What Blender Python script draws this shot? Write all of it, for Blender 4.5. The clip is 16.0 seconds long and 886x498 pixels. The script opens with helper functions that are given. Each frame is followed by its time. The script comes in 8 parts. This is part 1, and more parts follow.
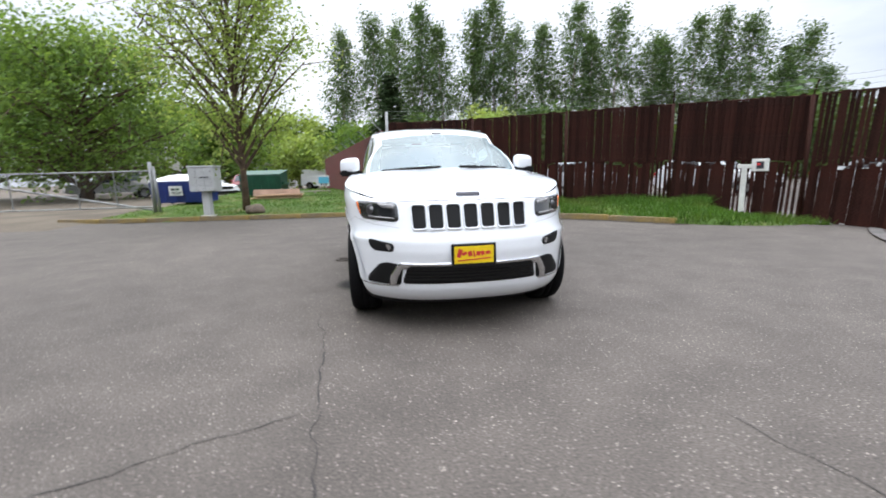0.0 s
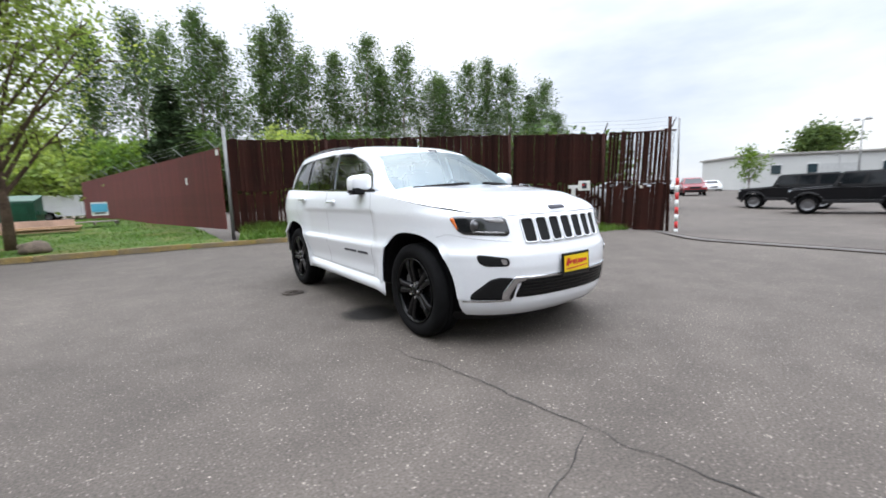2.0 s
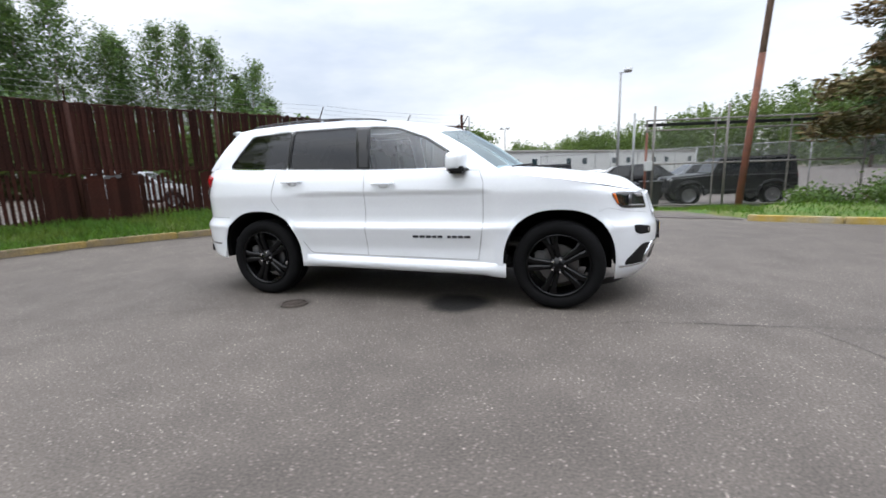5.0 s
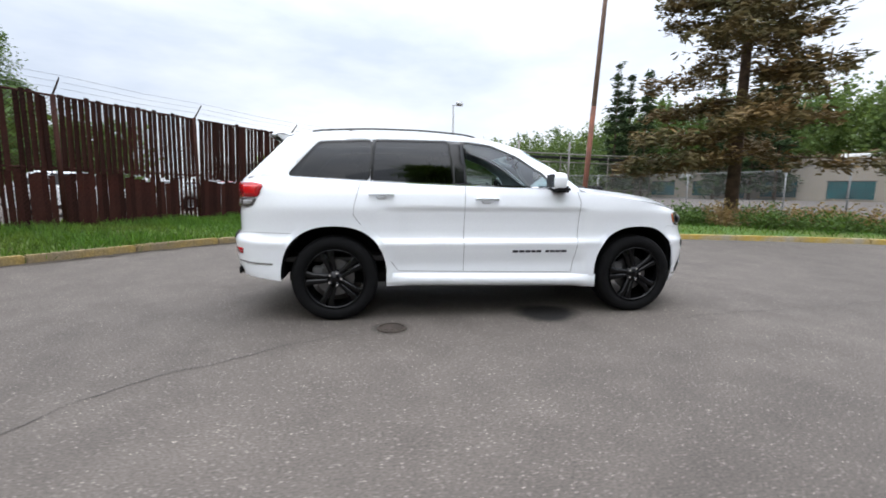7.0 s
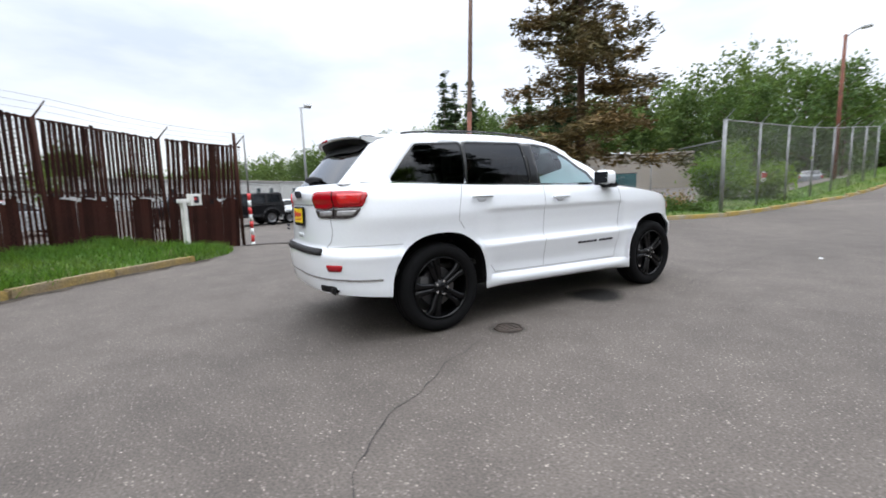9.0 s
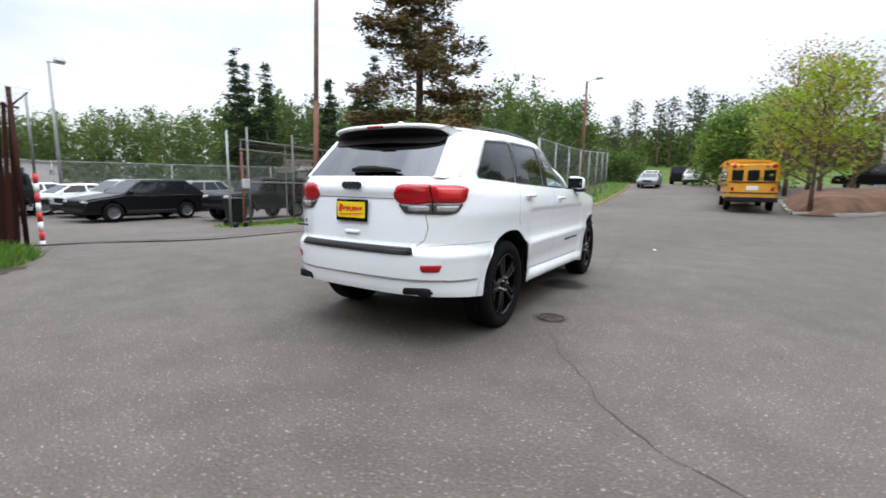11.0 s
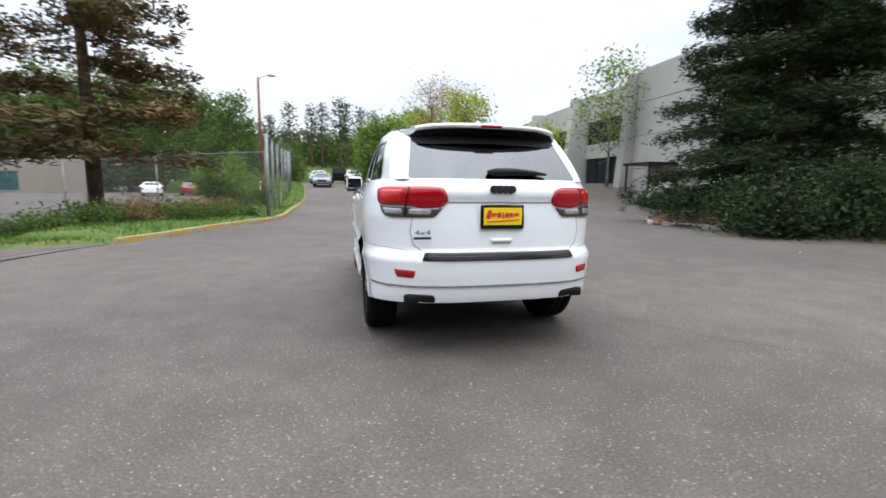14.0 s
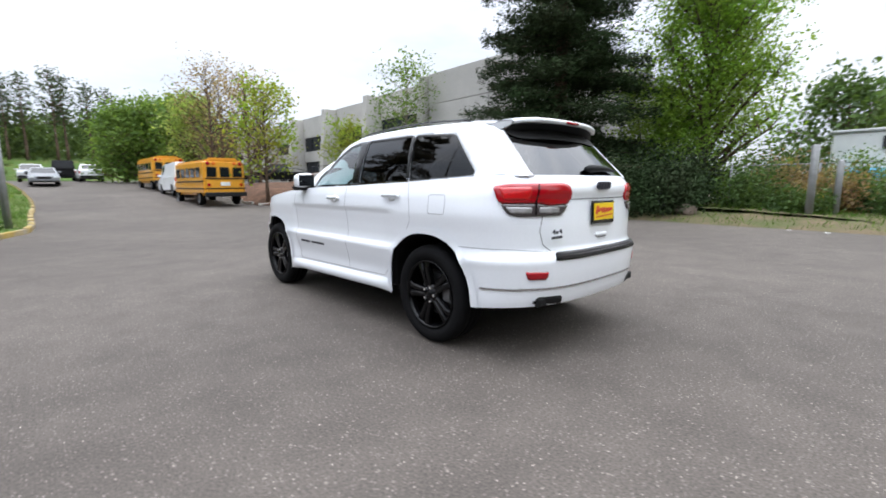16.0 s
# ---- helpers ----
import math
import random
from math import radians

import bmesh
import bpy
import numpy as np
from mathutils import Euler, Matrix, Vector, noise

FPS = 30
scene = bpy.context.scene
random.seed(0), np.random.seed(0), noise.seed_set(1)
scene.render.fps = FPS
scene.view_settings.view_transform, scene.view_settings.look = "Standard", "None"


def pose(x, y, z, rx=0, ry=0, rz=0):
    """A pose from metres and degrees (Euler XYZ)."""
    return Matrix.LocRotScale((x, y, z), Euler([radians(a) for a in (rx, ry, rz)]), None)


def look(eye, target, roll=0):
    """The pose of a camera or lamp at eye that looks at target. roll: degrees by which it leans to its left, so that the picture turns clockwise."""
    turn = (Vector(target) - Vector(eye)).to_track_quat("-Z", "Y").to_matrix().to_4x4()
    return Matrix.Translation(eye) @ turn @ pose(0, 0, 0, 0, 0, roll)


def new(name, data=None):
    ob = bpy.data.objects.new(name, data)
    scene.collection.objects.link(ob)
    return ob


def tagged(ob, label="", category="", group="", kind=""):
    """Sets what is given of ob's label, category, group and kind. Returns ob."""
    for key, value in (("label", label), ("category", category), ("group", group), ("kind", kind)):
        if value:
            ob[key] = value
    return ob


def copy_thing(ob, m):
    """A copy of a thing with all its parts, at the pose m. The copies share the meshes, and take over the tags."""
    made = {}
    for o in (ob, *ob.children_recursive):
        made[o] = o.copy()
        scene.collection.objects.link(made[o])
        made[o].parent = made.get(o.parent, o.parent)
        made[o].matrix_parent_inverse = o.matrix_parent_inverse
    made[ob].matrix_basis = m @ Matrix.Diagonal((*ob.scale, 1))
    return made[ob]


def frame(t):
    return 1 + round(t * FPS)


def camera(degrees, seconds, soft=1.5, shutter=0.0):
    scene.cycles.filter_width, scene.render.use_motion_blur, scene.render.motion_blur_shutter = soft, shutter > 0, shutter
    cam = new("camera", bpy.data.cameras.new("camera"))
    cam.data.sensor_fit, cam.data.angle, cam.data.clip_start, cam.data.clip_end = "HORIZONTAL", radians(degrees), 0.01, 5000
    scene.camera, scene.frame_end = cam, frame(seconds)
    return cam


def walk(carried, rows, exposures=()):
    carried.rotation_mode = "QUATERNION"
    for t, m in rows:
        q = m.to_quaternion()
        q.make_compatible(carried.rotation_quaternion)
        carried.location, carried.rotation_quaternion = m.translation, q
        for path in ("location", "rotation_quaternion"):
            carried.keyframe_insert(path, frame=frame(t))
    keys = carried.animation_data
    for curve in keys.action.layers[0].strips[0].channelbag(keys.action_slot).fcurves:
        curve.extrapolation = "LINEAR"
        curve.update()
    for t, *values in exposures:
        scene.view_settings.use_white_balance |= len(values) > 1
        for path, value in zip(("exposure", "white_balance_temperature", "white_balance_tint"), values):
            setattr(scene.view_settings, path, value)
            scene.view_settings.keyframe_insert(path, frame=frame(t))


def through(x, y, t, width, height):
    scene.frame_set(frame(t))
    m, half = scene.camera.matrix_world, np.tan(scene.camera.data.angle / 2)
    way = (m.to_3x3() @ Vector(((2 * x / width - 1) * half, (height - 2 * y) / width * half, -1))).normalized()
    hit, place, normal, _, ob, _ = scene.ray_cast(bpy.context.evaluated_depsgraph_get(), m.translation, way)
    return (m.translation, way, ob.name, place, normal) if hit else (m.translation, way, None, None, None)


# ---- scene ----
cam = camera(91.29, 16.0, 1.7, 0.4)
PATH = [
    (0, (-0.694, -5.328, 1.173), (-0.411, -3.377, 0.835), -1.52),
    (0.5, (-1.232, -5.198, 1.190), (-0.747, -3.275, 0.927), -3.53),
    (1, (-1.765, -5.005, 1.194), (-1.075, -3.143, 0.962), -4.40),
    (1.5, (-2.285, -4.739, 1.196), (-1.368, -2.976, 0.970), -3.66),
    (2, (-2.778, -4.414, 1.176), (-1.617, -2.806, 0.915), -2.17),
    (2.5, (-3.198, -4.029, 1.171), (-1.830, -2.594, 0.912), -0.01),
    (3, (-3.578, -3.591, 1.177), (-2.041, -2.350, 0.868), -0.44),
    (3.5, (-3.891, -3.089, 1.201), (-2.265, -1.959, 0.919), -1.31),
    (4, (-4.163, -2.594, 1.194), (-2.442, -1.632, 0.860), -1.17),
    (4.5, (-4.435, -2.057, 1.206), (-2.637, -1.244, 0.882), -2.28),
    (5, (-4.652, -1.503, 1.199), (-2.759, -0.962, 0.848), -1.82),
    (5.2, (-4.728, -1.266, 1.196), (-2.810, -0.799, 0.877), -1.38),
    (7.3, (-4.848, 1.476, 1.207), (-2.907, 1.084, 0.923), -0.44),
    (7.5, (-4.782, 1.701, 1.218), (-2.849, 1.273, 0.931), -1.67),
    (8, (-4.611, 2.261, 1.231), (-2.735, 1.616, 0.980), -2.03),
    (8.5, (-4.360, 2.806, 1.217), (-2.555, 1.991, 0.936), -2.06),
    (9, (-4.057, 3.322, 1.214), (-2.360, 2.298, 0.945), -2.05),
    (9.2, (-3.933, 3.512, 1.215), (-2.288, 2.404, 0.953), -1.43),
    (11.3, (-2.026, 5.055, 1.233), (-1.117, 3.297, 0.942), -0.59),
    (11.5, (-1.768, 5.129, 1.221), (-0.943, 3.330, 0.934), -1.83),
    (12, (-1.204, 5.308, 1.214), (-0.653, 3.404, 0.953), -0.45),
    (12.5, (-0.640, 5.429, 1.197), (-0.344, 3.471, 0.918), 0.06),
    (13, (-0.038, 5.437, 1.214), (0.028, 3.457, 0.938), 0.56),
    (13.5, (0.539, 5.426, 1.217), (0.351, 3.454, 0.941), -0.04),
    (14, (1.110, 5.290, 1.218), (0.647, 3.364, 0.945), 0.62),
    (14.5, (1.674, 5.065, 1.230), (0.991, 3.208, 0.940), 0.20),
    (15, (2.176, 4.740, 1.225), (1.296, 2.969, 0.925), -0.64),
    (15.5, (2.633, 4.371, 1.217), (1.488, 2.765, 0.887), -0.86),
    (16, (3.041, 3.957, 1.230), (1.700, 2.502, 0.938), -0.35),
]
walk(cam, [(t, look(eye, target, roll)) for t, eye, target, roll in PATH], [(0, 1.45), (2, 1.46), (3.5, 1.36), (5.2, 1.39), (8, 1.40), (14, 1.41), (16, 1.46)])

# ---- world, sun, exposure ----
world = bpy.data.worlds.new("overcast_sky")
scene.world = world
world.use_nodes = True
wn, wl = world.node_tree.nodes, world.node_tree.links
wn.clear()
w_out = wn.new("ShaderNodeOutputWorld")
w_bg = wn.new("ShaderNodeBackground")
w_sky = wn.new("ShaderNodeTexSky")
w_sky.sky_type = "NISHITA"
w_sky.sun_disc = False
w_sky.sun_elevation = radians(48)
w_sky.sun_rotation = radians(150)
w_gain = wn.new("ShaderNodeMix")
w_gain.data_type = "RGBA"
w_gain.blend_type = "MULTIPLY"
w_gain.inputs[0].default_value = 1.0
w_gain.inputs[7].default_value = (0.10, 0.10, 0.10, 1)
w_co = wn.new("ShaderNodeTexCoord")
w_map = wn.new("ShaderNodeMapping")
w_map.inputs["Scale"].default_value = (1.0, 1.0, 3.2)
w_noise = wn.new("ShaderNodeTexNoise")
w_noise.inputs["Scale"].default_value = 1.7
w_noise.inputs["Detail"].default_value = 6
w_noise.inputs["Roughness"].default_value = 0.55
w_ramp = wn.new("ShaderNodeValToRGB")
w_ramp.color_ramp.elements[0].position = 0.33
w_ramp.color_ramp.elements[0].color = (0.262, 0.287, 0.335, 1)
w_ramp.color_ramp.elements[1].position = 0.64
w_ramp.color_ramp.elements[1].color = (0.41, 0.42, 0.44, 1)
w_mix = wn.new("ShaderNodeMix")
w_mix.data_type = "RGBA"
w_mix.inputs[0].default_value = 0.9
wl.new(w_sky.outputs[0], w_gain.inputs[6])
wl.new(w_co.outputs["Generated"], w_map.inputs[0])
wl.new(w_map.outputs[0], w_noise.inputs["Vector"])
wl.new(w_noise.outputs["Fac"], w_ramp.inputs[0])
wl.new(w_gain.outputs[2], w_mix.inputs[6])
wl.new(w_ramp.outputs[0], w_mix.inputs[7])
# an overcast vault: thin bright cloud overhead, greyer towards the horizon
w_xyz = wn.new("ShaderNodeSeparateXYZ")
wl.new(w_co.outputs["Generated"], w_xyz.inputs[0])
w_up = wn.new("ShaderNodeMath")
w_up.operation = "MAXIMUM"
w_up.inputs[1].default_value = 0.0
wl.new(w_xyz.outputs["Z"], w_up.inputs[0])
w_pow = wn.new("ShaderNodeMath")
w_pow.operation = "POWER"
w_pow.inputs[1].default_value = 3.0
wl.new(w_up.outputs[0], w_pow.inputs[0])
w_lift = wn.new("ShaderNodeMath")
w_lift.operation = "MULTIPLY_ADD"
w_lift.inputs[1].default_value = 5.0
w_lift.inputs[2].default_value = 1.0
wl.new(w_pow.outputs[0], w_lift.inputs[0])
wl.new(w_lift.outputs[0], w_bg.inputs[1])
wl.new(w_mix.outputs[2], w_bg.inputs[0])
wl.new(w_bg.outputs[0], w_out.inputs[0])

sun = new("sun", bpy.data.lights.new("sun", "SUN"))
sun.data.energy = 0.5
sun.data.angle = radians(100)
sun.data.color = (1.0, 0.985, 0.96)
sun.matrix_world = look((-5, 6, 14), (0, 0, 0))


# ---- materials ----
def material(name, colour, rough=0.6, metal=0.0, vary=0.15, scale=3.0, fine=40.0, bump=0.0, coat=0.0, second=None, patch=0.5, island=0.0, obrand=0.0, spec=0.5, leaf=0.0):
    """A node material: colour broken up at two scales, with relief."""
    m = bpy.data.materials.new(name)
    m.use_nodes = True
    n, l = m.node_tree.nodes, m.node_tree.links
    b = n["Principled BSDF"]
    b.inputs["Roughness"].default_value = rough
    b.inputs["Metallic"].default_value = metal
    b.inputs["Coat Weight"].default_value = coat
    b.inputs["Coat Roughness"].default_value = 0.03
    b.inputs["Specular IOR Level"].default_value = spec
    co = n.new("ShaderNodeTexCoord")
    big = n.new("ShaderNodeTexNoise")
    big.inputs["Scale"].default_value = scale
    big.inputs["Detail"].default_value = 4
    small = n.new("ShaderNodeTexNoise")
    small.inputs["Scale"].default_value = fine
    small.inputs["Detail"].default_value = 3
    l.new(co.outputs["Object"], big.inputs["Vector"])
    l.new(co.outputs["Object"], small.inputs["Vector"])
    c0 = n.new("ShaderNodeMix")
    c0.data_type = "RGBA"
    c0.inputs[6].default_value = (*colour, 1)
    c0.inputs[7].default_value = (*(second or tuple(v * (1 - 1.6 * vary) for v in colour)), 1)
    ramp = n.new("ShaderNodeMapRange")
    ramp.inputs[1].default_value = patch - 0.15
    ramp.inputs[2].default_value = patch + 0.15
    l.new(big.outputs["Fac"], ramp.inputs[0])
    l.new(ramp.outputs[0], c0.inputs[0])
    hsv = n.new("ShaderNodeHueSaturation")
    val = n.new("ShaderNodeMapRange")
    val.inputs[1].default_value = 0.3
    val.inputs[2].default_value = 0.7
    val.inputs[3].default_value = 1 - vary
    val.inputs[4].default_value = 1 + vary
    l.new(small.outputs["Fac"], val.inputs[0])
    last = val.outputs[0]
    for on, node, out in ((island, "ShaderNodeNewGeometry", "Random Per Island"), (obrand, "ShaderNodeObjectInfo", "Random")):
        if on:
            g = n.new(node)
            r = n.new("ShaderNodeMapRange")
            r.inputs[3].default_value = 1 - on
            r.inputs[4].default_value = 1 + on
            mul = n.new("ShaderNodeMath")
            mul.operation = "MULTIPLY"
            l.new(g.outputs[out], r.inputs[0])
            l.new(r.outputs[0], mul.inputs[0])
            l.new(last, mul.inputs[1])
            last = mul.outputs[0]
    l.new(last, hsv.inputs["Value"])
    l.new(c0.outputs[2], hsv.inputs["Color"])
    l.new(hsv.outputs[0], b.inputs["Base Color"])
    if leaf:
        # thin leaves let light through
        tr = n.new("ShaderNodeBsdfTranslucent")
        lit = n.new("ShaderNodeMix")
        lit.data_type = "RGBA"
        lit.blend_type = "MULTIPLY"
        lit.inputs[0].default_value = 1.0
        lit.inputs[7].default_value = (1.7, 1.6, 0.9, 1)
        l.new(hsv.outputs[0], lit.inputs[6])
        l.new(lit.outputs[2], tr.inputs[0])
        sh = n.new("ShaderNodeMixShader")
        sh.inputs[0].default_value = leaf
        l.new(b.outputs[0], sh.inputs[1])
        l.new(tr.outputs[0], sh.inputs[2])
        l.new(sh.outputs[0], n["Material Output"].inputs[0])
    if bump:
        bp = n.new("ShaderNodeBump")
        bp.inputs["Strength"].default_value = bump
        bp.inputs["Distance"].default_value = 0.01
        l.new(small.outputs["Fac"], bp.inputs["Height"])
        l.new(bp.outputs[0], b.inputs["Normal"])
    return m


def asphalt_material(name, tone, dark_spots=()):
    """Worn asphalt: dark binder, pale stones, broad patches and darker spots at given places (x, y, rx, ry, depth)."""
    m = bpy.data.materials.new(name)
    m.use_nodes = True
    n, l = m.node_tree.nodes, m.node_tree.links
    b = n["Principled BSDF"]
    b.inputs["Roughness"].default_value = 0.85
    b.inputs["Specular IOR Level"].default_value = 0.3
    co = n.new("ShaderNodeTexCoord")

    def tex(kind, scale, detail=3):
        t = n.new(kind)
        t.inputs["Scale"].default_value = scale
        if kind == "ShaderNodeTexNoise":
            t.inputs["Detail"].default_value = detail
        l.new(co.outputs["Object"], t.inputs["Vector"])
        return t

    def mul(a, b_, op="MULTIPLY"):
        k = n.new("ShaderNodeMath")
        k.operation = op
        for i, v in enumerate((a, b_)):
            if isinstance(v, (int, float)):
                k.inputs[i].default_value = v
            else:
                l.new(v, k.inputs[i])
        return k.outputs[0]

    def span(v, a, b_, lo, hi):
        r = n.new("ShaderNodeMapRange")
        for i, q in enumerate((a, b_, lo, hi)):
            r.inputs[i + 1].default_value = q
        l.new(v, r.inputs[0])
        return r.outputs[0]

    broad = tex("ShaderNodeTexNoise", 0.22, 5)
    mid = tex("ShaderNodeTexNoise", 2.3, 5)
    grit = tex("ShaderNodeTexNoise", 70.0, 4)
    stone = tex("ShaderNodeTexVoronoi", 62.0)
    fleck = tex("ShaderNodeTexVoronoi", 44.0)
    value = mul(span(broad.outputs["Fac"], 0.3, 0.7, 0.8, 1.2), span(mid.outputs["Fac"], 0.3, 0.7, 0.86, 1.14))
    value = mul(value, span(grit.outputs["Fac"], 0.3, 0.7, 0.68, 1.32))
    sep = n.new("ShaderNodeSeparateColor")
    l.new(stone.outputs["Color"], sep.inputs[0])
    pick = span(sep.outputs[0], 0.72, 1.0, 0.0, 1.0)
    near = span(stone.outputs["Distance"], 0.18, 0.5, 1.0, 0.0)
    value = mul(value, mul(mul(mul(pick, near), 1.3), 1.0, "ADD"))
    sep2 = n.new("ShaderNodeSeparateColor")
    l.new(fleck.outputs["Color"], sep2.inputs[0])
    chip = mul(span(sep2.outputs[1], 0.80, 0.88, 0.0, 1.0), span(fleck.outputs["Distance"], 0.10, 0.30, 1.0, 0.0))
    value = mul(value, mul(mul(chip, 2.2), 1.0, "ADD"))
    pebble = tex("ShaderNodeTexVoronoi", 21.0)
    sep3 = n.new("ShaderNodeSeparateColor")
    l.new(pebble.outputs["Color"], sep3.inputs[0])
    spot = mul(span(sep3.outputs[2], 0.94, 0.97, 0.0, 1.0), span(pebble.outputs["Distance"], 0.10, 0.24, 1.0, 0.0))
    value = mul(value, mul(mul(spot, 1.0), 1.0, "ADD"))
    xyz = n.new("ShaderNodeSeparateXYZ")
    l.new(co.outputs["Object"], xyz.inputs[0])
    for sx, sy, rx, ry, deep in dark_spots:
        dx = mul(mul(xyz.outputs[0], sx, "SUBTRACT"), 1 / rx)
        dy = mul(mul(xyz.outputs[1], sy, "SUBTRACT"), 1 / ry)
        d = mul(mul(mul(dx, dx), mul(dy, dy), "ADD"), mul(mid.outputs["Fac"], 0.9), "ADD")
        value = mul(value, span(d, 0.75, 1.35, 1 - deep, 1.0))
    c = n.new("ShaderNodeMix")
    c.data_type = "RGBA"
    c.blend_type = "MULTIPLY"
    c.inputs[0].default_value = 1.0
    c.inputs[6].default_value = (*tone, 1)
    comb = n.new("ShaderNodeCombineColor")
    for i in range(3):
        l.new(value, comb.inputs[i])
    l.new(comb.outputs[0], c.inputs[7])
    l.new(c.outputs[2], b.inputs["Base Color"])
    bp = n.new("ShaderNodeBump")
    bp.inputs["Strength"].default_value = 0.5
    bp.inputs["Distance"].default_value = 0.006
    l.new(mul(grit.outputs["Fac"], mul(stone.outputs["Distance"], -0.6), "ADD"), bp.inputs["Height"])
    l.new(bp.outputs[0], b.inputs["Normal"])
    return m


def glass_material(name, tint, through=1.0, rough=0.0, sheen=(0.95, 0.97, 1.0)):
    """Pane: tinted see-through with a mirror sheen by Fresnel."""
    m = bpy.data.materials.new(name)
    m.use_nodes = True
    n, l = m.node_tree.nodes, m.node_tree.links
    n.remove(n["Principled BSDF"])
    t = n.new("ShaderNodeBsdfTransparent")
    t.inputs[0].default_value = (*[v * through for v in tint], 1)
    g = n.new("ShaderNodeBsdfGlossy")
    g.inputs["Roughness"].default_value = rough
    g.inputs[0].default_value = (*sheen, 1)
    f = n.new("ShaderNodeFresnel")
    f.inputs[0].default_value = 1.6
    x = n.new("ShaderNodeMixShader")
    l.new(f.outputs[0], x.inputs[0])
    l.new(t.outputs[0], x.inputs[1])
    l.new(g.outputs[0], x.inputs[2])
    l.new(x.outputs[0], n["Material Output"].inputs[0])
    return m


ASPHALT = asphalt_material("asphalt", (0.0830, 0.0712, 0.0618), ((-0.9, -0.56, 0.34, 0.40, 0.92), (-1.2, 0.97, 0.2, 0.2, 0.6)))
DIRT = material("packed_dirt", (0.145, 0.12, 0.092), 0.95, vary=0.25, scale=0.5, fine=20, bump=0.5, spec=0.2)
TURF = material("turf", (0.065, 0.115, 0.025), 0.95, vary=0.35, scale=0.8, fine=30, bump=0.8, second=(0.15, 0.13, 0.05), patch=0.62, spec=0.2)
WEEDY = material("weedy_dirt", (0.075, 0.085, 0.032), 0.95, vary=0.35, scale=1.1, fine=30, bump=0.8, second=(0.13, 0.10, 0.06), patch=0.5, spec=0.2)
BLADE = material("grass_blade", (0.060, 0.128, 0.022), 0.7, vary=0.25, scale=0.7, island=0.45, second=(0.105, 0.14, 0.035), patch=0.6, spec=0.2, leaf=0.45)
KERB = material("kerb_concrete", (0.17, 0.135, 0.09), 0.9, vary=0.3, scale=2.0, fine=35, bump=0.4, second=(0.27, 0.19, 0.06), patch=0.5)
YELLOW_KERB = material("worn_yellow_kerb_paint", (0.36, 0.25, 0.05), 0.8, vary=0.2, scale=3.0, fine=35, bump=0.4, second=(0.32, 0.28, 0.2), patch=0.53)
CONCRETE = material("concrete", (0.44, 0.43, 0.40), 0.9, vary=0.1, scale=0.4, fine=15, bump=0.15)
CONCRETE_DARK = material("stained_concrete", (0.33, 0.32, 0.30), 0.9, vary=0.12, scale=0.5, fine=18, bump=0.2)
TAN = material("tan_block_wall", (0.30, 0.265, 0.22), 0.9, vary=0.08, scale=0.3, fine=10, bump=0.1)
WAREHOUSE = material("pale_metal_siding", (0.52, 0.53, 0.52), 0.6, vary=0.06, scale=0.2, fine=8)
SLAT = material("weathered_red_brown_slat", (0.036, 0.0115, 0.008), 0.9, vary=0.3, scale=1.2, fine=25, bump=0.3, second=(0.025, 0.0115, 0.009), obrand=0.45, spec=0.12)
REDPANEL = material("barn_red_board", (0.125, 0.022, 0.019), 0.8, vary=0.15, scale=1.0, fine=20, bump=0.2, obrand=0.12)
GALV = material("galvanised_steel", (0.27, 0.275, 0.275), 0.55, 0.4, vary=0.15, scale=4, fine=40)
RUST = material("rusted_steel", (0.17, 0.058, 0.033), 0.85, vary=0.25, scale=3, fine=30, bump=0.3, second=(0.11, 0.045, 0.03))
BROWNSTEEL = material("brown_fence_post", (0.045, 0.018, 0.013), 0.8, vary=0.2, scale=3, fine=30, spec=0.12)
WOOD = material("pale_board", (0.42, 0.27, 0.16), 0.8, vary=0.2, scale=2, fine=20)
GREYWOOD = material("weathered_grey_wood", (0.22, 0.19, 0.16), 0.9, vary=0.3, scale=2, fine=25, bump=0.3)
WHITEWOOD = material("white_painted_wood", (0.66, 0.66, 0.62), 0.7, vary=0.1, scale=4, fine=40, bump=0.1)
BARK = material("bark", (0.13, 0.09, 0.065), 0.95, vary=0.3, scale=3, fine=25, bump=0.9, spec=0.2)
PALEBARK = material("pale_bark", (0.24, 0.21, 0.17), 0.95, vary=0.3, scale=3, fine=25, bump=0.6, spec=0.2)
LEAF_LIME = material("spring_leaf", (0.25, 0.31, 0.10), 0.6, vary=0.15, scale=0.5, island=0.35, second=(0.17, 0.25, 0.065), spec=0.2, leaf=0.45)
LEAF_MAPLE = material("maple_leaf", (0.15, 0.225, 0.06), 0.6, vary=0.15, scale=0.4, island=0.4, second=(0.095, 0.165, 0.04), spec=0.2, leaf=0.45)
LEAF_SPRING = material("fresh_green_leaf", (0.185, 0.28, 0.05), 0.6, vary=0.15, scale=0.4, island=0.35, second=(0.12, 0.24, 0.03), spec=0.2, leaf=0.45)
LEAF_GREEN = material("green_leaf", (0.075, 0.125, 0.032), 0.65, vary=0.15, scale=0.4, island=0.4, second=(0.045, 0.085, 0.026), spec=0.2, leaf=0.3)
LEAF_POPLAR = material("poplar_leaf", (0.075, 0.115, 0.045), 0.6, vary=0.2, scale=0.25, island=0.45, second=(0.05, 0.095, 0.035), spec=0.2, leaf=0.45)
LEAF_FAR = material("far_woods_leaf", (0.088, 0.130, 0.043), 0.75, vary=0.15, scale=0.06, island=0.35, second=(0.050, 0.082, 0.032), spec=0.1, leaf=0.35)
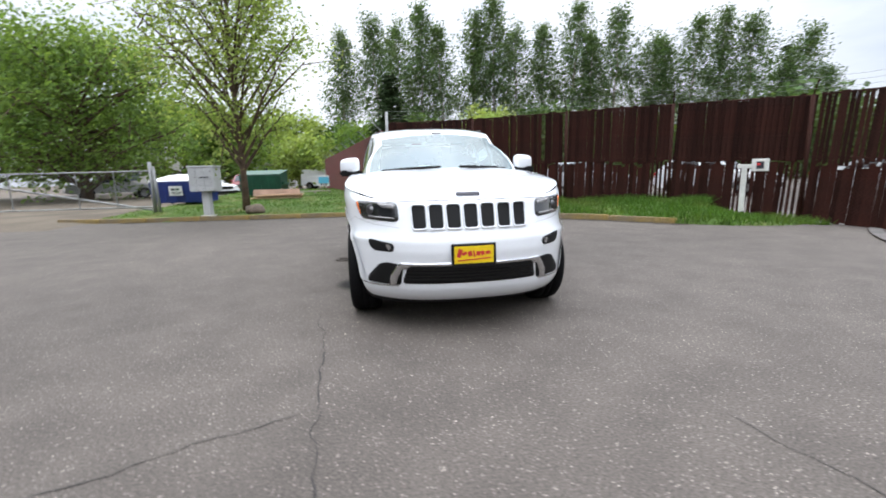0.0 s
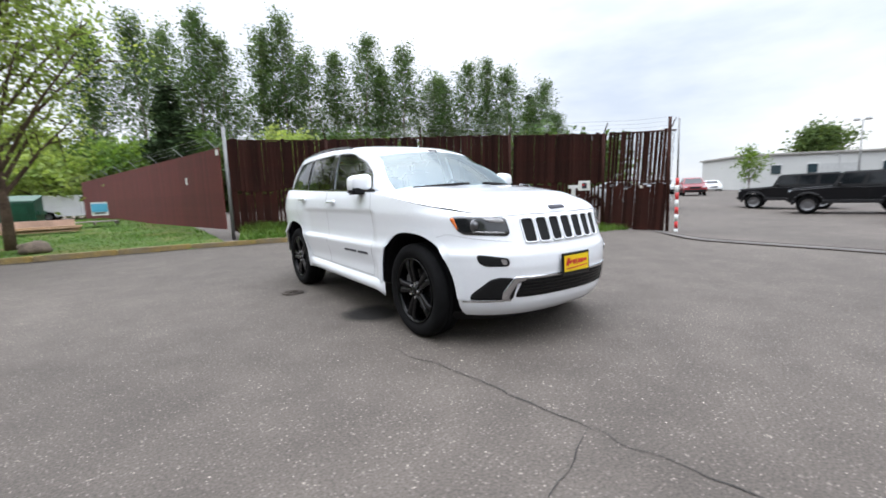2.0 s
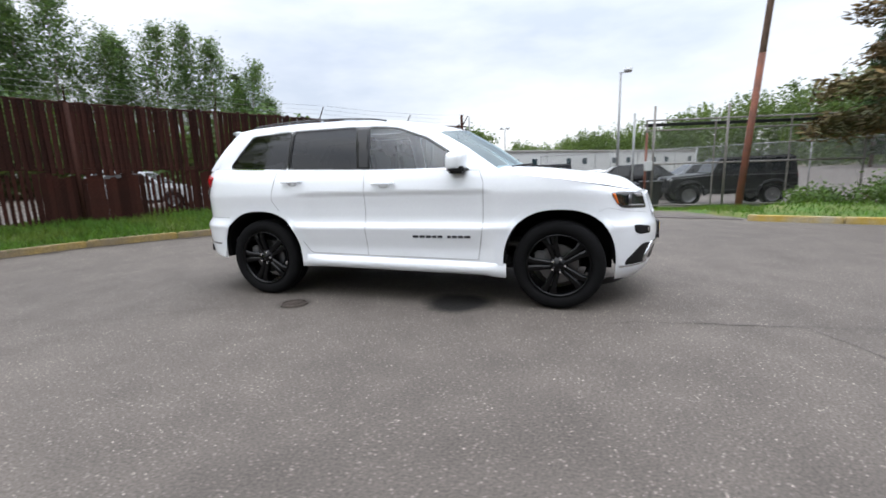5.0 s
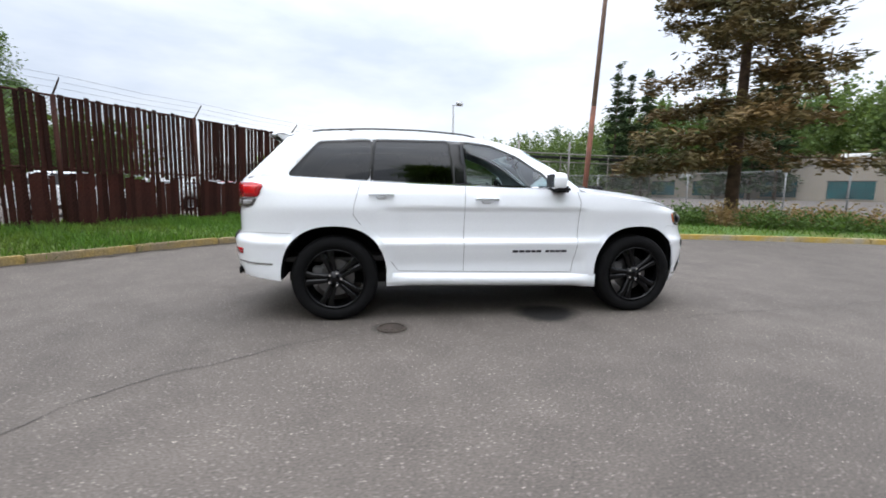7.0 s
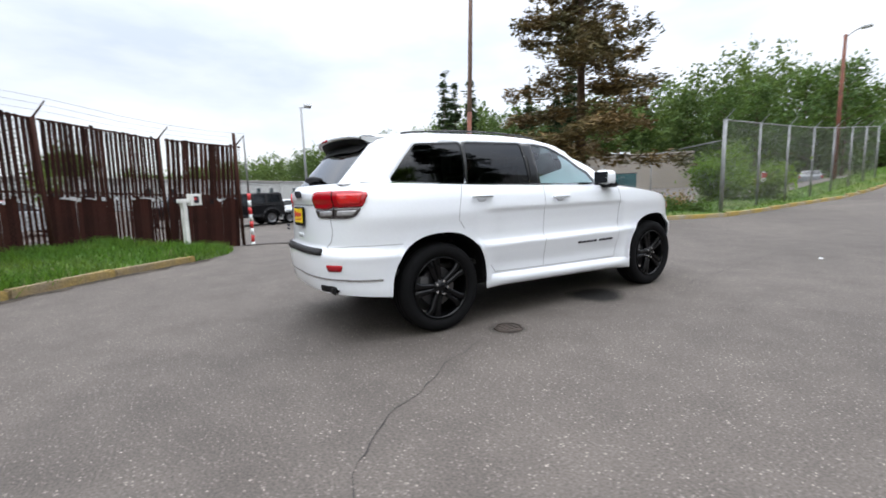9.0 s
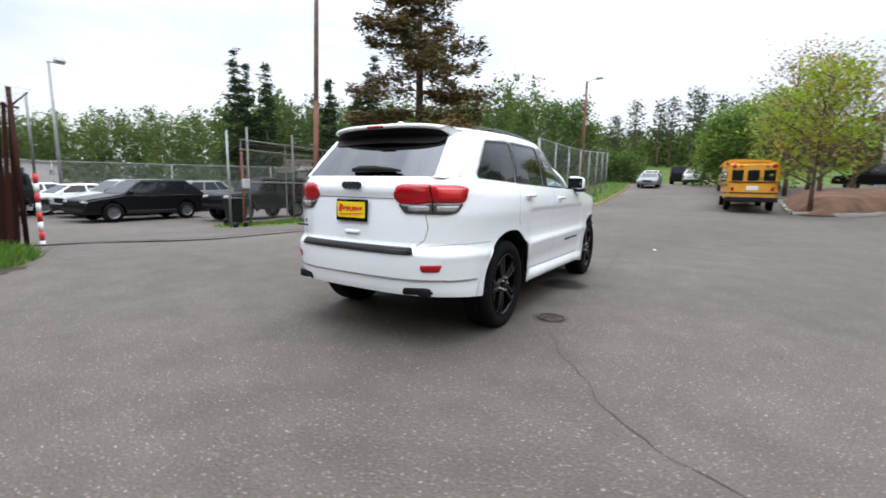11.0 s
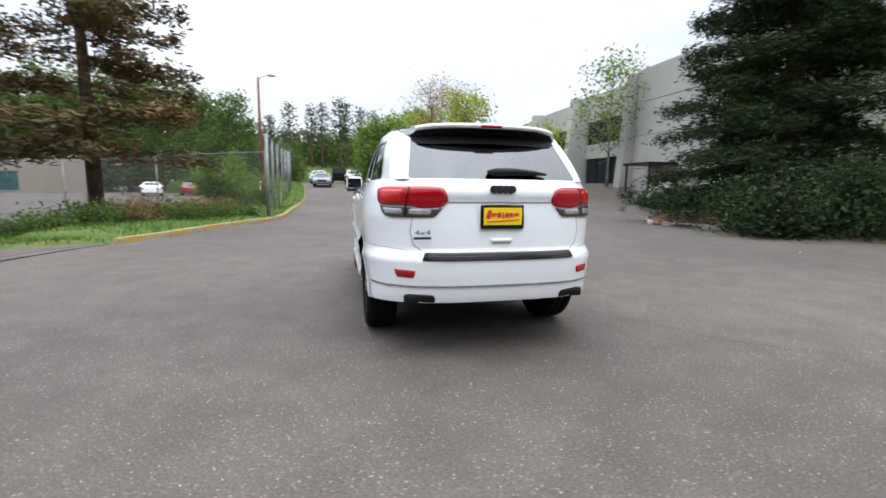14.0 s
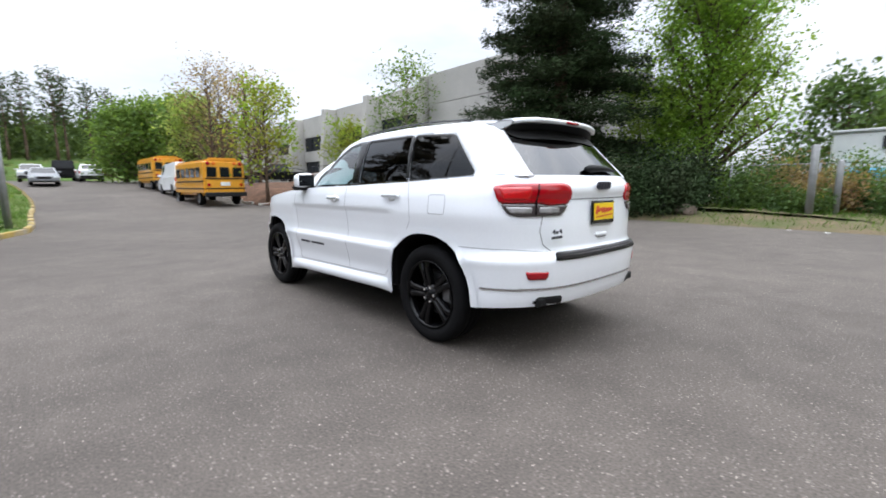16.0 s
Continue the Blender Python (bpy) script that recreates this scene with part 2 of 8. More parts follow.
LEAF_ROAD = material("dark_road_leaf", (0.050, 0.070, 0.034), 0.7, vary=0.2, scale=0.3, island=0.4, second=(0.035, 0.055, 0.03), spec=0.2, leaf=0.3)
LEAF_ROUND = material("mid_green_leaf", (0.13, 0.20, 0.045), 0.65, vary=0.15, scale=0.4, island=0.4, second=(0.075, 0.14, 0.03), spec=0.2, leaf=0.4)
LEAF_YELLOW = material("yellow_green_leaf", (0.19, 0.20, 0.035), 0.6, vary=0.15, scale=0.5, island=0.3, second=(0.16, 0.28, 0.03), spec=0.2, leaf=0.45)
LEAF_RUSSET = material("russet_bud", (0.19, 0.12, 0.075), 0.7, vary=0.2, scale=0.6, island=0.4, second=(0.20, 0.18, 0.08), spec=0.2, leaf=0.45)
NEEDLE_DARK = material("spruce_needle", (0.030, 0.040, 0.020), 0.85, vary=0.25, scale=0.6, island=0.4, second=(0.036, 0.062, 0.025), spec=0.06)
NEEDLE_BROWN = material("browned_needle", (0.125, 0.08, 0.03), 0.75, vary=0.25, scale=0.5, island=0.4, second=(0.06, 0.07, 0.03), patch=0.55, spec=0.2)
MULCH = material("bark_mulch", (0.15, 0.085, 0.055), 0.95, vary=0.3, scale=1.5, fine=18, bump=1.0, spec=0.2)
BLACKGLASS = material("dark_car_glass", (0.010, 0.012, 0.014), 0.04, vary=0.05, spec=0.4)
PALEGLASS = material("window_glass", (0.03, 0.05, 0.06), 0.05, vary=0.05, spec=0.8)
SMOKEGLASS = material("smoked_window_glass", (0.020, 0.026, 0.032), 0.18, vary=0.2, scale=0.4, spec=0.22)
RUBBER = material("tyre_rubber", (0.006, 0.006, 0.0065), 0.85, vary=0.15, scale=8, fine=60, bump=0.1, spec=0.12)
STEEL = material("grey_alloy", (0.17, 0.17, 0.175), 0.4, 0.7, vary=0.08)
CHROME = material("chrome", (0.62, 0.63, 0.65), 0.08, 1.0, vary=0.03)
REDLENS = material("red_lens", (0.34, 0.003, 0.009), 0.12, vary=0.05, coat=0.18)
CLEARLENS = material("clear_lens", (0.62, 0.64, 0.66), 0.08, vary=0.08, coat=1.0)
AMBER = material("amber_lens", (0.75, 0.16, 0.02), 0.15, vary=0.05, coat=1.0)
BLACKPLASTIC = material("black_plastic", (0.012, 0.012, 0.013), 0.5, vary=0.15, scale=6, fine=80, spec=0.25)
PAINT = {k: material(k + "_car_paint", c, 0.3, 0.0, vary=0.04, scale=1.0, fine=30, coat=0.15 if k == "black" else 0.5, spec=0.15 if k == "black" else 0.3) for k, c in {
    "white": (0.80, 0.81, 0.82), "black": (0.006, 0.006, 0.007), "silver": (0.42, 0.43, 0.44), "grey": (0.17, 0.18, 0.19),
    "red": (0.22, 0.02, 0.025), "blue": (0.02, 0.05, 0.16), "gold": (0.30, 0.26, 0.19)}.items()}
BUSYELLOW = material("school_bus_yellow", (0.72, 0.33, 0.02), 0.4, vary=0.08, coat=0.5)
DUMPBLUE = material("dull_blue_paint", (0.015, 0.035, 0.20), 0.5, vary=0.15, scale=2, fine=25)
DUMPGREEN = material("dark_green_paint", (0.01, 0.075, 0.045), 0.5, vary=0.2, scale=2, fine=25)
GREYPAINT = material("pale_grey_paint", (0.46, 0.47, 0.47), 0.5, vary=0.08, scale=3, fine=30)
SIGNWHITE = material("sign_white", (0.72, 0.73, 0.72), 0.5, vary=0.05)
SIGNBLUE = material("sign_blue", (0.10, 0.42, 0.62), 0.5, vary=0.05)
SIGNRED = material("sign_red", (0.55, 0.03, 0.03), 0.5, vary=0.08)
HYDRANT = material("hydrant_yellow", (0.62, 0.40, 0.02), 0.5, vary=0.12)
INK = material("dark_ink", (0.02, 0.02, 0.03), 0.6, vary=0.1)
GUTTER = material("gutter_grit", (0.062, 0.050, 0.038), 0.95, vary=0.35, scale=4, fine=45, bump=0.6, spec=0.2)
CRACKTAR = material("crack_shadow", (0.042, 0.038, 0.035), 0.95, vary=0.3, scale=6, fine=60)
IRON = material("cast_iron", (0.07, 0.055, 0.045), 0.7, 0.4, vary=0.25, scale=6, fine=50, bump=0.5)


# ---- builders ----
def mesh_of(name, verts, faces, mat, smooth=False):
    me = bpy.data.meshes.new(name)
    me.from_pydata([tuple(v) for v in verts], [], [tuple(f) for f in faces])
    me.materials.append(mat)
    if smooth:
        me.shade_smooth()
    return me


def part(name, data, mat=None, parent=None, label="", smooth=False, at=None):
    """Links a bmesh or mesh as one object under a thing or part."""
    if isinstance(data, bmesh.types.BMesh):
        me = bpy.data.meshes.new(name)
        data.normal_update()
        data.to_mesh(me)
        data.free()
        if mat:
            me.materials.append(mat)
        if smooth:
            me.shade_smooth()
        data = me
    ob = new(name, data)
    if at is not None:
        ob.matrix_world = at
    if parent:
        ob.parent = parent
    return tagged(ob, label)


def thing(name, label, category, at=None, group="", kind=""):
    ob = new(name)
    ob.empty_display_size = 0.2
    if at is not None:
        ob.matrix_world = at
    return tagged(ob, label, category, group, kind)


def bm_box(size, centre=(0, 0, 0), bevel=0.0, bm=None, turn=None, seg=1):
    out = bm or bmesh.new()
    tmp = bmesh.new()
    bmesh.ops.create_cube(tmp, size=1.0)
    bmesh.ops.scale(tmp, vec=size, verts=tmp.verts)
    if bevel:
        bmesh.ops.bevel(tmp, geom=tmp.edges[:], offset=bevel, segments=seg, affect="EDGES")
    m = Matrix.Translation(centre) @ (turn or Matrix.Identity(4))
    bmesh.ops.transform(tmp, matrix=m, verts=tmp.verts)
    me = bpy.data.meshes.new("tmp")
    tmp.to_mesh(me)
    tmp.free()
    out.from_mesh(me)
    bpy.data.meshes.remove(me)
    return out


def tube(points, radii, sides=8, bm=None, cap=True):
    """A tapered tube along points."""
    bm = bm or bmesh.new()
    rings = []
    pts = [Vector(p) for p in points]
    for i, p in enumerate(pts):
        d = (pts[min(i + 1, len(pts) - 1)] - pts[max(i - 1, 0)]).normalized()
        a = d.orthogonal().normalized() if abs(d.z) < 0.9 else Vector((1, 0, 0)).cross(d).normalized()
        b = d.cross(a)
        r = radii[i] if isinstance(radii, (list, tuple)) else radii
        rings.append([bm.verts.new(p + (a * math.cos(k * math.tau / sides) + b * math.sin(k * math.tau / sides)) * r) for k in range(sides)])
    for r0, r1 in zip(rings, rings[1:]):
        for k in range(sides):
            bm.faces.new((r0[k], r0[(k + 1) % sides], r1[(k + 1) % sides], r1[k]))
    if cap:
        bm.faces.new(rings[0][::-1])
        bm.faces.new(rings[-1])
    return bm


def lathe(profile, sides=24, axis="z", bm=None):
    """Turns (radius, height) pairs about an axis."""
    bm = bm or bmesh.new()
    rings = []
    for r, h in profile:
        ring = []
        for k in range(sides):
            c, s = math.cos(k * math.tau / sides) * r, math.sin(k * math.tau / sides) * r
            ring.append(bm.verts.new({"z": (c, s, h), "x": (h, c, s), "y": (s, h, c)}[axis]))
        rings.append(ring)
    for a, b in zip(rings, rings[1:]):
        for k in range(sides):
            bm.faces.new((a[k], a[(k + 1) % sides], b[(k + 1) % sides], b[k]))
    return bm


def prism(outline, depth, axis="x", at=0.0, bm=None):
    """A closed outline in a plane, given thickness along an axis: x takes (y, z), y takes (x, z), z takes (x, y)."""
    bm = bm or bmesh.new()
    put = {"x": lambda p, d: (d, p[0], p[1]), "y": lambda p, d: (p[0], d, p[1]), "z": lambda p, d: (p[0], p[1], d)}[axis]
    a = [bm.verts.new(put(p, at)) for p in outline]
    b = [bm.verts.new(put(p, at + depth)) for p in outline]
    bm.faces.new(a)
    bm.faces.new(b[::-1])
    for i in range(len(a)):
        j = (i + 1) % len(a)
        bm.faces.new((a[j], a[i], b[i], b[j]))
    bmesh.ops.recalc_face_normals(bm, faces=bm.faces[:])
    return bm


def smoothstep(a, b, x):
    t = min(max((x - a) / (b - a), 0.0), 1.0)
    return t * t * (3 - 2 * t)


def lerp_table(table, x):
    """Smooth interpolation through (x, value) pairs."""
    xs = [p[0] for p in table]
    if x <= xs[0]:
        return table[0][1]
    for (x0, v0), (x1, v1) in zip(table, table[1:]):
        if x <= x1:
            return v0 + (v1 - v0) * (x - x0) / (x1 - x0)
    return table[-1][1]


def along(points, step):
    """Points at even steps along a polyline, with the way at each."""
    out, left = [], 0.0
    for a, b in zip(points, points[1:]):
        a, b = Vector((*a[:2], 0)), Vector((*b[:2], 0))
        n = (b - a).length
        d = (b - a) / n
        s = left
        while s < n:
            out.append((a + d * s, d))
            s += step
        left = s - n
    return out


def curved(points, n=6):
    """A polyline smoothed by Catmull-Rom."""
    out = []
    p = [Vector((*q, 0)) for q in points]
    p = [p[0] * 2 - p[1]] + p + [p[-1] * 2 - p[-2]]
    for i in range(1, len(p) - 2):
        for k in range(n):
            t = k / n
            a, b, c, d = p[i - 1], p[i], p[i + 1], p[i + 2]
            out.append(0.5 * ((2 * b) + (c - a) * t + (2 * a - 5 * b + 4 * c - d) * t * t + (3 * b - a - 3 * c + d) * t ** 3))
    return out + [p[-2]]


def ground_z(x, y):
    """The lie of the land: level at the court, falling to the car lot, rising along the road and to the concrete building."""
    away = -y
    road = 0.02 * min(max(away - 12, 0), 10) + 0.06 * min(max(away - 22, 0), 24) + 0.02 * min(max(away - 46, 0), 24)
    rise = road * (1 - 0.85 * smoothstep(7, 16, x))
    ramp = 1.8 * smoothstep(9.5, 17.0, -x) * smoothstep(12, 23, away)
    terrace = 1.3 * smoothstep(30.5, 32.5, away) * smoothstep(7.5, 10.0, -x)
    return max(rise, ramp, terrace) - 0.38 * smoothstep(6.8, 13.0, x) * smoothstep(9, 4, y) * smoothstep(-30, -14, y)


# ---- ground, road, kerbs ----
def sheet(name, xs, ys, mat, lift=0.0, height=None):
    hz = height or ground_z
    verts = [(x, y, hz(x, y) + lift) for y in ys for x in xs]
    w = len(xs)
    faces = [(j * w + i, j * w + i + 1, (j + 1) * w + i + 1, (j + 1) * w + i) for j in range(len(ys) - 1) for i in range(w - 1)]
    return part(name, mesh_of(name, verts, faces, mat, True))


far = [-900, -400, -200, -130]
tagged(sheet("ground", far + list(range(-110, 111, 10)) + [150, 300, 900], far + list(range(-110, 111, 10)) + [150, 300, 900], DIRT, -0.8), "bare earth stretching to the horizon", "ground", kind="structure")
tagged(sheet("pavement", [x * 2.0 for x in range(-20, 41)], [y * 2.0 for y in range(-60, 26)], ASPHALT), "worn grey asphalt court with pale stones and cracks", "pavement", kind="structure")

def dirt_z(x, y):
    wob = 0.5 * noise.noise((x * 0.5, y * 0.5, 4.0))
    return 0.03 + 0.03 * noise.noise((x * 0.4, y * 0.4, 1.0)) - 0.2 * smoothstep(-9.6, -8.7, x + wob * 0.5) - 0.2 * smoothstep(7.0, 5.9, y + 0.35 * (x + 9) * (x > -14) + wob)


drive_xs = [-40 + 2.0 * k for k in range(13)] + [-15 + 0.35 * k for k in range(19)]
drive_ys = [5.0 + 0.4 * k for k in range(22)] + [14 + 1.5 * k for k in range(19)]
tagged(sheet("dirt_drive", drive_xs, drive_ys, DIRT, 0.0, dirt_z), "pale packed dirt drive behind the pipe gate", "drive", kind="structure")
KERB_WEST = [(-10.4, 9.5), (-8.2, 8.8), (-6.4, 8.65), (-4.4, 8.4), (-2.0, 8.15), (-0.5, 7.85), (0.6, 7.55), (1.7, 7.0), (2.75, 6.1), (3.5, 5.5), (4.2, 4.9), (4.8, 4.3), (5.4, 3.55), (5.85, 2.95)]
KERB_EAST = [(5.72, -5.15), (5.5, -5.75), (5.15, -6.8), (4.8, -8.3), (4.3, -9.9), (3.75, -11.3), (3.35, -12.7), (3.35, -14.6), (3.4, -18.6), (3.5, -28), (5.0, -45), (9.0, -70)]


def kerb(name, points, mat, label, width=0.16, high=0.12, piece=1.5):
    base = tagged(thing(name, label, "kerb", kind="structure"))
    line = curved(points, 5)
    stones = along(line, piece)
    rnd = random.Random(5)
    for (p, d), (q, _) in zip(stones, stones[1:]):
        mid, way = (p + q) / 2, (q - p).normalized()
        n = (q - p).length
        bm = bm_box((n - 0.012, width, high + 0.1), (0, 0, 0), 0.02, seg=2)
        part("kerbstone", bm, mat, base, smooth=False, at=Matrix.Translation((mid.x, mid.y, ground_z(mid.x, mid.y) + high / 2 - 0.05 + rnd.uniform(-0.008, 0.008))) @ Matrix.Rotation(math.atan2(way.y, way.x), 4, "Z"))
    return base


def verge(name, points, rows, mat, side=1, label="", taper=0):
    """A bank behind a kerb: rows of (distance, height)."""
    line = curved(points, 5)
    verts, faces = [], []
    for i, p in enumerate(line):
        d = (line[min(i + 1, len(line) - 1)] - line[max(i - 1, 0)]).normalized()
        nrm = Vector((-d.y, d.x, 0)) * side
        ease = 1 if not taper else smoothstep(0, 15, len(line) - 1 - i) if taper == 2 else smoothstep(0, 4, min(i, len(line) - 1 - i))
        for j, (o, h) in enumerate(rows):
            q = p + nrm * o
            verts.append((q.x, q.y, ground_z(q.x, q.y) - 0.03 * (1 - ease) + h * ease + (0.05 * ease * noise.noise((q.x * 1.3, q.y * 1.3, 0)) if j > 1 else 0)))
    w = len(rows)
    for i in range(len(line) - 1):
        for j in range(w - 1):
            f = (i * w + j, (i + 1) * w + j, (i + 1) * w + j + 1, i * w + j + 1)
            faces.append(f if side < 0 else f[::-1])
    ob = part(name, mesh_of(name, verts, faces, mat, True))
    return tagged(ob, label, "grass verge", kind="structure")


def blades_on(name, ob, count, tall, mat, label, seed=1, lean=0.5, keep=None):
    """Grass blades over a mesh, thick by area."""
    rnd = np.random.default_rng(seed)
    me = ob.data
    me.calc_loop_triangles()
    co = np.array([v.co[:] for v in me.vertices])
    tri = np.array([t.vertices[:] for t in me.loop_triangles])
    a, b, c = co[tri[:, 0]], co[tri[:, 1]], co[tri[:, 2]]
    area = np.linalg.norm(np.cross(b - a, c - a), axis=1)
    pick = rnd.choice(len(tri), count, p=area / area.sum())
    u, v = rnd.random(count), rnd.random(count)
    flip = u + v > 1
    u[flip], v[flip] = 1 - u[flip], 1 - v[flip]
    p = a[pick] + (b - a)[pick] * u[:, None] + (c - a)[pick] * v[:, None]
    if keep is not None:
        p = p[keep(p)]
    k = len(p)
    ang = rnd.random(k) * math.tau
    clump = np.array([0.6 + 0.8 * max(0.0, noise.noise((q[0] * 0.9, q[1] * 0.9, 7.0)) + 0.5) for q in p])
    h = tall * rnd.uniform(0.45, 1.15, k) * clump
    w = rnd.uniform(0.006, 0.014, k) * (1 + tall)
    side = np.stack([np.cos(ang), np.sin(ang), 0 * ang], 1) * w[:, None]
    tip = np.stack([rnd.normal(0, lean, k) * h, rnd.normal(0, lean, k) * h, h], 1)
    verts = np.concatenate([p - side, p + side, p + tip], 0)
    idx = np.arange(k)
    faces = np.stack([idx, idx + k, idx + 2 * k], 1)
    return tagged(part(name, mesh_of(name, verts.tolist(), faces.tolist(), mat)), label, "grass", kind="stuff")


kerb("kerb_west", KERB_WEST, KERB, "dirty concrete kerb with worn yellow paint round the court")


def gutter(points):
    """Dark grit swept against the foot of the kerb."""
    line = curved(points, 8)
    la, lb = [], []
    for i, p in enumerate(line):
        d = (line[min(i + 1, len(line) - 1)] - line[max(i - 1, 0)]).normalized()
        n = Vector((d.y, -d.x, 0))
        w = 0.22 + 0.16 * noise.noise((i * 0.35, 0, 0)) + 0.08 * noise.noise((i * 1.7, 3, 0))
        la.append((*(p + n * 0.05)[:2], 0.005))
        lb.append((*(p + n * (0.08 + w))[:2], 0.005))
    tagged(part("gutter_grit", mesh_of("gutter_grit", la + lb, [(i, i + 1, len(la) + i + 1, len(la) + i) for i in range(len(la) - 1)], GUTTER)), "dark grit and dirt along the kerb foot", "dirt", kind="structure")


gutter(KERB_WEST[1:])
kerb("kerb_east", KERB_EAST, YELLOW_KERB, "worn yellow painted kerb along the road")
bank = [(-0.05, -0.04), (0.06, 0.09), (0.12, 0.10), (0.4, 0.13), (0.8, 0.22), (1.2, 0.29), (1.8, 0.31), (3.2, 0.30), (3.6, -0.1)]
west_bank = verge("verge_west", KERB_WEST[5:] + [(6.6, 2.5), (7.7, 2.35), (8.9, 2.6)], bank, TURF, 1, "grassy bank between kerb and brown fence", 2)
lawn_ys = [7.6 + 0.6 * k for k in range(34)]


def lawn_z(x, y):
    edge = lerp_table([(-10.4, 9.6), (-8.2, 8.9), (-6.4, 8.75), (-4.4, 8.5), (-2.0, 8.25), (-0.5, 7.95), (0.6, 7.65)], x)
    return (-0.12 if y < edge else 0.10 + 0.08 * smoothstep(0, 2.5, y - edge) + 0.22 * smoothstep(3, 14, y - edge)) + 0.03 * noise.noise((x, y, 3.0)) - 0.5 * smoothstep(-9.2, -9.8, x)


lawn = tagged(sheet("verge_lawn", [-9.8 + 0.6 * k for k in range(16)], lawn_ys, TURF, 0.0, lawn_z), "mown lawn behind the kerb with dandelions", "lawn", kind="structure")
east_bank = verge("verge_east", KERB_EAST, [(0.06, 0.09), (0.12, 0.10), (0.6, 0.14), (1.4, 0.2), (2.6, 0.2), (3.4, -0.05)], TURF, 1, "grass strip behind the yellow kerb", 1)
blades_on("grass_blades", west_bank, 26000, 0.17, BLADE, "lush green grass on the bank before the fence", 1)
blades_on("grass_blades", lawn, 26000, 0.06, BLADE, "short green lawn grass", 2, keep=lambda p: p[:, 2] > 0.03)
blades_on("grass_blades", east_bank, 22000, 0.13, BLADE, "green grass strip along the yellow kerb", 3)


def gate_turf_z(x, y):
    edge = -5.15 + 0.27 * (x - 6.0) + 0.25 * noise.noise((x * 1.2, y * 1.2, 5.0))
    return ground_z(x, y) + 0.05 + 0.04 * noise.noise((x, y, 2.0)) - 0.2 * smoothstep(-0.25, 0.25, y - edge) - 0.2 * smoothstep(12.0, 12.8, x) - 0.2 * smoothstep(-8.6, -9.6, y)


gate_turf = tagged(sheet("verge_gate", [6.0 + 0.3 * k for k in range(24)], [-9.8 + 0.3 * k for k in range(22)], TURF, 0.0, gate_turf_z), "rough grass patch below the wire gate and pole", "grass verge", kind="structure")
blades_on("grass_blades", gate_turf, 9000, 0.12, BLADE, "rough green grass round the pole foot", 6, keep=lambda p: p[:, 2] > np.array([ground_z(a, b) + 0.01 for a, b in p[:, :2]]))

# the far side of the court: rough grass before the spruce
EDGE_SOUTH = [(-11.6, -6.0), (-11.7, -4.2), (-11.95, -2.0), (-11.6, 0.2), (-11.5, 2.0), (-11.3, 3.6), (-11.7, 4.6), (-13.6, 5.2), (-20.0, 6.0)]
south_bank = verge("verge_south", EDGE_SOUTH, [(0.0, -0.02), (0.25, 0.05), (0.8, 0.12), (2.0, 0.25), (5.0, 0.35), (14.0, 0.4)], WEEDY, 1, "rough grass strip under the spruce and bushes")
blades_on("grass_blades", south_bank, 12000, 0.16, BLADE, "rough tufted grass beside the asphalt", 4, keep=lambda p: (np.abs(p[:, 0] + 13.6) < 2.0) & (p[:, 1] > -2.2))


# ---- fences ----
def chain_link(x0, z0, z1, length, pitch, thick, bm=None):
    """Two crossing sets of straight wires filling a panel in the xz plane."""
    bm = bm or bmesh.new()
    h = z1 - z0
    n = int((length + h) / pitch)
    for fam in (0, 1):
        for i in range(n):
            a = i * pitch - h
            lo, hi = max(a, 0.0), min(a + h, length)
            if hi - lo < 0.02:
                continue
            pts = [(lo, lo - a), (hi, hi - a)]
            if fam:
                pts = [(length - p[0], p[1]) for p in pts]
            o = thick * 0.5
            y = 0.004 * fam
            vs = [bm.verts.new((x0 + pts[0][0] - o, y, z0 + pts[0][1])), bm.verts.new((x0 + pts[0][0] + o, y, z0 + pts[0][1])),
                  bm.verts.new((x0 + pts[1][0] + o, y, z0 + pts[1][1])), bm.verts.new((x0 + pts[1][0] - o, y, z0 + pts[1][1]))]
            bm.faces.new(vs)
    return bm


def arm(sign=1):
    return tube([(0, 0, 0), (0, sign * 0.16, 0.16), (0, sign * 0.3, 0.3)], [0.02, 0.016, 0.012], 6)


FENCE = [(-0.3, 9.55), (2.4, 8.7), (4.9, 7.2), (7.1, 5.5), (9.2, 3.6), (9.6, 1.8)]
FENCE_TOP = 2.88
FENCE_DROP = [0, 0, 0, 0.05, 0.15, 0.25]


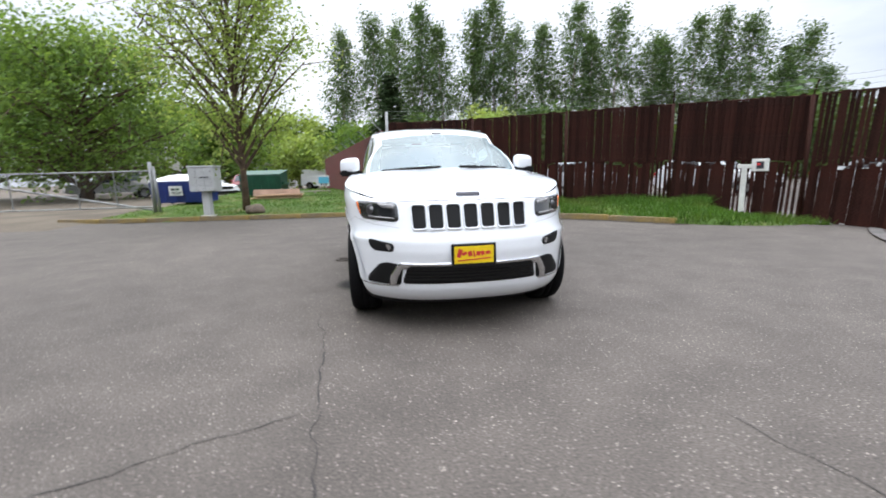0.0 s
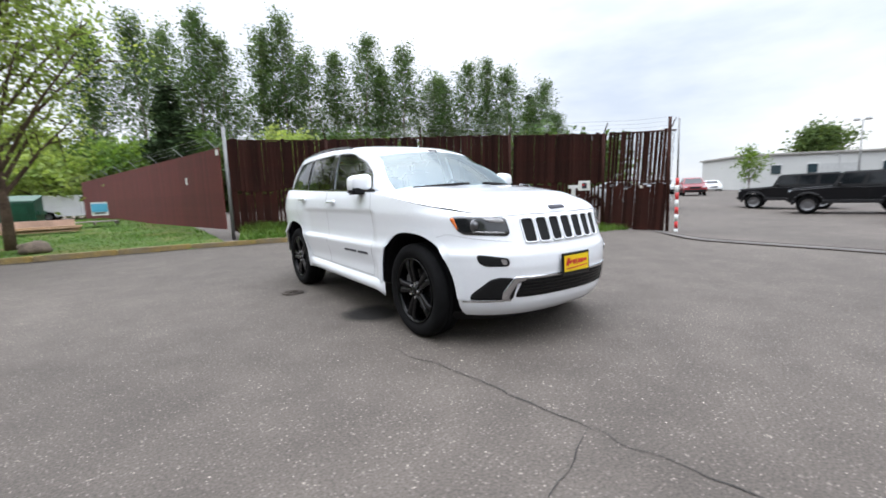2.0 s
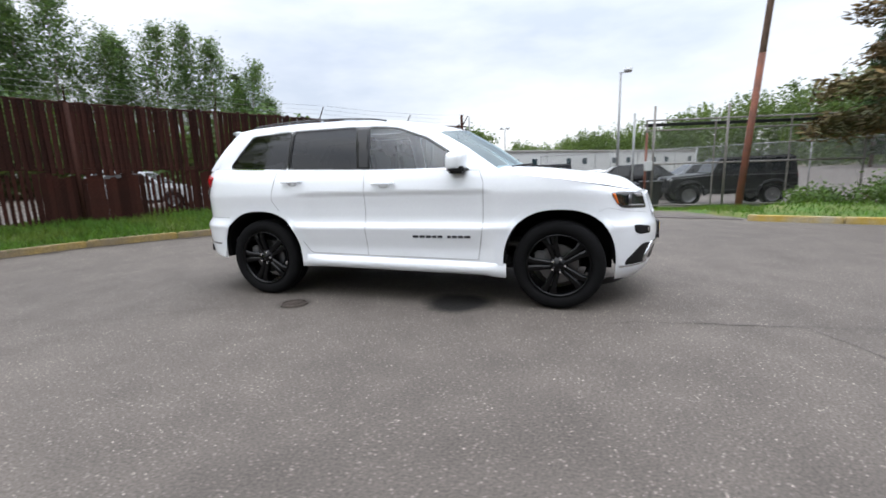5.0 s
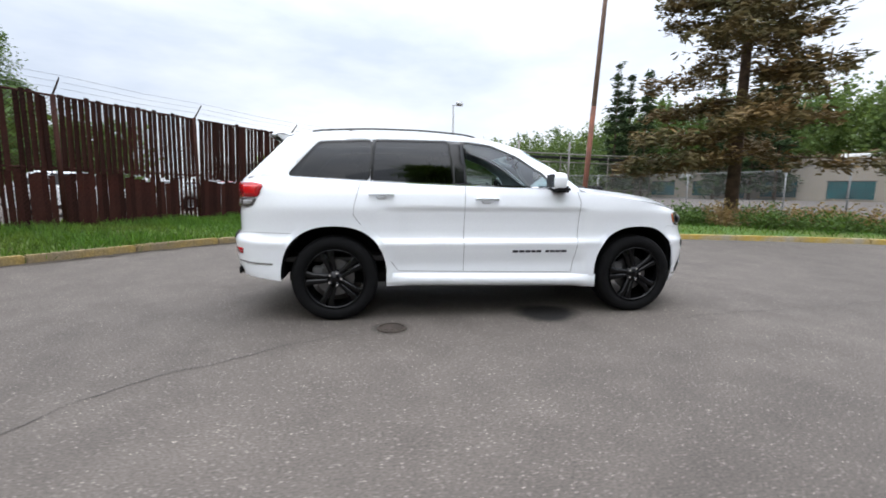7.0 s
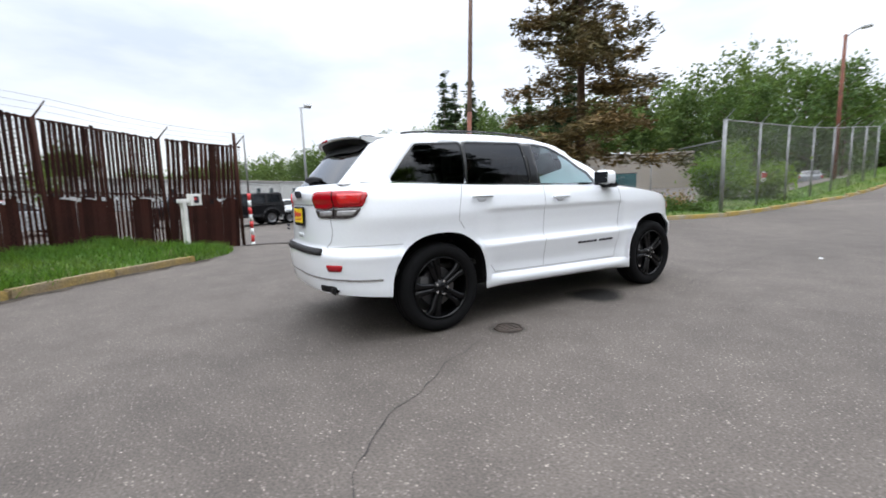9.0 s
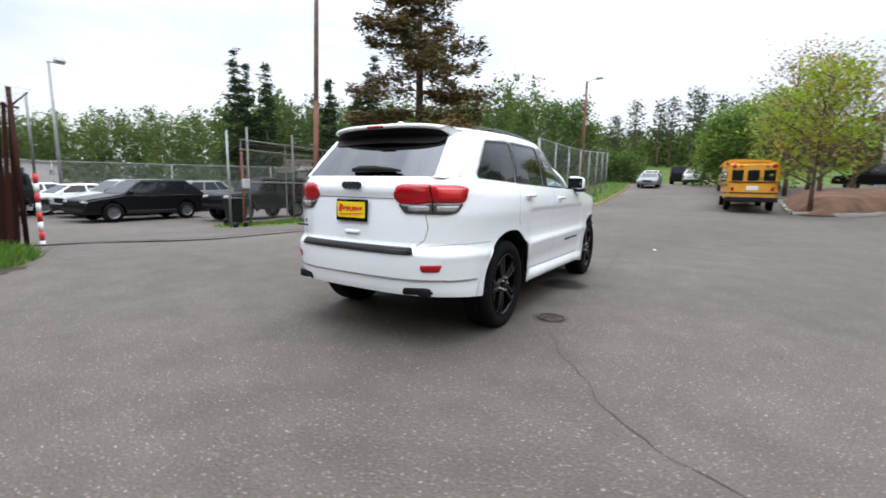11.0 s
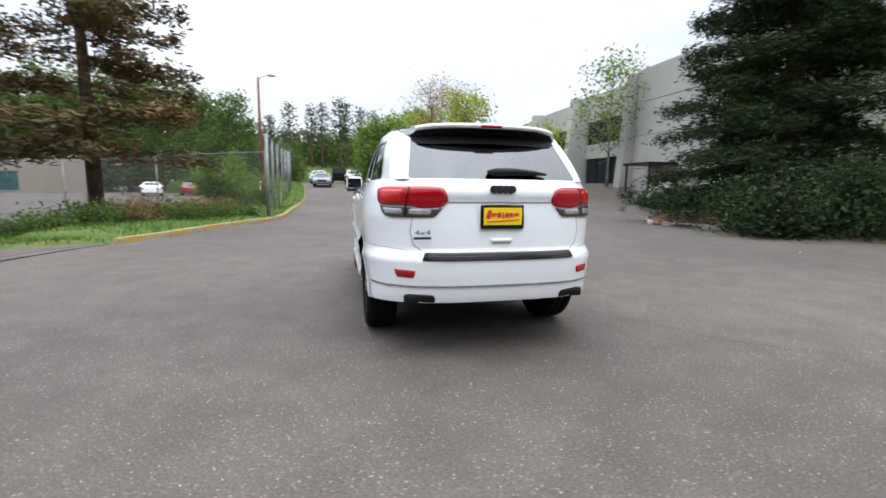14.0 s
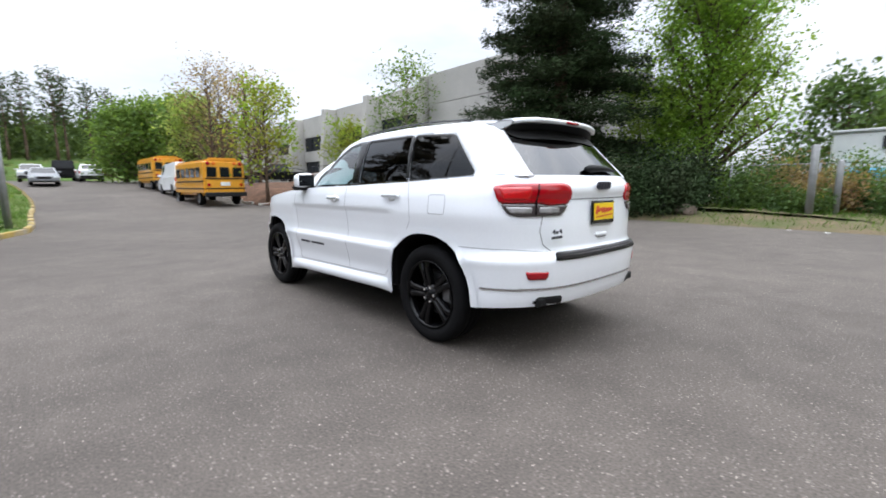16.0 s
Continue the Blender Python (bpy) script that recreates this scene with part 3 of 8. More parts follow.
def slat_fence():
    base = thing("slat_fence", "tall rust-brown chain-link fence with weathered vertical slats", "fence", kind="")
    rnd = random.Random(11)
    for i, p in enumerate(FENCE):
        m = GALV if i == 0 else BROWNSTEEL
        high = (3.25 if i in (0, 5) else FENCE_TOP + 0.02) - FENCE_DROP[i]
        post = part("post", tube([(p[0], p[1], -FENCE_DROP[i]), (p[0], p[1], high)], 0.045 if i else 0.05, 10), m, base, smooth=True)
        if i:
            a = part("barb_arm", arm(-1), BROWNSTEEL, base, at=Matrix.Translation((p[0], p[1], FENCE_TOP - FENCE_DROP[i])) @ Matrix.Rotation(-0.6, 4, "Z"))
    for k, (a, b) in enumerate(zip(FENCE, FENCE[1:])):
        a, b = Vector((*a, 0)), Vector((*b, 0))
        n = (b - a).length
        fall = math.asin((FENCE_DROP[k + 1] - FENCE_DROP[k]) / n)
        turn = Matrix.Translation(a - Vector((0, 0, FENCE_DROP[k]))) @ Matrix.Rotation(math.atan2(b.y - a.y, b.x - a.x), 4, "Z") @ Matrix.Rotation(fall, 4, "Y")
        for z in (FENCE_TOP, 1.5):
            part("rail", tube([(0, 0.03, z), (n, 0.03, z)], 0.022, 8), BROWNSTEEL, base, at=turn)
        part("chain_link", chain_link(0.0, 0.25, FENCE_TOP, n, 0.08, 0.010), BROWNSTEEL, base, at=turn)
        for z in (3.0, 3.1, 3.2):
            part("barbed_wire", tube([(0, -0.1 - (z - 2.9), z), (n / 2, -0.1 - (z - 2.9), z - 0.03), (n, -0.1 - (z - 2.9), z)], 0.0035, 4), GALV, base, at=turn)
        x = 0.07
        last = k == 4
        while x < n - 0.05:
            # upper slats stand askew in the wire, the lower ones are short, patched and broken
            hi = FENCE_TOP + rnd.uniform(-0.04, 0.06)
            cut = 1.42 + 0.16 * noise.noise((x * 0.8 + 5 * k, 2.0, 0)) + rnd.uniform(-0.03, 0.03)
            w = (rnd.uniform(0.108, 0.118) if k < 3 else rnd.uniform(0.122, 0.132)) if not last else rnd.uniform(0.078, 0.096)
            slant = radians(21 + rnd.uniform(-4, 4)) if not last else rnd.uniform(-0.2, 0.2)
            at = turn @ Matrix.Translation((x, 0.012 + rnd.uniform(-0.006, 0.006), 0)) @ Matrix.Rotation(slant, 4, "Z") @ Matrix.Rotation(rnd.uniform(-0.006, 0.006), 4, "Y")
            if rnd.random() < 0.985:
                part("slat", bm_box((w, 0.007, hi - cut), (0, 0, (hi + cut) / 2)), SLAT, base, at=at)
            lo = rnd.choice((0.18, 0.2, 0.22, 0.25)) - 0.17 * (k > 2)
            top = cut + rnd.choice((0.03, 0.0, -0.03, -0.08)) - 0.07 * (noise.noise((x * 1.1 + 9 * k, 7.0, 0)) > 0.2)
            full = noise.noise((x * 0.9 + 4 * k, 3.0, 0)) > -0.12 and not (k == 3 and 1.4 < x < 1.9)
            w = rnd.uniform(0.104, 0.112) if full else rnd.uniform(0.054, 0.07)
            low = turn @ Matrix.Translation((x, 0.016 + rnd.uniform(-0.005, 0.005), 0)) @ Matrix.Rotation(rnd.uniform(-0.01, 0.01), 4, "Y")
            part("slat", bm_box((w, 0.007, top - lo), (0, 0, (top + lo) / 2)), SLAT, base, at=low)
            x += 0.108
    return base


slat_fence()


def board_fence():
    base = thing("board_fence", "barn-red vertical board fence running back from the post", "fence")
    a, b = Vector((-0.45, 9.6, 0)), Vector((-5.0, 33.0, 0))
    n = (b - a).length
    turn = Matrix.Translation(a) @ Matrix.Rotation(math.atan2(b.y - a.y, b.x - a.x), 4, "Z")
    me = None
    x = 0.1
    while x < n:
        if me is None:
            me = mesh_of("board", *box_data(0.195, 0.03, 2.35), REDPANEL)
        o = part("board", me, None, base, at=turn @ Matrix.Translation((x, 0, 1.5)))
        x += 0.2
    for k in range(8):
        part("barb_arm", arm(1), GALV, base, at=turn @ Matrix.Translation((0.2 + 3.0 * k, 0, 2.66)))
    for z in (2.78, 2.88, 2.96):
        part("barbed_wire", tube([(0, z - 2.66, z), (n, z - 2.66, z)], 0.004, 4), GALV, base, at=turn)
    part("notice", bm_box((0.16, 0.01, 0.22), (3.0, 0.03, 1.85)), SIGNWHITE, base, at=turn)
    part("notice", bm_box((0.2, 0.01, 0.16), (0.12, 0.03, 2.55)), SIGNWHITE, base, at=turn)


def box_data(sx, sy, sz):
    v = [(a * sx / 2, b * sy / 2, c * sz / 2) for a in (-1, 1) for b in (-1, 1) for c in (-1, 1)]
    f = [(0, 1, 3, 2), (4, 6, 7, 5), (0, 4, 5, 1), (2, 3, 7, 6), (0, 2, 6, 4), (1, 5, 7, 3)]
    return v, f


board_fence()


def wire_fence(name, label, points, top, pitch=0.1, post_r=0.03, arms=0, base_z=0.1, thick=0.006, mat=None):
    """Chain-link on grey posts along a polyline."""
    mat = mat or GALV
    base = thing(name, label, "fence")
    for i, p in enumerate(points):
        z = ground_z(*p) + base_z
        part("post", tube([(p[0], p[1], z - 0.2), (p[0], p[1], z + top + 0.02)], post_r * (1.6 if i == 0 else 1), 8), mat, base, smooth=True)
        if arms:
            part("barb_arm", arm(arms), mat, base, at=Matrix.Translation((p[0], p[1], z + top)) @ Matrix.Rotation(1.4, 4, "Z"))
    for a, b in zip(points, points[1:]):
        za, zb = ground_z(*a) + base_z, ground_z(*b) + base_z
        va, vb = Vector((*a, za)), Vector((*b, zb))
        n = (vb - va).length
        turn = Matrix.Translation(va) @ (vb - va).to_track_quat("X", "Z").to_matrix().to_4x4()
        part("rail", tube([(0, 0, top), (n, 0, top)], 0.02, 6), mat, base, at=turn)
        part("chain_link", chain_link(0.0, 0.05, top, n, pitch, thick), mat, base, at=turn)
    return base


wire_fence("road_fence", "galvanised chain-link fence with barbed arms along the road", [(3.74, -12.6), (3.95, -15.6), (4.1, -18.4), (4.2, -21.2), (4.35, -24.0), (4.5, -26.8), (4.7, -29.6), (4.9, -32.4)], 3.1, 0.075, 0.04, arms=1, thick=0.009)
wire_fence("lot_fence", "galvanised chain-link fence round the car lot", [(3.79, -12.66), (8.87, -16.4), (13.5, -18.6), (17.5, -16.5), (21.5, -13.2), (25, -9), (28.5, -4.5), (32, 0.5)], 2.45, 0.1, 0.032, thick=0.010)


OLDPIPE = material("weathered_pipe", (0.20, 0.185, 0.17), 0.7, 0.2, vary=0.2, scale=3, fine=30)


def sliding_gate():
    base = thing("sliding_gate", "open chain-link sliding gate on steel frame beside the lot entry", "gate")
    for x, y, h, m in ((10.95, -3.6, 2.85, GALV), (10.75, -3.95, 2.2, RUST), (10.7, -4.15, 3.0, OLDPIPE), (11.1, -6.3, 3.0, OLDPIPE)):
        part("post", tube([(x, y, -0.45), (x, y, h)], 0.036, 10), m, base, smooth=True)
    turn = Matrix.Translation((10.75, -3.9, -0.28)) @ Matrix.Rotation(math.atan2(-6.4, 1.1), 4, "Z")
    for z in (0.18, 1.5, 2.55, 2.86):
        part("rail", tube([(0, 0, z), (6.5, 0, z)], 0.026, 8), OLDPIPE, base, at=turn)
    part("beam", bm_box((6.5, 0.06, 0.1), (3.25, 0.05, 2.72), 0.01), BLACKPLASTIC, base, at=turn)
    for x in (0.05, 2.1, 4.3, 6.45):
        part("stile", tube([(x, 0, 0.18), (x, 0, 2.86)], 0.024, 8), OLDPIPE, base, at=turn)
    part("chain_link", chain_link(0.0, 0.2, 2.55, 6.5, 0.085, 0.0055), GALV, base, at=turn)
    part("lock_box", bm_box((0.22, 0.14, 0.3), (0.1, -0.1, 1.45), 0.015), GREYPAINT, base, at=turn)
    for y in (-3.6, -3.95):
        part("gate_wheel", lathe([(0.02, -0.03), (0.09, -0.03), (0.1, 0), (0.09, 0.03), (0.02, 0.03)], 16, "x"), BLACKPLASTIC, base, smooth=True, at=Matrix.Translation((10.7, y, -0.17)))


sliding_gate()


def strip_mesh(la, lb):
    bm = bmesh.new()
    va, vb = [bm.verts.new(p) for p in la], [bm.verts.new(p) for p in lb]
    for i in range(len(va) - 1):
        bm.faces.new((va[i], va[i + 1], vb[i + 1], vb[i]))
    bmesh.ops.recalc_face_normals(bm, faces=bm.faces[:])
    return bm


def gate_track():
    base = thing("gate_track", "long steel gate rail set in the asphalt drive", "rail", kind="structure")
    lines = [curved([(8.9 + o, 1.9), (7.5 + o, 0.75), (6.65 + o, -0.3), (6.5 + o, -1.5), (6.42 + o, -2.8), (6.15 + 0.8 * o, -4.1), (5.8 + 0.6 * o, -5.1)], 6) for o in (0.0, 0.36)]
    bed = strip_mesh([(p.x, p.y, ground_z(p.x, p.y) + 0.008) for p in lines[0]], [(p.x, p.y, ground_z(p.x, p.y) + 0.008) for p in lines[1]])
    part("concrete_bed", bed, material("worn_track_bed", (0.115, 0.105, 0.098), 0.95, vary=0.25, scale=1.5, fine=25, bump=0.3), base)
    for line in lines:
        part("rail", tube([(p.x, p.y, ground_z(p.x, p.y) + 0.006) for p in line], 0.011, 6), IRON, base, smooth=True)


gate_track()


def tall_pole():
    base = thing("steel_pole", "tall rust-red steel pole weathered to grey above", "pole", Matrix.Translation((10.05, -6.40, -0.28)) @ Matrix.Rotation(0.08, 4, "X") @ Matrix.Rotation(0.05, 4, "Y"))
    part("shaft", tube([(0, 0, -0.1), (0, 0, 4.5)], [0.095, 0.09], 14), RUST, base, smooth=True)
    part("upper_shaft", tube([(0, 0, 4.5), (0, 0, 16)], [0.088, 0.06], 14), material("faded_rust", (0.30, 0.20, 0.16), 0.8, vary=0.2), base, smooth=True)
    part("foot_plate", bm_box((0.35, 0.35, 0.04), (0, 0, 0.12), 0.01), RUST, base)


tall_pole()


def flood_lamp(x, y, h, heads=2):
    base = thing("flood_lamp", "slim galvanised pole with floodlight heads over the lot", "street lamp", Matrix.Translation((x, y, ground_z(x, y))), "floodlight poles")
    part("pole", tube([(0, 0, 0), (0, 0, h)], [0.11, 0.06], 10), GALV, base, smooth=True)
    part("bracket", tube([(0, -0.4, h), (0, 0.1, h)], 0.03, 6), GALV, base)
    for k in range(heads):
        part("lamp_head", bm_box((0.35, 0.5, 0.22), (-0.12, -0.45 + 0.9 * k, h + 0.12), 0.03, turn=Matrix.Rotation(0.4, 4, "Y")), GREYPAINT, base)


def lamp_pole(x, y, h):
    base = thing("lamp_pole", "tall brown pole with a lamp arm beside the road", "street lamp", Matrix.Translation((x, y, ground_z(x, y))))
    part("pole", tube([(0, 0, -0.1), (0, 0, h)], [0.14, 0.09], 12), RUST, base, smooth=True)
    part("arm", tube([(0, 0, h - 0.2), (-0.5, 0.2, h + 0.05), (-0.9, 0.35, h + 0.1)], 0.03, 8), GALV, base)
    part("lamp_head", bm_box((0.6, 0.3, 0.16), (-1.1, 0.42, h + 0.06), 0.05, seg=2), GREYPAINT, base)


lamp_pole(7.3, -34.0, 9.2)
flood_lamp(29.0, -5.0, 7.9, 1)
flood_lamp(59.1, 7.0, 7.0)
flood_lamp(48.0, 21.5, 7.2)


# ---- buildings ----
def concrete_building():
    """Two-storey tilt-up concrete block along x = -20, with pilasters, dark window bays and stairs."""
    base = thing("concrete_building", "two-storey grey concrete tilt-up building with pilasters and dark windows", "building", Matrix.Translation((-17.6, -18.4, 0.7)) @ Matrix.Scale(0.9, 4))
    bays = [(-50, -42, 7.6), (-42, -34, 7.9), (-34, -26, 8.2), (-26, -18, 8.4), (-18, -10, 8.6), (-10, -2, 8.8)]
    for a, b, h in bays:
        part("wall", bm_box((0.3, b - a - 0.4, 2.2), (-1.2, (a + b) / 2, h - 1.1)), CONCRETE, base)
        part("wall", bm_box((0.3, b - a - 0.4, 1.2), (-1.2, (a + b) / 2, 4.0)), CONCRETE, base)
        part("wall", bm_box((0.3, b - a - 0.4, 0.8), (-1.2, (a + b) / 2, 0.3)), CONCRETE_DARK, base)
        bm = bm_box((1.7, 0.7, h + 0.4), (-0.5, b, h / 2 - 0.1), 0.03)
        for v in bm.verts:
            v.co.x += 0.75 * smoothstep(h, 0.0, v.co.z) * (v.co.x > 0)
        part("pilaster", bm, CONCRETE, base)
        for z0, z1 in ((4.6, h - 2.2), (0.7, 3.4)):
            win = part("window", bm_box((0.08, b - a - 0.4, z1 - z0), (-1.25, (a + b) / 2, (z0 + z1) / 2)), SMOKEGLASS, base)
            for k in range(1, 4):
                part("mullion", bm_box((0.12, 0.07, z1 - z0), (-1.2, a + (b - a) * k / 4, (z0 + z1) / 2)), BLACKPLASTIC, win)
    for k in range(2):
        y = -1.6 + 6.2 * k
        for j in range(4):
            part("wall_panel", bm_box((0.3, 6.12, 2.24), (-0.15, y + 3.1, 1.05 + 2.28 * j), 0.02), CONCRETE, base)
    part("roof", bm_box((18, 61, 0.3), (-10.2, -20, 8.2)), CONCRETE_DARK, base)
    part("plinth", bm_box((16, 60, 1.4), (-8.6, -20.2, -0.55)), CONCRETE_DARK, base)
    part("core", bm_box((15, 59.5, 8.0), (-10.0, -20.2, 4.0)), CONCRETE_DARK, base)
    for y in (-14, 3.0):
        for k in range(7):
            part("step", bm_box((0.3, 2.0, 0.18), (2.6 - 0.3 * k, y, 0.1 + 0.18 * k), 0.01), CONCRETE, base)
        for s in (-1.05, 1.05):
            rail = tube([(2.6, y + s, 0.2), (2.6, y + s, 1.1), (0.6, y + s, 2.2), (0.6, y + s, 1.3)], 0.025, 6)
            part("handrail", rail, BLACKPLASTIC, base)
    for k in range(2):
        part("planter_wall", bm_box((0.3, 6.4, 1.15), (4.2 - 1.1 * k, -9.5 - 7.0 * k, 1.15), 0.03), CONCRETE, base)
        part("handrail", tube([(4.6, -5.9 - 7 * k, 0.9), (4.6, -6.2 - 7 * k, 1.9), (4.6, -9.2 - 7 * k, 2.3), (4.6, -12.6 - 7 * k, 2.3)], 0.03, 6), BLACKPLASTIC, base)
    part("porch_roof", bm_box((2.2, 2.6, 0.14), (1.0, 1.5, 2.35), 0.02), BLACKPLASTIC, base)
    for y in (0.4, 2.6):
        part("porch_post", bm_box((0.1, 0.1, 1.9), (1.9, y, 1.4)), BLACKPLASTIC, base)
    lamp = part("wall_lamp", bm_box((0.25, 0.4, 0.25), (0.45, -18, 3.2), 0.04), BLACKPLASTIC, base)
    return base


concrete_building()


def warehouse():
    base = thing("warehouse", "long low pale warehouse with small dark windows across the lot", "building", Matrix.Translation((77.5, 2.1, -0.5)) @ Matrix.Rotation(radians(44.2), 4, "Z"))
    part("wall", bm_box((12, 68, 5.2), (6, -11, 2.1)), WAREHOUSE, base)
    part("roof", bm_box((12.6, 68.6, 0.25), (6, -11, 4.8), 0.03), CONCRETE_DARK, base)
    for k in range(16):
        y = -42.5 + 4.1 * k
        if k % 3 != 1:
            win = part("window", bm_box((0.1, 1.1, 1.1), (-0.03, y, 2.9)), PALEGLASS, base)
            part("frame", bm_box((0.14, 1.3, 0.1), (-0.04, y, 3.5)), SIGNWHITE, win)
        else:
            part("downpipe", bm_box((0.12, 0.12, 4.5), (-0.08, y + 1.2, 2.3)), GREYPAINT, base)
    part("bay_door", bm_box((0.12, 4, 3.4), (-0.03, 12, 1.7)), GREYPAINT, base)
    return base


warehouse()


def tan_building():
    base = thing("tan_building", "low tan block building with teal shop windows across the lot", "building", Matrix.Translation((43.6, -55.8, 0.25)) @ Matrix.Rotation(radians(36), 4, "Z"))
    part("wall", bm_box((18, 26, 5.3), (-4.2, -13, 2.65)), TAN, base)
    part("wall", bm_box((19, 24, 4.7), (14.3, -12.6, 2.35)), TAN, base)
    part("parapet", bm_box((18.3, 26.3, 0.25), (-4.2, -13, 5.35), 0.03), TAN, base)
    part("parapet", bm_box((19.3, 24.3, 0.25), (14.3, -12.6, 4.75), 0.03), TAN, base)
    teal = material("teal_shop_window", (0.02, 0.10, 0.11), 0.15, vary=0.3, scale=0.8, spec=0.6)
    for x, w, h, z in ((-3.2, 4.4, 2.2, 1.45), (4.0, 3.9, 2.1, 1.5), (8.5, 1.1, 2.2, 1.2), (13.0, 3.4, 2.1, 1.5), (19.0, 3.4, 2.1, 1.5)):
        y = 0.03 if x < 4.5 else -0.57
        win = part("window", bm_box((w, 0.12, h), (x, y, z)), teal, base)
        part("frame", bm_box((w + 0.2, 0.16, 0.12), (x, y + 0.01, z + h / 2)), BLACKPLASTIC, win)
        part("mullion", bm_box((0.08, 0.16, h), (x + 0.3, y + 0.01, z)), BLACKPLASTIC, win)
    part("notice", bm_box((2.6, 0.08, 0.6), (16.0, -0.52, 3.4)), SIGNWHITE, base)
    part("rooftop_unit", bm_box((3, 2, 0.7), (-3, -4, 5.8), 0.05), SIGNWHITE, base)
    part("plinth", bm_box((37.4, 26, 0.9), (5.2, -13.2, -0.3)), CONCRETE_DARK, base)
    return base


tan_building()


# ---- trees and bushes ----
def leaf_mesh(name, centres, size, mat, rnd, flat=0.0, per=1, spread=0.0, droop=0.0, thin=0.55):
    """Small leaf quads round the given centres."""
    c = np.repeat(np.asarray(centres, float), per, 0)
    k = len(c)
    c = c + rnd.normal(0, 1, (k, 3)) * spread
    a = rnd.normal(0, 1, (k, 3))
    a[:, 2] *= 1 - flat
    a[:, 2] -= droop
    a /= np.linalg.norm(a, axis=1)[:, None] + 1e-9
    b = np.cross(a, rnd.normal(0, 1, (k, 3)))
    b /= np.linalg.norm(b, axis=1)[:, None] + 1e-9
    s = size * rnd.uniform(0.6, 1.3, (k, 1))
    a, b = a * s, b * s * thin
    verts = np.concatenate([c - a, c + b * 1.0, c + a, c - b], 0)
    i = np.arange(k)
    return mesh_of(name, verts.tolist(), np.stack([i, i + k, i + 2 * k, i + 3 * k], 1).tolist(), mat)


def broadleaf(name, label, at, height, spread, leaf, bark, leaves=5000, leaf_size=0.09, clear=0.22, seed=1, limbs=26, trunk_r=0.18, upright=0.6, tuft=0.32, category="tree", lean=(0, 0), group=""):
    """Tapered trunk, limbs that fork twice, and leaves in tufts along the twigs."""
    rnd = np.random.default_rng(seed)
    base = thing(name, label, category, Matrix.Translation(at), group)
    bm = bmesh.new()
    top = Vector((lean[0], lean[1], height * 0.93))
    spine = [Vector((0, 0, -0.15))]
    for k in range(1, 8):
        f = k / 7
        spine.append(Vector((top.x * f * f + rnd.normal(0, 0.02) * height * 0.4 * f, top.y * f * f + rnd.normal(0, 0.02) * height * 0.4 * f, top.z * f)))
    tube(spine, [trunk_r * (1.25 if i == 0 else 1 - 0.12 * i) for i in range(8)], 9, bm)
    tips = []
    for k in range(limbs):
        f = clear + (0.97 - clear) * ((k + rnd.random()) / limbs)
        i = min(int(f * 7), 6)
        p = spine[i].lerp(spine[i + 1], f * 7 - i)
        ang = k * 2.4 + rnd.normal(0, 0.3)
        shape = math.sin(math.pi * min(1.0, 0.18 + 0.85 * (f - clear) / (1 - clear))) ** 0.7
        reach = spread * (0.35 + 0.75 * shape) * rnd.uniform(0.75, 1.15)
        up = upright * rnd.uniform(0.6, 1.3)
        d = Vector((math.cos(ang), math.sin(ang), up)).normalized()
        mid = p + d * reach * 0.55
        end = p + d * reach + Vector((0, 0, -0.08 * reach))
        r = trunk_r * (1 - 0.85 * f) * 0.55 + 0.012
        tube([p, mid, end], [r, r * 0.6, r * 0.22], 5, bm, False)
        for j in range(5):
            s = 0.3 + 0.7 * (j + rnd.random()) / 5
            q = p.lerp(mid, s * 2) if s < 0.5 else mid.lerp(end, s * 2 - 1)
            e = q + Vector((rnd.normal(0, 1), rnd.normal(0, 1), rnd.normal(0.35, 0.6))).normalized() * reach * rnd.uniform(0.2, 0.42)
            tube([q, e], [r * 0.35, r * 0.1], 4, bm, False)
            for w in range(3):
                tips.append(q.lerp(e, 0.45 + 0.3 * w))
        tips += [end, mid.lerp(end, 0.7)]
    part("trunk", bm, bark, base, smooth=True)
    per = max(1, leaves // len(tips))
    part("crown", leaf_mesh("crown", [t[:] for t in tips], leaf_size, leaf, rnd, 0.3, per, tuft), None, base)
    return base


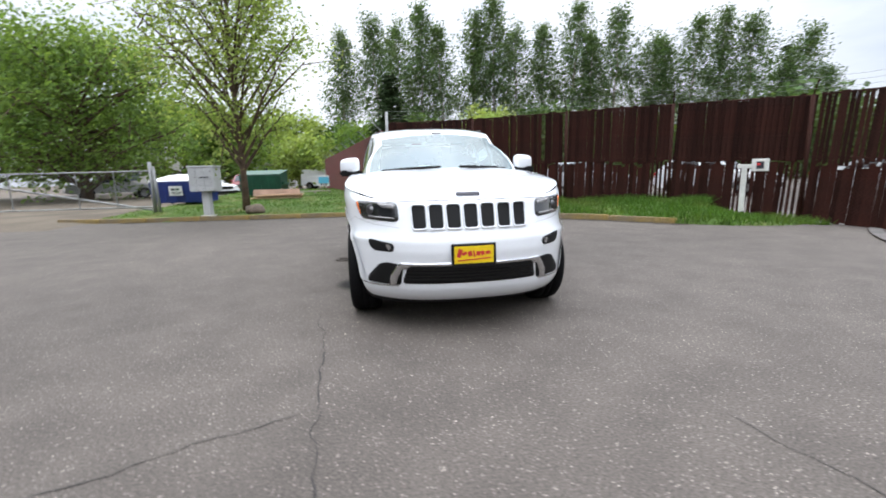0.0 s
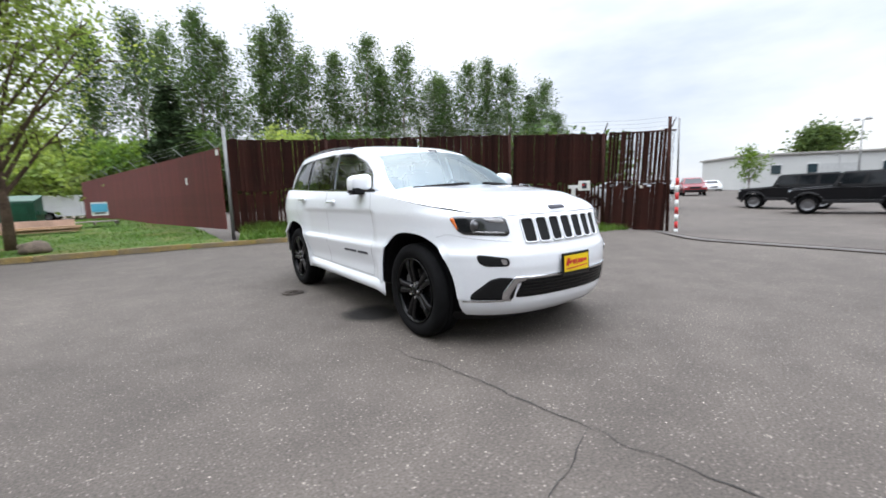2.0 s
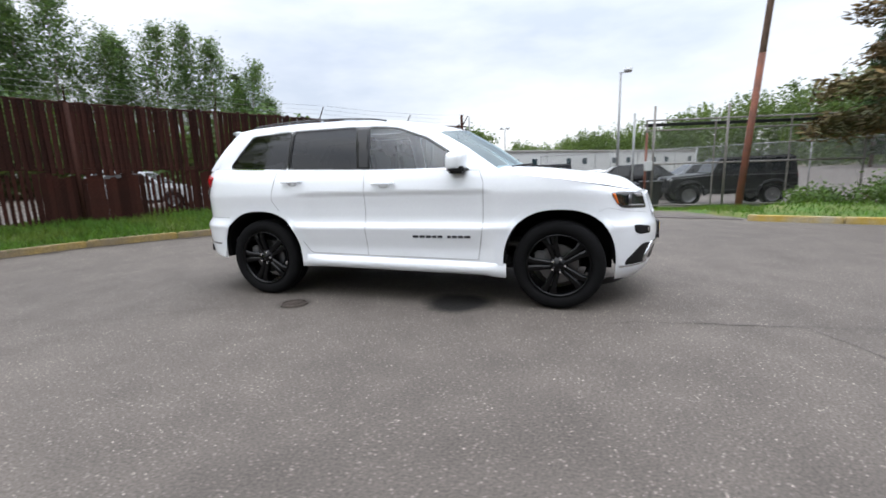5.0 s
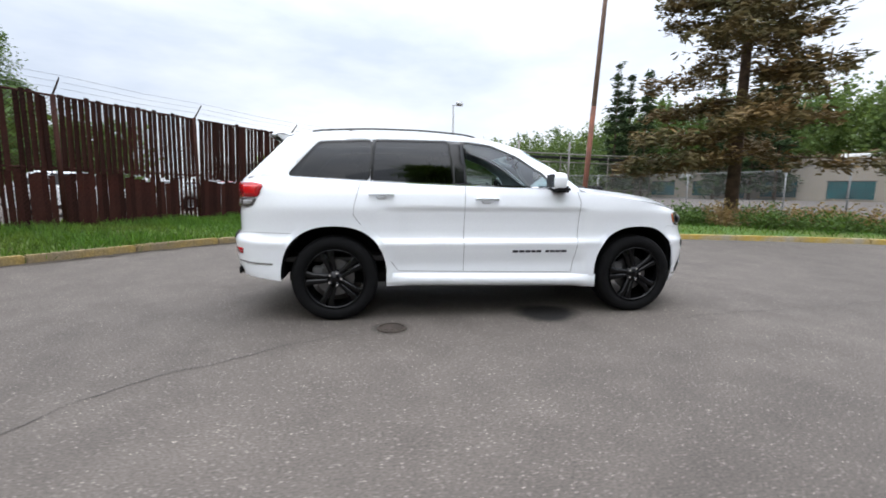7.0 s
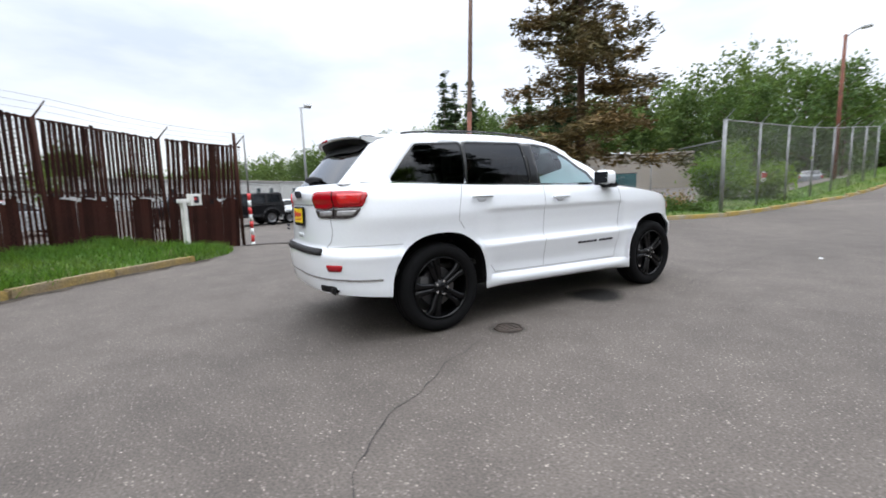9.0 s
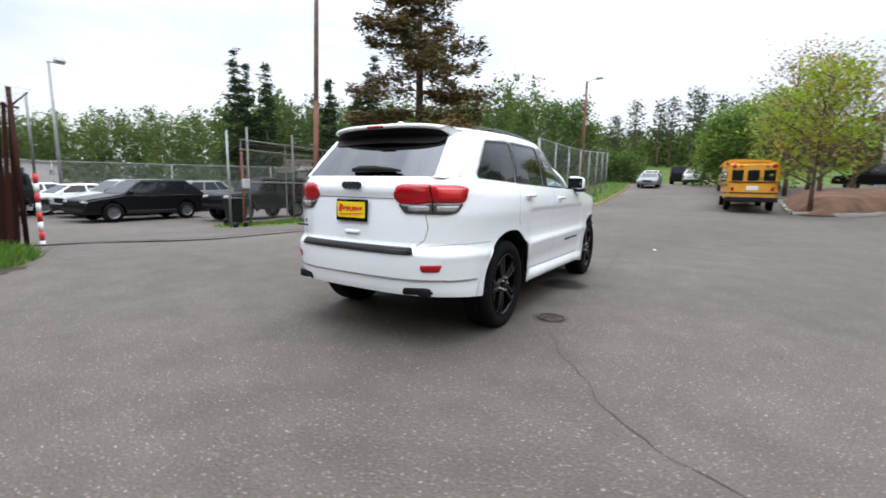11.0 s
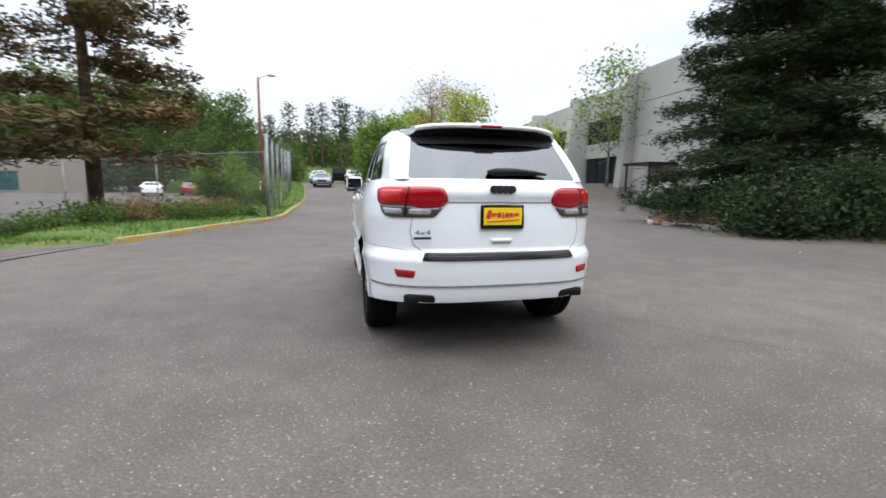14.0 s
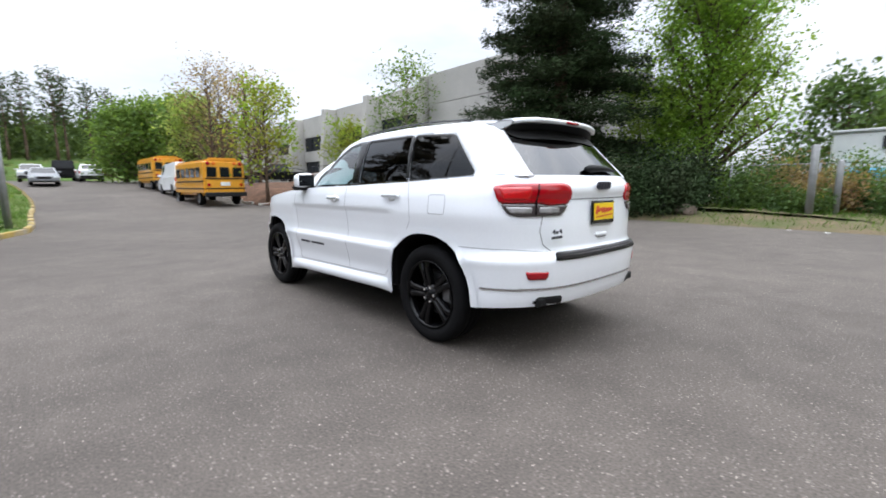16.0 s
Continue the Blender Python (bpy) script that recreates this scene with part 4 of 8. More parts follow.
def conifer(name, label, at, height, radius, needle, bark, whorls=22, seed=1, droop=0.25, clump=0.16, per=26, clear=0.08, trunk_r=0.22, gaps=0.1, group="", flatness=0.75, shape=0.85):
    """Straight trunk with whorls of sagging boughs, each clad in flat sprays of needles."""
    rnd = np.random.default_rng(seed)
    base = thing(name, label, "tree", Matrix.Translation(at), group)
    bm = bmesh.new()
    tube([(0, 0, -0.15), (0, 0, height * 0.5), (0, 0, height)], [trunk_r, trunk_r * 0.6, 0.02], 9, bm)
    cent = []
    for w in range(whorls):
        f = clear + (1 - clear) * (w + rnd.random() * 0.6) / whorls
        n = 6 if f < 0.8 else 4
        for k in range(n):
            if rnd.random() < gaps:
                continue
            ang = rnd.random() * math.tau
            reach = radius * (1 - f) ** shape * rnd.uniform(0.65, 1.15) + 0.25
            p = Vector((0, 0, f * height))
            d = Vector((math.cos(ang), math.sin(ang), 0))
            mid = p + d * reach * 0.5 + Vector((0, 0, -droop * reach * 0.3))
            end = p + d * reach + Vector((0, 0, -droop * reach * 0.45))
            tube([p, mid, end], [0.05 * (1.1 - f), 0.03 * (1.1 - f), 0.008], 4, bm, False)
            m = int(per * (0.35 + reach / radius))
            for j in range(m):
                s = 0.15 + 0.87 * rnd.random()
                q = p.lerp(mid, s * 2) if s < 0.5 else mid.lerp(end, s * 2 - 1)
                side = Vector((-d.y, d.x, 0)) * rnd.normal(0, 0.17) * reach * (1.2 - 0.7 * s)
                cent.append((q + side + Vector((0, 0, rnd.normal(-0.05, 0.06) * reach * 0.6)))[:])
    part("trunk", bm, bark, base, smooth=True)
    part("crown", leaf_mesh("crown", cent, clump, needle, rnd, flatness, 5, clump * 0.7, 0.15, 0.26), None, base)
    return base


def bush(name, label, at, radius, high, leaf, leaves=1800, size=0.07, seed=1, category="bush", stretch=1.0):
    rnd = np.random.default_rng(seed)
    base = thing(name, label, category, Matrix.Translation(at))
    bm = bmesh.new()
    cent = []
    for k in range(14):
        ang, r = rnd.random() * math.tau, radius * rnd.random() ** 0.5
        e = Vector((math.cos(ang) * r * stretch, math.sin(ang) * r, high * rnd.uniform(0.5, 1.0) * (1 - 0.35 * (r / radius) ** 2)))
        tube([(e.x * 0.3, e.y * 0.3, -0.05), e * 0.6, e], [0.02, 0.014, 0.005], 4, bm, False)
        for j in range(9):
            f = 0.15 + 0.85 * rnd.random()
            cent.append((e.x * (0.4 + 0.6 * f), e.y * (0.4 + 0.6 * f), e.z * f))
    part("stems", bm, BARK, base)
    part("crown", leaf_mesh("crown", cent, size, leaf, rnd, 0.2, max(1, leaves // len(cent)), radius * 0.17), None, base)
    return base


# by the mailboxes
broadleaf("maple_tree", "young broadleaf tree with fresh lime-green leaves by the mailboxes", (-5.15, 10.3, 0.1), 9.0, 3.5, LEAF_LIME, BARK, 20000, 0.068, 0.15, 3, 54, 0.11, 1.3, 0.28)
broadleaf("maple_tree", "dense bright green broadleaf tree beyond the wire fence", (-20.5, 28, 0), 10.5, 6.4, LEAF_MAPLE, BARK, 30000, 0.14, 0.05, 5, 56, 0.32, 0.5, 0.6)
broadleaf("maple_tree", "dense bright green broadleaf tree beyond the parked cars", (-31, 33.0, 0), 10.5, 7.0, LEAF_MAPLE, BARK, 16000, 0.2, 0.10, 6, 48, 0.3, 0.5, 0.65)
for i, (x, y, h, s, lf) in enumerate(((-15, 40, 7, 4, LEAF_MAPLE), (-8, 46, 4.6, 4.0, LEAF_LIME), (-2, 44, 6.0, 3.6, LEAF_ROUND), (4, 44, 7, 4.0, LEAF_GREEN), (-22, 48, 9, 6, LEAF_MAPLE), (-30, 44, 10, 6, LEAF_MAPLE), (-11, 56, 9, 5, LEAF_LIME), (-38, 30, 10, 6, LEAF_GREEN), (11, 42, 7, 4.5, LEAF_LIME), (18, 42, 7.5, 5, LEAF_GREEN))):
    broadleaf("background_tree", "leafy green tree behind the yard", (x, y, 0), h, s, lf, BARK, 5200, 0.26, 0.08, 20 + i, 26, 0.2, 0.5, 0.6, group="trees behind the yard")
conifer("dark_fir", "dark fir rising behind the red fence", (1.0, 40, 0), 11, 3.4, NEEDLE_DARK, BARK, 18, 31, per=14, clump=0.34)
conifer("dark_fir", "dark fir among the poplars", (48, 42, 0), 15, 3.2, NEEDLE_DARK, BARK, 18, 32, per=12, clump=0.4)


def poplar(label, at, height, spread, seed, lean):
    """A straight pale stem with rising limbs, widest low in the crown and drawn out to a feathery point."""
    rnd = np.random.default_rng(seed)
    base = thing("poplar_tree", label, "tree", Matrix.Translation(at), "poplars behind the fence")
    bm = bmesh.new()
    spine = [Vector((lean * (k / 9) ** 1.5 + rnd.normal(0, 0.12) * k / 9, rnd.normal(0, 0.12) * k / 9, height * 0.97 * k / 9 - 0.15)) for k in range(10)]
    tube(spine, [0.24 * (1.02 - 0.105 * k) for k in range(10)], 8, bm)
    tips = []
    for k in range(74):
        f = 0.24 + 0.74 * ((k + rnd.random()) / 74)
        i = min(int(f * 9), 8)
        p = spine[i].lerp(spine[i + 1], f * 9 - i)
        ang = k * 2.4 + rnd.normal(0, 0.4)
        shape = smoothstep(0.2, 0.42, f) * (1 - 0.86 * max(0.0, (f - 0.42) / 0.56) ** 1.15)
        reach = spread * (0.12 + 0.95 * shape) * rnd.uniform(0.55, 1.2)
        d = Vector((math.cos(ang), math.sin(ang), rnd.uniform(0.55, 1.25))).normalized()
        end = p + d * reach * 1.25
        tube([p, end], [0.05 * (1.1 - f), 0.008], 4, bm, False)
        n = 5 + int(5 * shape)
        for j in range(n):
            q = p.lerp(end, 0.25 + 0.8 * (j + rnd.random()) / n)
            tips.append((q + Vector(rnd.normal(0, 0.2, 3)) * (0.5 + reach * 0.5))[:])
    tips += [spine[9].lerp(spine[8], 0.12 * k)[:] for k in range(7)]
    part("trunk", bm, PALEBARK, base, smooth=True)
    part("crown", leaf_mesh("crown", tips, 0.16, LEAF_POPLAR, rnd, 0.2, 14, 0.38), None, base)
    return base


def poplar_row():
    """A long row of tall poplars beyond the yard."""
    kinds = [poplar("tall slender poplar with small grey-green leaves", (0, 400 + 30 * k, 0), 21.0, 3.1 + 0.25 * k, 60 + k, 0.7 * (k - 1)) for k in range(5)]
    rnd = random.Random(4)
    spots = [(-3.9, 19.3), (0.7, 20.8), (3.6, 21.8), (6.2, 22.6), (8.9, 19.6), (12.6, 22.4), (15.2, 24.1), (18.0, 20.3), (21.1, 20.3), (24.3, 22.3), (26.6, 18.2), (29.3, 21.3), (32.8, 17.6), (34.6, 16.6), (36.9, 18.4), (39.8, 18.2), (42.6, 16.8), (46.2, 15.3), (48.8, 11.5)]
    used = set()
    for i, (deg, h) in enumerate(spots):
        r = 62 + rnd.uniform(-2.5, 2.5)
        x, y = -0.7 + r * math.sin(radians(deg)), -5.3 + r * math.cos(radians(deg))
        m = Matrix.Translation((x, y, 0)) @ Matrix.Rotation(rnd.uniform(-3, 3), 4, "Z")
        k = kinds[(i * 2) % 5]
        if k.name in used:
            o = copy_thing(k, m)
        else:
            used.add(k.name)
            k.matrix_basis = m
            o = k
        w = rnd.uniform(0.9, 1.08)
        o.scale = (w * (0.55 + 0.45 * h / 21.0), w * (0.55 + 0.45 * h / 21.0), h * 1.05 / 21.0)


poplar_row()

# east side
conifer("pine_tree", "tall conifer with browning sparse needles beyond the lot fence", (9.0, -11.6, -0.12), 13.2, 4.1, NEEDLE_BROWN, BARK, 14, 41, 0.16, 0.14, 100, 0.17, 0.24, 0.22, shape=0.48)
for i, (x, y, h) in enumerate(((59, -36, 19), (62, -40, 18), (56, -39, 17), (51, -47, 16), (46, -52, 20), (50, -55, 19), (48, -50, 15))):
    conifer("dark_fir", "dark fir on the hill beyond the lot", (x, y, ground_z(x, y)), h + 1.5, 2.8, NEEDLE_DARK, BARK, 16, 50 + i, per=10, clump=0.4, group="firs on the hill")


def wooded_hill():
    """Rolling woods that close the view: one mass of crowns."""
    rnd = np.random.default_rng(9)
    cent = []
    for k in range(1200):
        deg = rnd.uniform(84, 212)
        r = rnd.uniform(75, 120) + 48 * (1 - smoothstep(112, 124, deg))
        x, y = r * math.sin(radians(deg)), r * math.cos(radians(deg))
        h = (4.2 + 3.2 * smoothstep(88, 94, deg) + 6.9 * smoothstep(97, 113, deg)) + 4 * smoothstep(132, 165, deg) + 2.5 * noise.noise((deg * 0.08, 1.0, 0)) + min(r - 75, 45) * 0.07 - 8 * smoothstep(158, 173, deg)
        h *= rnd.uniform(0.82, 1.16)
        for j in range(26):
            f = rnd.uniform(0.04, 1.0)
            wide = 1.75 * (1 - 0.72 * f * f)
            cent.append((x + rnd.normal(0, wide), y + rnd.normal(0, wide), max(0.5, h * f + rnd.normal(0, 0.25))))
    ob = part("wooded_hill", leaf_mesh("wooded_hill", cent, 0.34, LEAF_FAR, rnd, 0.2, 11, 0.55))
    tagged(ob, "green wooded hillside closing the view", "woods", kind="stuff")


wooded_hill()


def thicket():
    """Undergrowth that closes the foot of the poplar row."""
    rnd = np.random.default_rng(19)
    cent = []
    for k in range(700):
        deg = rnd.uniform(-6, 56)
        r = rnd.uniform(50, 64)
        x, y = -0.7 + r * math.sin(radians(deg)), -5.3 + r * math.cos(radians(deg))
        h = 6.6 + 2.5 * noise.noise((deg * 0.12, 4.0, 0)) + 1.5 * noise.noise((deg * 0.5, 9.0, 0))
        for j in range(12):
            cent.append((x + rnd.normal(0, 0.9), y + rnd.normal(0, 0.9), max(0.3, h * rnd.uniform(0.05, 1.0))))
    tagged(part("thicket", leaf_mesh("thicket", cent, 0.4, LEAF_GREEN, rnd, 0.2, 3, 0.5)), "dense green undergrowth beneath the poplars", "thicket", kind="stuff")


thicket()


def field_z(x, y):
    return ground_z(x, y) - 0.25 + 3.4 * smoothstep(60, 78, -y) + 0.3 * noise.noise((x * 0.2, y * 0.2, 2.0))


field = tagged(sheet("verge_field", [-18 + 4 * k for k in range(12)], [-58 - 2.5 * k for k in range(18)], TURF, 0.0, field_z), "green grass slope at the end of the road", "grass verge", kind="structure")
blades_on("grass_blades", field, 9000, 0.35, BLADE, "long grass on the slope at the road end", 8)
for i, (x, h, wide) in enumerate(((12.0, 10, 1.4), (8.9, 11.5, 1.6), (5.4, 11.0, 1.3), (3.7, 11.6, 1.3), (0.7, 12.8, 1.7), (-0.3, 12.0, 1.4), (-2.9, 11.2, 1.3), (-5.0, 10.4, 1.4))):
    broadleaf("roadside_tree", "tall thin tree with a sparse high crown at the road end", (x, -74, field_z(x, -74)), h, wide, LEAF_ROAD, BARK, 600, 0.2, 0.38, 70 + i, 30, 0.17, 0.45, 0.32, group="trees down the road")
for i, (x, y, h) in enumerate(((14, -58, 13), (19, -62, 14), (25, -64, 14), (31, -68, 15), (38, -70, 16), (46, -70, 15), (54, -66, 16))):
    broadleaf("fence_tree", "leafy green tree behind the road fence", (x, y, ground_z(x, y)), h, 3.2, LEAF_GREEN, BARK, 4200, 0.2, 0.06, 90 + i, 24, 0.16, 0.6, 0.5, group="trees behind the road fence")
bush("laurel_bush", "round green bush behind the wire fence corner", (6.3, -19.0, ground_z(6.3, -19.0)), 1.9, 3.1, LEAF_ROUND, 9500, 0.08, 1)
for i, (x, y, r, h, lf) in enumerate(((8.6, -7.6, 0.8, 0.5, LEAF_GREEN), (7.6, -8.6, 0.9, 0.6, LEAF_GREEN), (7.2, -9.8, 1.0, 0.7, LEAF_RUSSET), (6.4, -10.2, 1.0, 0.65, LEAF_GREEN), (6.5, -11.6, 1.0, 0.7, LEAF_RUSSET), (5.6, -11.2, 0.9, 0.55, LEAF_GREEN), (5.5, -12.6, 1.0, 0.7, LEAF_RUSSET), (4.8, -12.2, 0.8, 0.5, LEAF_GREEN), (8.4, -9.6, 1.0, 0.6, LEAF_GREEN), (7.8, -11.2, 1.0, 0.6, LEAF_RUSSET))):
    bush("low_shrub", "low scrubby shrub on the grass strip", (x, y, ground_z(x, y) + 0.1), r, h, lf, 2200, 0.05, 5 + i)
for i, (x, y, h, r) in enumerate(((-3.2, -47, 7.0, 2.6), (-5.6, -46, 7.6, 3.0), (-7.5, -50, 8.0, 3.4), (8.5, -64, 4, 3.0), (13, -66, 6, 4), (17, -60, 7, 4))):
    broadleaf("background_tree", "bushy green tree along the far road", (x, y, ground_z(x, y)), h, r, LEAF_ROUND if i < 3 else LEAF_GREEN, BARK, 6000 if i < 3 else 4200, 0.17, 0.03, 160 + i, 34, 0.15, 0.5, 0.5, group="bushy trees down the road")
# south side
conifer("spruce_tree", "big dark spruce with drooping boughs to the ground", (-14.4, -7.2, 0.2), 23.0, 4.7, NEEDLE_DARK, BARK, 48, 44, 0.32, 0.085, 300, 0.01, 0.34, 0.12, shape=0.62)
bush("willow_shrub", "bright green shrubby shoots under the willow", (-17.6, -4.2, 0.2), 2.3, 6.6, LEAF_SPRING, 16000, 0.07, 77)
bush("juniper_bush", "spreading dark juniper under the spruce", (-12.3, -4.6, 0.1), 2.2, 1.9, NEEDLE_DARK, 21000, 0.060, 12, stretch=1.2)
bush("juniper_bush", "spreading dark juniper under the spruce", (-14.2, -2.2, 0.2), 2.2, 2.2, NEEDLE_DARK, 21000, 0.060, 13)
broadleaf("willow_tree", "bright green feathery tree beside the spruce", (-18.6, -2.6, 0.3), 11.0, 3.8, LEAF_SPRING, BARK, 44000, 0.075, 0.06, 15, 64, 0.2, 1.3, 0.32)
for i, (x, y, r, h, lf) in enumerate(((-15.5, 0.2, 1.3, 1.6, LEAF_GREEN), (-16.0, 2.2, 1.4, 1.7, LEAF_RUSSET), (-14.6, 1.6, 0.9, 0.9, LEAF_GREEN), (-15.2, 3.8, 1.3, 1.3, LEAF_GREEN), (-14.6, 5.8, 1.2, 1.3, LEAF_YELLOW), (-17.5, 4.4, 1.5, 2.0, LEAF_RUSSET), (-15.8, 7.6, 1.4, 1.6, LEAF_GREEN), (-19, 0.8, 1.8, 2.6, LEAF_GREEN), (-17.4, -0.6, 1.4, 2.6, LEAF_ROUND), (-17.6, 0.9, 1.4, 2.5, LEAF_RUSSET), (-17.3, 2.9, 1.3, 2.2, LEAF_ROUND))):
    bush("hedge_bush", "scrubby hedge bush with mixed green and russet leaves", (x, y, 0.2), r, h, lf, 4200, 0.06, 30 + i)
for i, (x, y, h) in enumerate(((-34, 6, 7), (-38, 14, 8), (-30, 14, 6), (-42, 0, 9))):
    broadleaf("background_tree", "leafy green tree far beyond the hedge", (x, y, 0), h, 4, LEAF_GREEN, BARK, 4000, 0.24, 0.08, 120 + i, 24, 0.2, 0.5, 0.6, group="trees beyond the hedge")
broadleaf("cherry_tree", "young tree with yellow-green spring leaves on the mulch island", (-6.35, -20.7, ground_z(-6.35, -20.7) + 0.3), 6.4, 2.1, LEAF_YELLOW, BARK, 2600, 0.11, 0.18, 17, 22, 0.09, 0.9, 0.28)
broadleaf("cherry_tree", "young tree with lime leaves before the concrete building", (-12.8, -22.8, ground_z(-12.8, -22.8)), 4.7, 1.9, LEAF_YELLOW, BARK, 2400, 0.10, 0.1, 18, 20, 0.08, 0.8, 0.28)
broadleaf("birch_tree", "thin birch with drooping green leaves against the concrete wall", (-16.5, -20.9, ground_z(-16.5, -20.9)), 8.4, 2.5, LEAF_ROUND, PALEBARK, 2300, 0.11, 0.25, 19, 26, 0.1, 0.7, 0.35)
for i, (x, y, h, lf) in enumerate(((-7.6, -27.0, 8.2, LEAF_RUSSET), (-6.6, -31.5, 9.4, LEAF_RUSSET), (-8.2, -34.5, 9.0, LEAF_RUSSET), (-6.8, -37.0, 7.0, LEAF_LIME), (-7.2, -41.5, 7.5, LEAF_ROUND), (-9.8, -31.0, 8.0, LEAF_RUSSET))):
    broadleaf("street_tree", "roadside tree with sparse spring foliage", (x, y, ground_z(x, y) + 0.3), h, 2.6, lf, BARK, 3000 if lf is not LEAF_RUSSET else 2000, 0.16 if lf is not LEAF_RUSSET else 0.085, 0.12, 140 + i, 34, 0.12, 1.1, 0.4)

broadleaf("background_tree", "round green tree rising behind the warehouse", (103, 20.7, 0), 10.2, 4.2, LEAF_FAR, BARK, 5200, 0.4, 0.2, 171, 28, 0.3, 0.6, 0.8)
broadleaf("young_tree", "slim young lime-green tree before the warehouse", (50.5, 13.9, -0.1), 4.6, 1.4, LEAF_ROUND, BARK, 1000, 0.16, 0.2, 172, 18, 0.07, 0.9, 0.3)
for i, (x, y, r, h) in enumerate(((-20.5, -3.8, 2.2, 3.2), (-20.2, -1.2, 2.0, 3.0), (-20.0, 0.6, 1.6, 2.4), (-24, -6, 2.6, 3.6), (-23.5, -9, 2.6, 3.6))):
    bush("hedge_bush", "tall dark green hedge bush behind the willow", (x, y, 0.2), r, h, LEAF_GREEN, 3200, 0.09, 60 + i)


# ---- parked vehicles ----
def wheel_parts(parent, x, y, r, rim, wide=0.22):
    side = 1 if x > 0 else -1
    w = part("wheel", lathe([(r * 0.62, -wide / 2), (r * 0.95, -wide / 2), (r, -wide * 0.3), (r, wide * 0.3), (r * 0.95, wide / 2), (r * 0.62, wide / 2)], 20, "x"), RUBBER, parent, smooth=True, at=Matrix.Translation((x, y, r)))
    hub = lathe([(0.02, side * wide * 0.42), (r * 0.25, side * wide * 0.42), (r * 0.6, side * wide * 0.3), (r * 0.66, side * wide * 0.5)], 20, "x")
    o = part("rim", hub, rim, None, smooth=True)
    o.parent = w


SHAPES = {
    # front y, rear y, sill z, bonnet nose z, cowl (y, z), tail (y, z), cabin (y, z) at screen foot, screen top, roof end, tail foot; width, wheel y, wheel radius
    "sedan": (-2.3, 2.3, 0.24, 0.68, (-1.0, 0.92), (1.75, 0.98), [(-1.05, 0.9), (-0.3, 1.36), (0.75, 1.40), (1.7, 0.97)], 1.78, (-1.4, 1.35), 0.33),
    "suv": (-2.28, 2.28, 0.30, 0.86, (-0.95, 1.06), (2.2, 1.10), [(-1.0, 1.03), (-0.25, 1.60), (1.45, 1.66), (2.2, 1.08)], 1.85, (-1.38, 1.38), 0.36),
    "box4x4": (-2.2, 2.05, 0.48, 1.10, (-0.75, 1.20), (2.04, 1.20), [(-0.75, 1.18), (-0.45, 1.78), (1.95, 1.82), (2.03, 1.18)], 1.74, (-1.5, 1.28), 0.41),
    "pickup": (-2.8, 2.8, 0.48, 1.0, (-1.25, 1.16), (2.8, 1.14), [(-1.3, 1.14), (-0.6, 1.78), (0.75, 1.80), (1.0, 1.14)], 1.95, (-1.8, 1.6), 0.40),
    "van": (-2.5, 2.5, 0.36, 1.0, (-1.7, 1.24), (2.5, 1.25), [(-1.75, 1.2), (-1.1, 2.05), (2.4, 2.10), (2.5, 1.2)], 1.95, (-1.7, 1.6), 0.36),
}


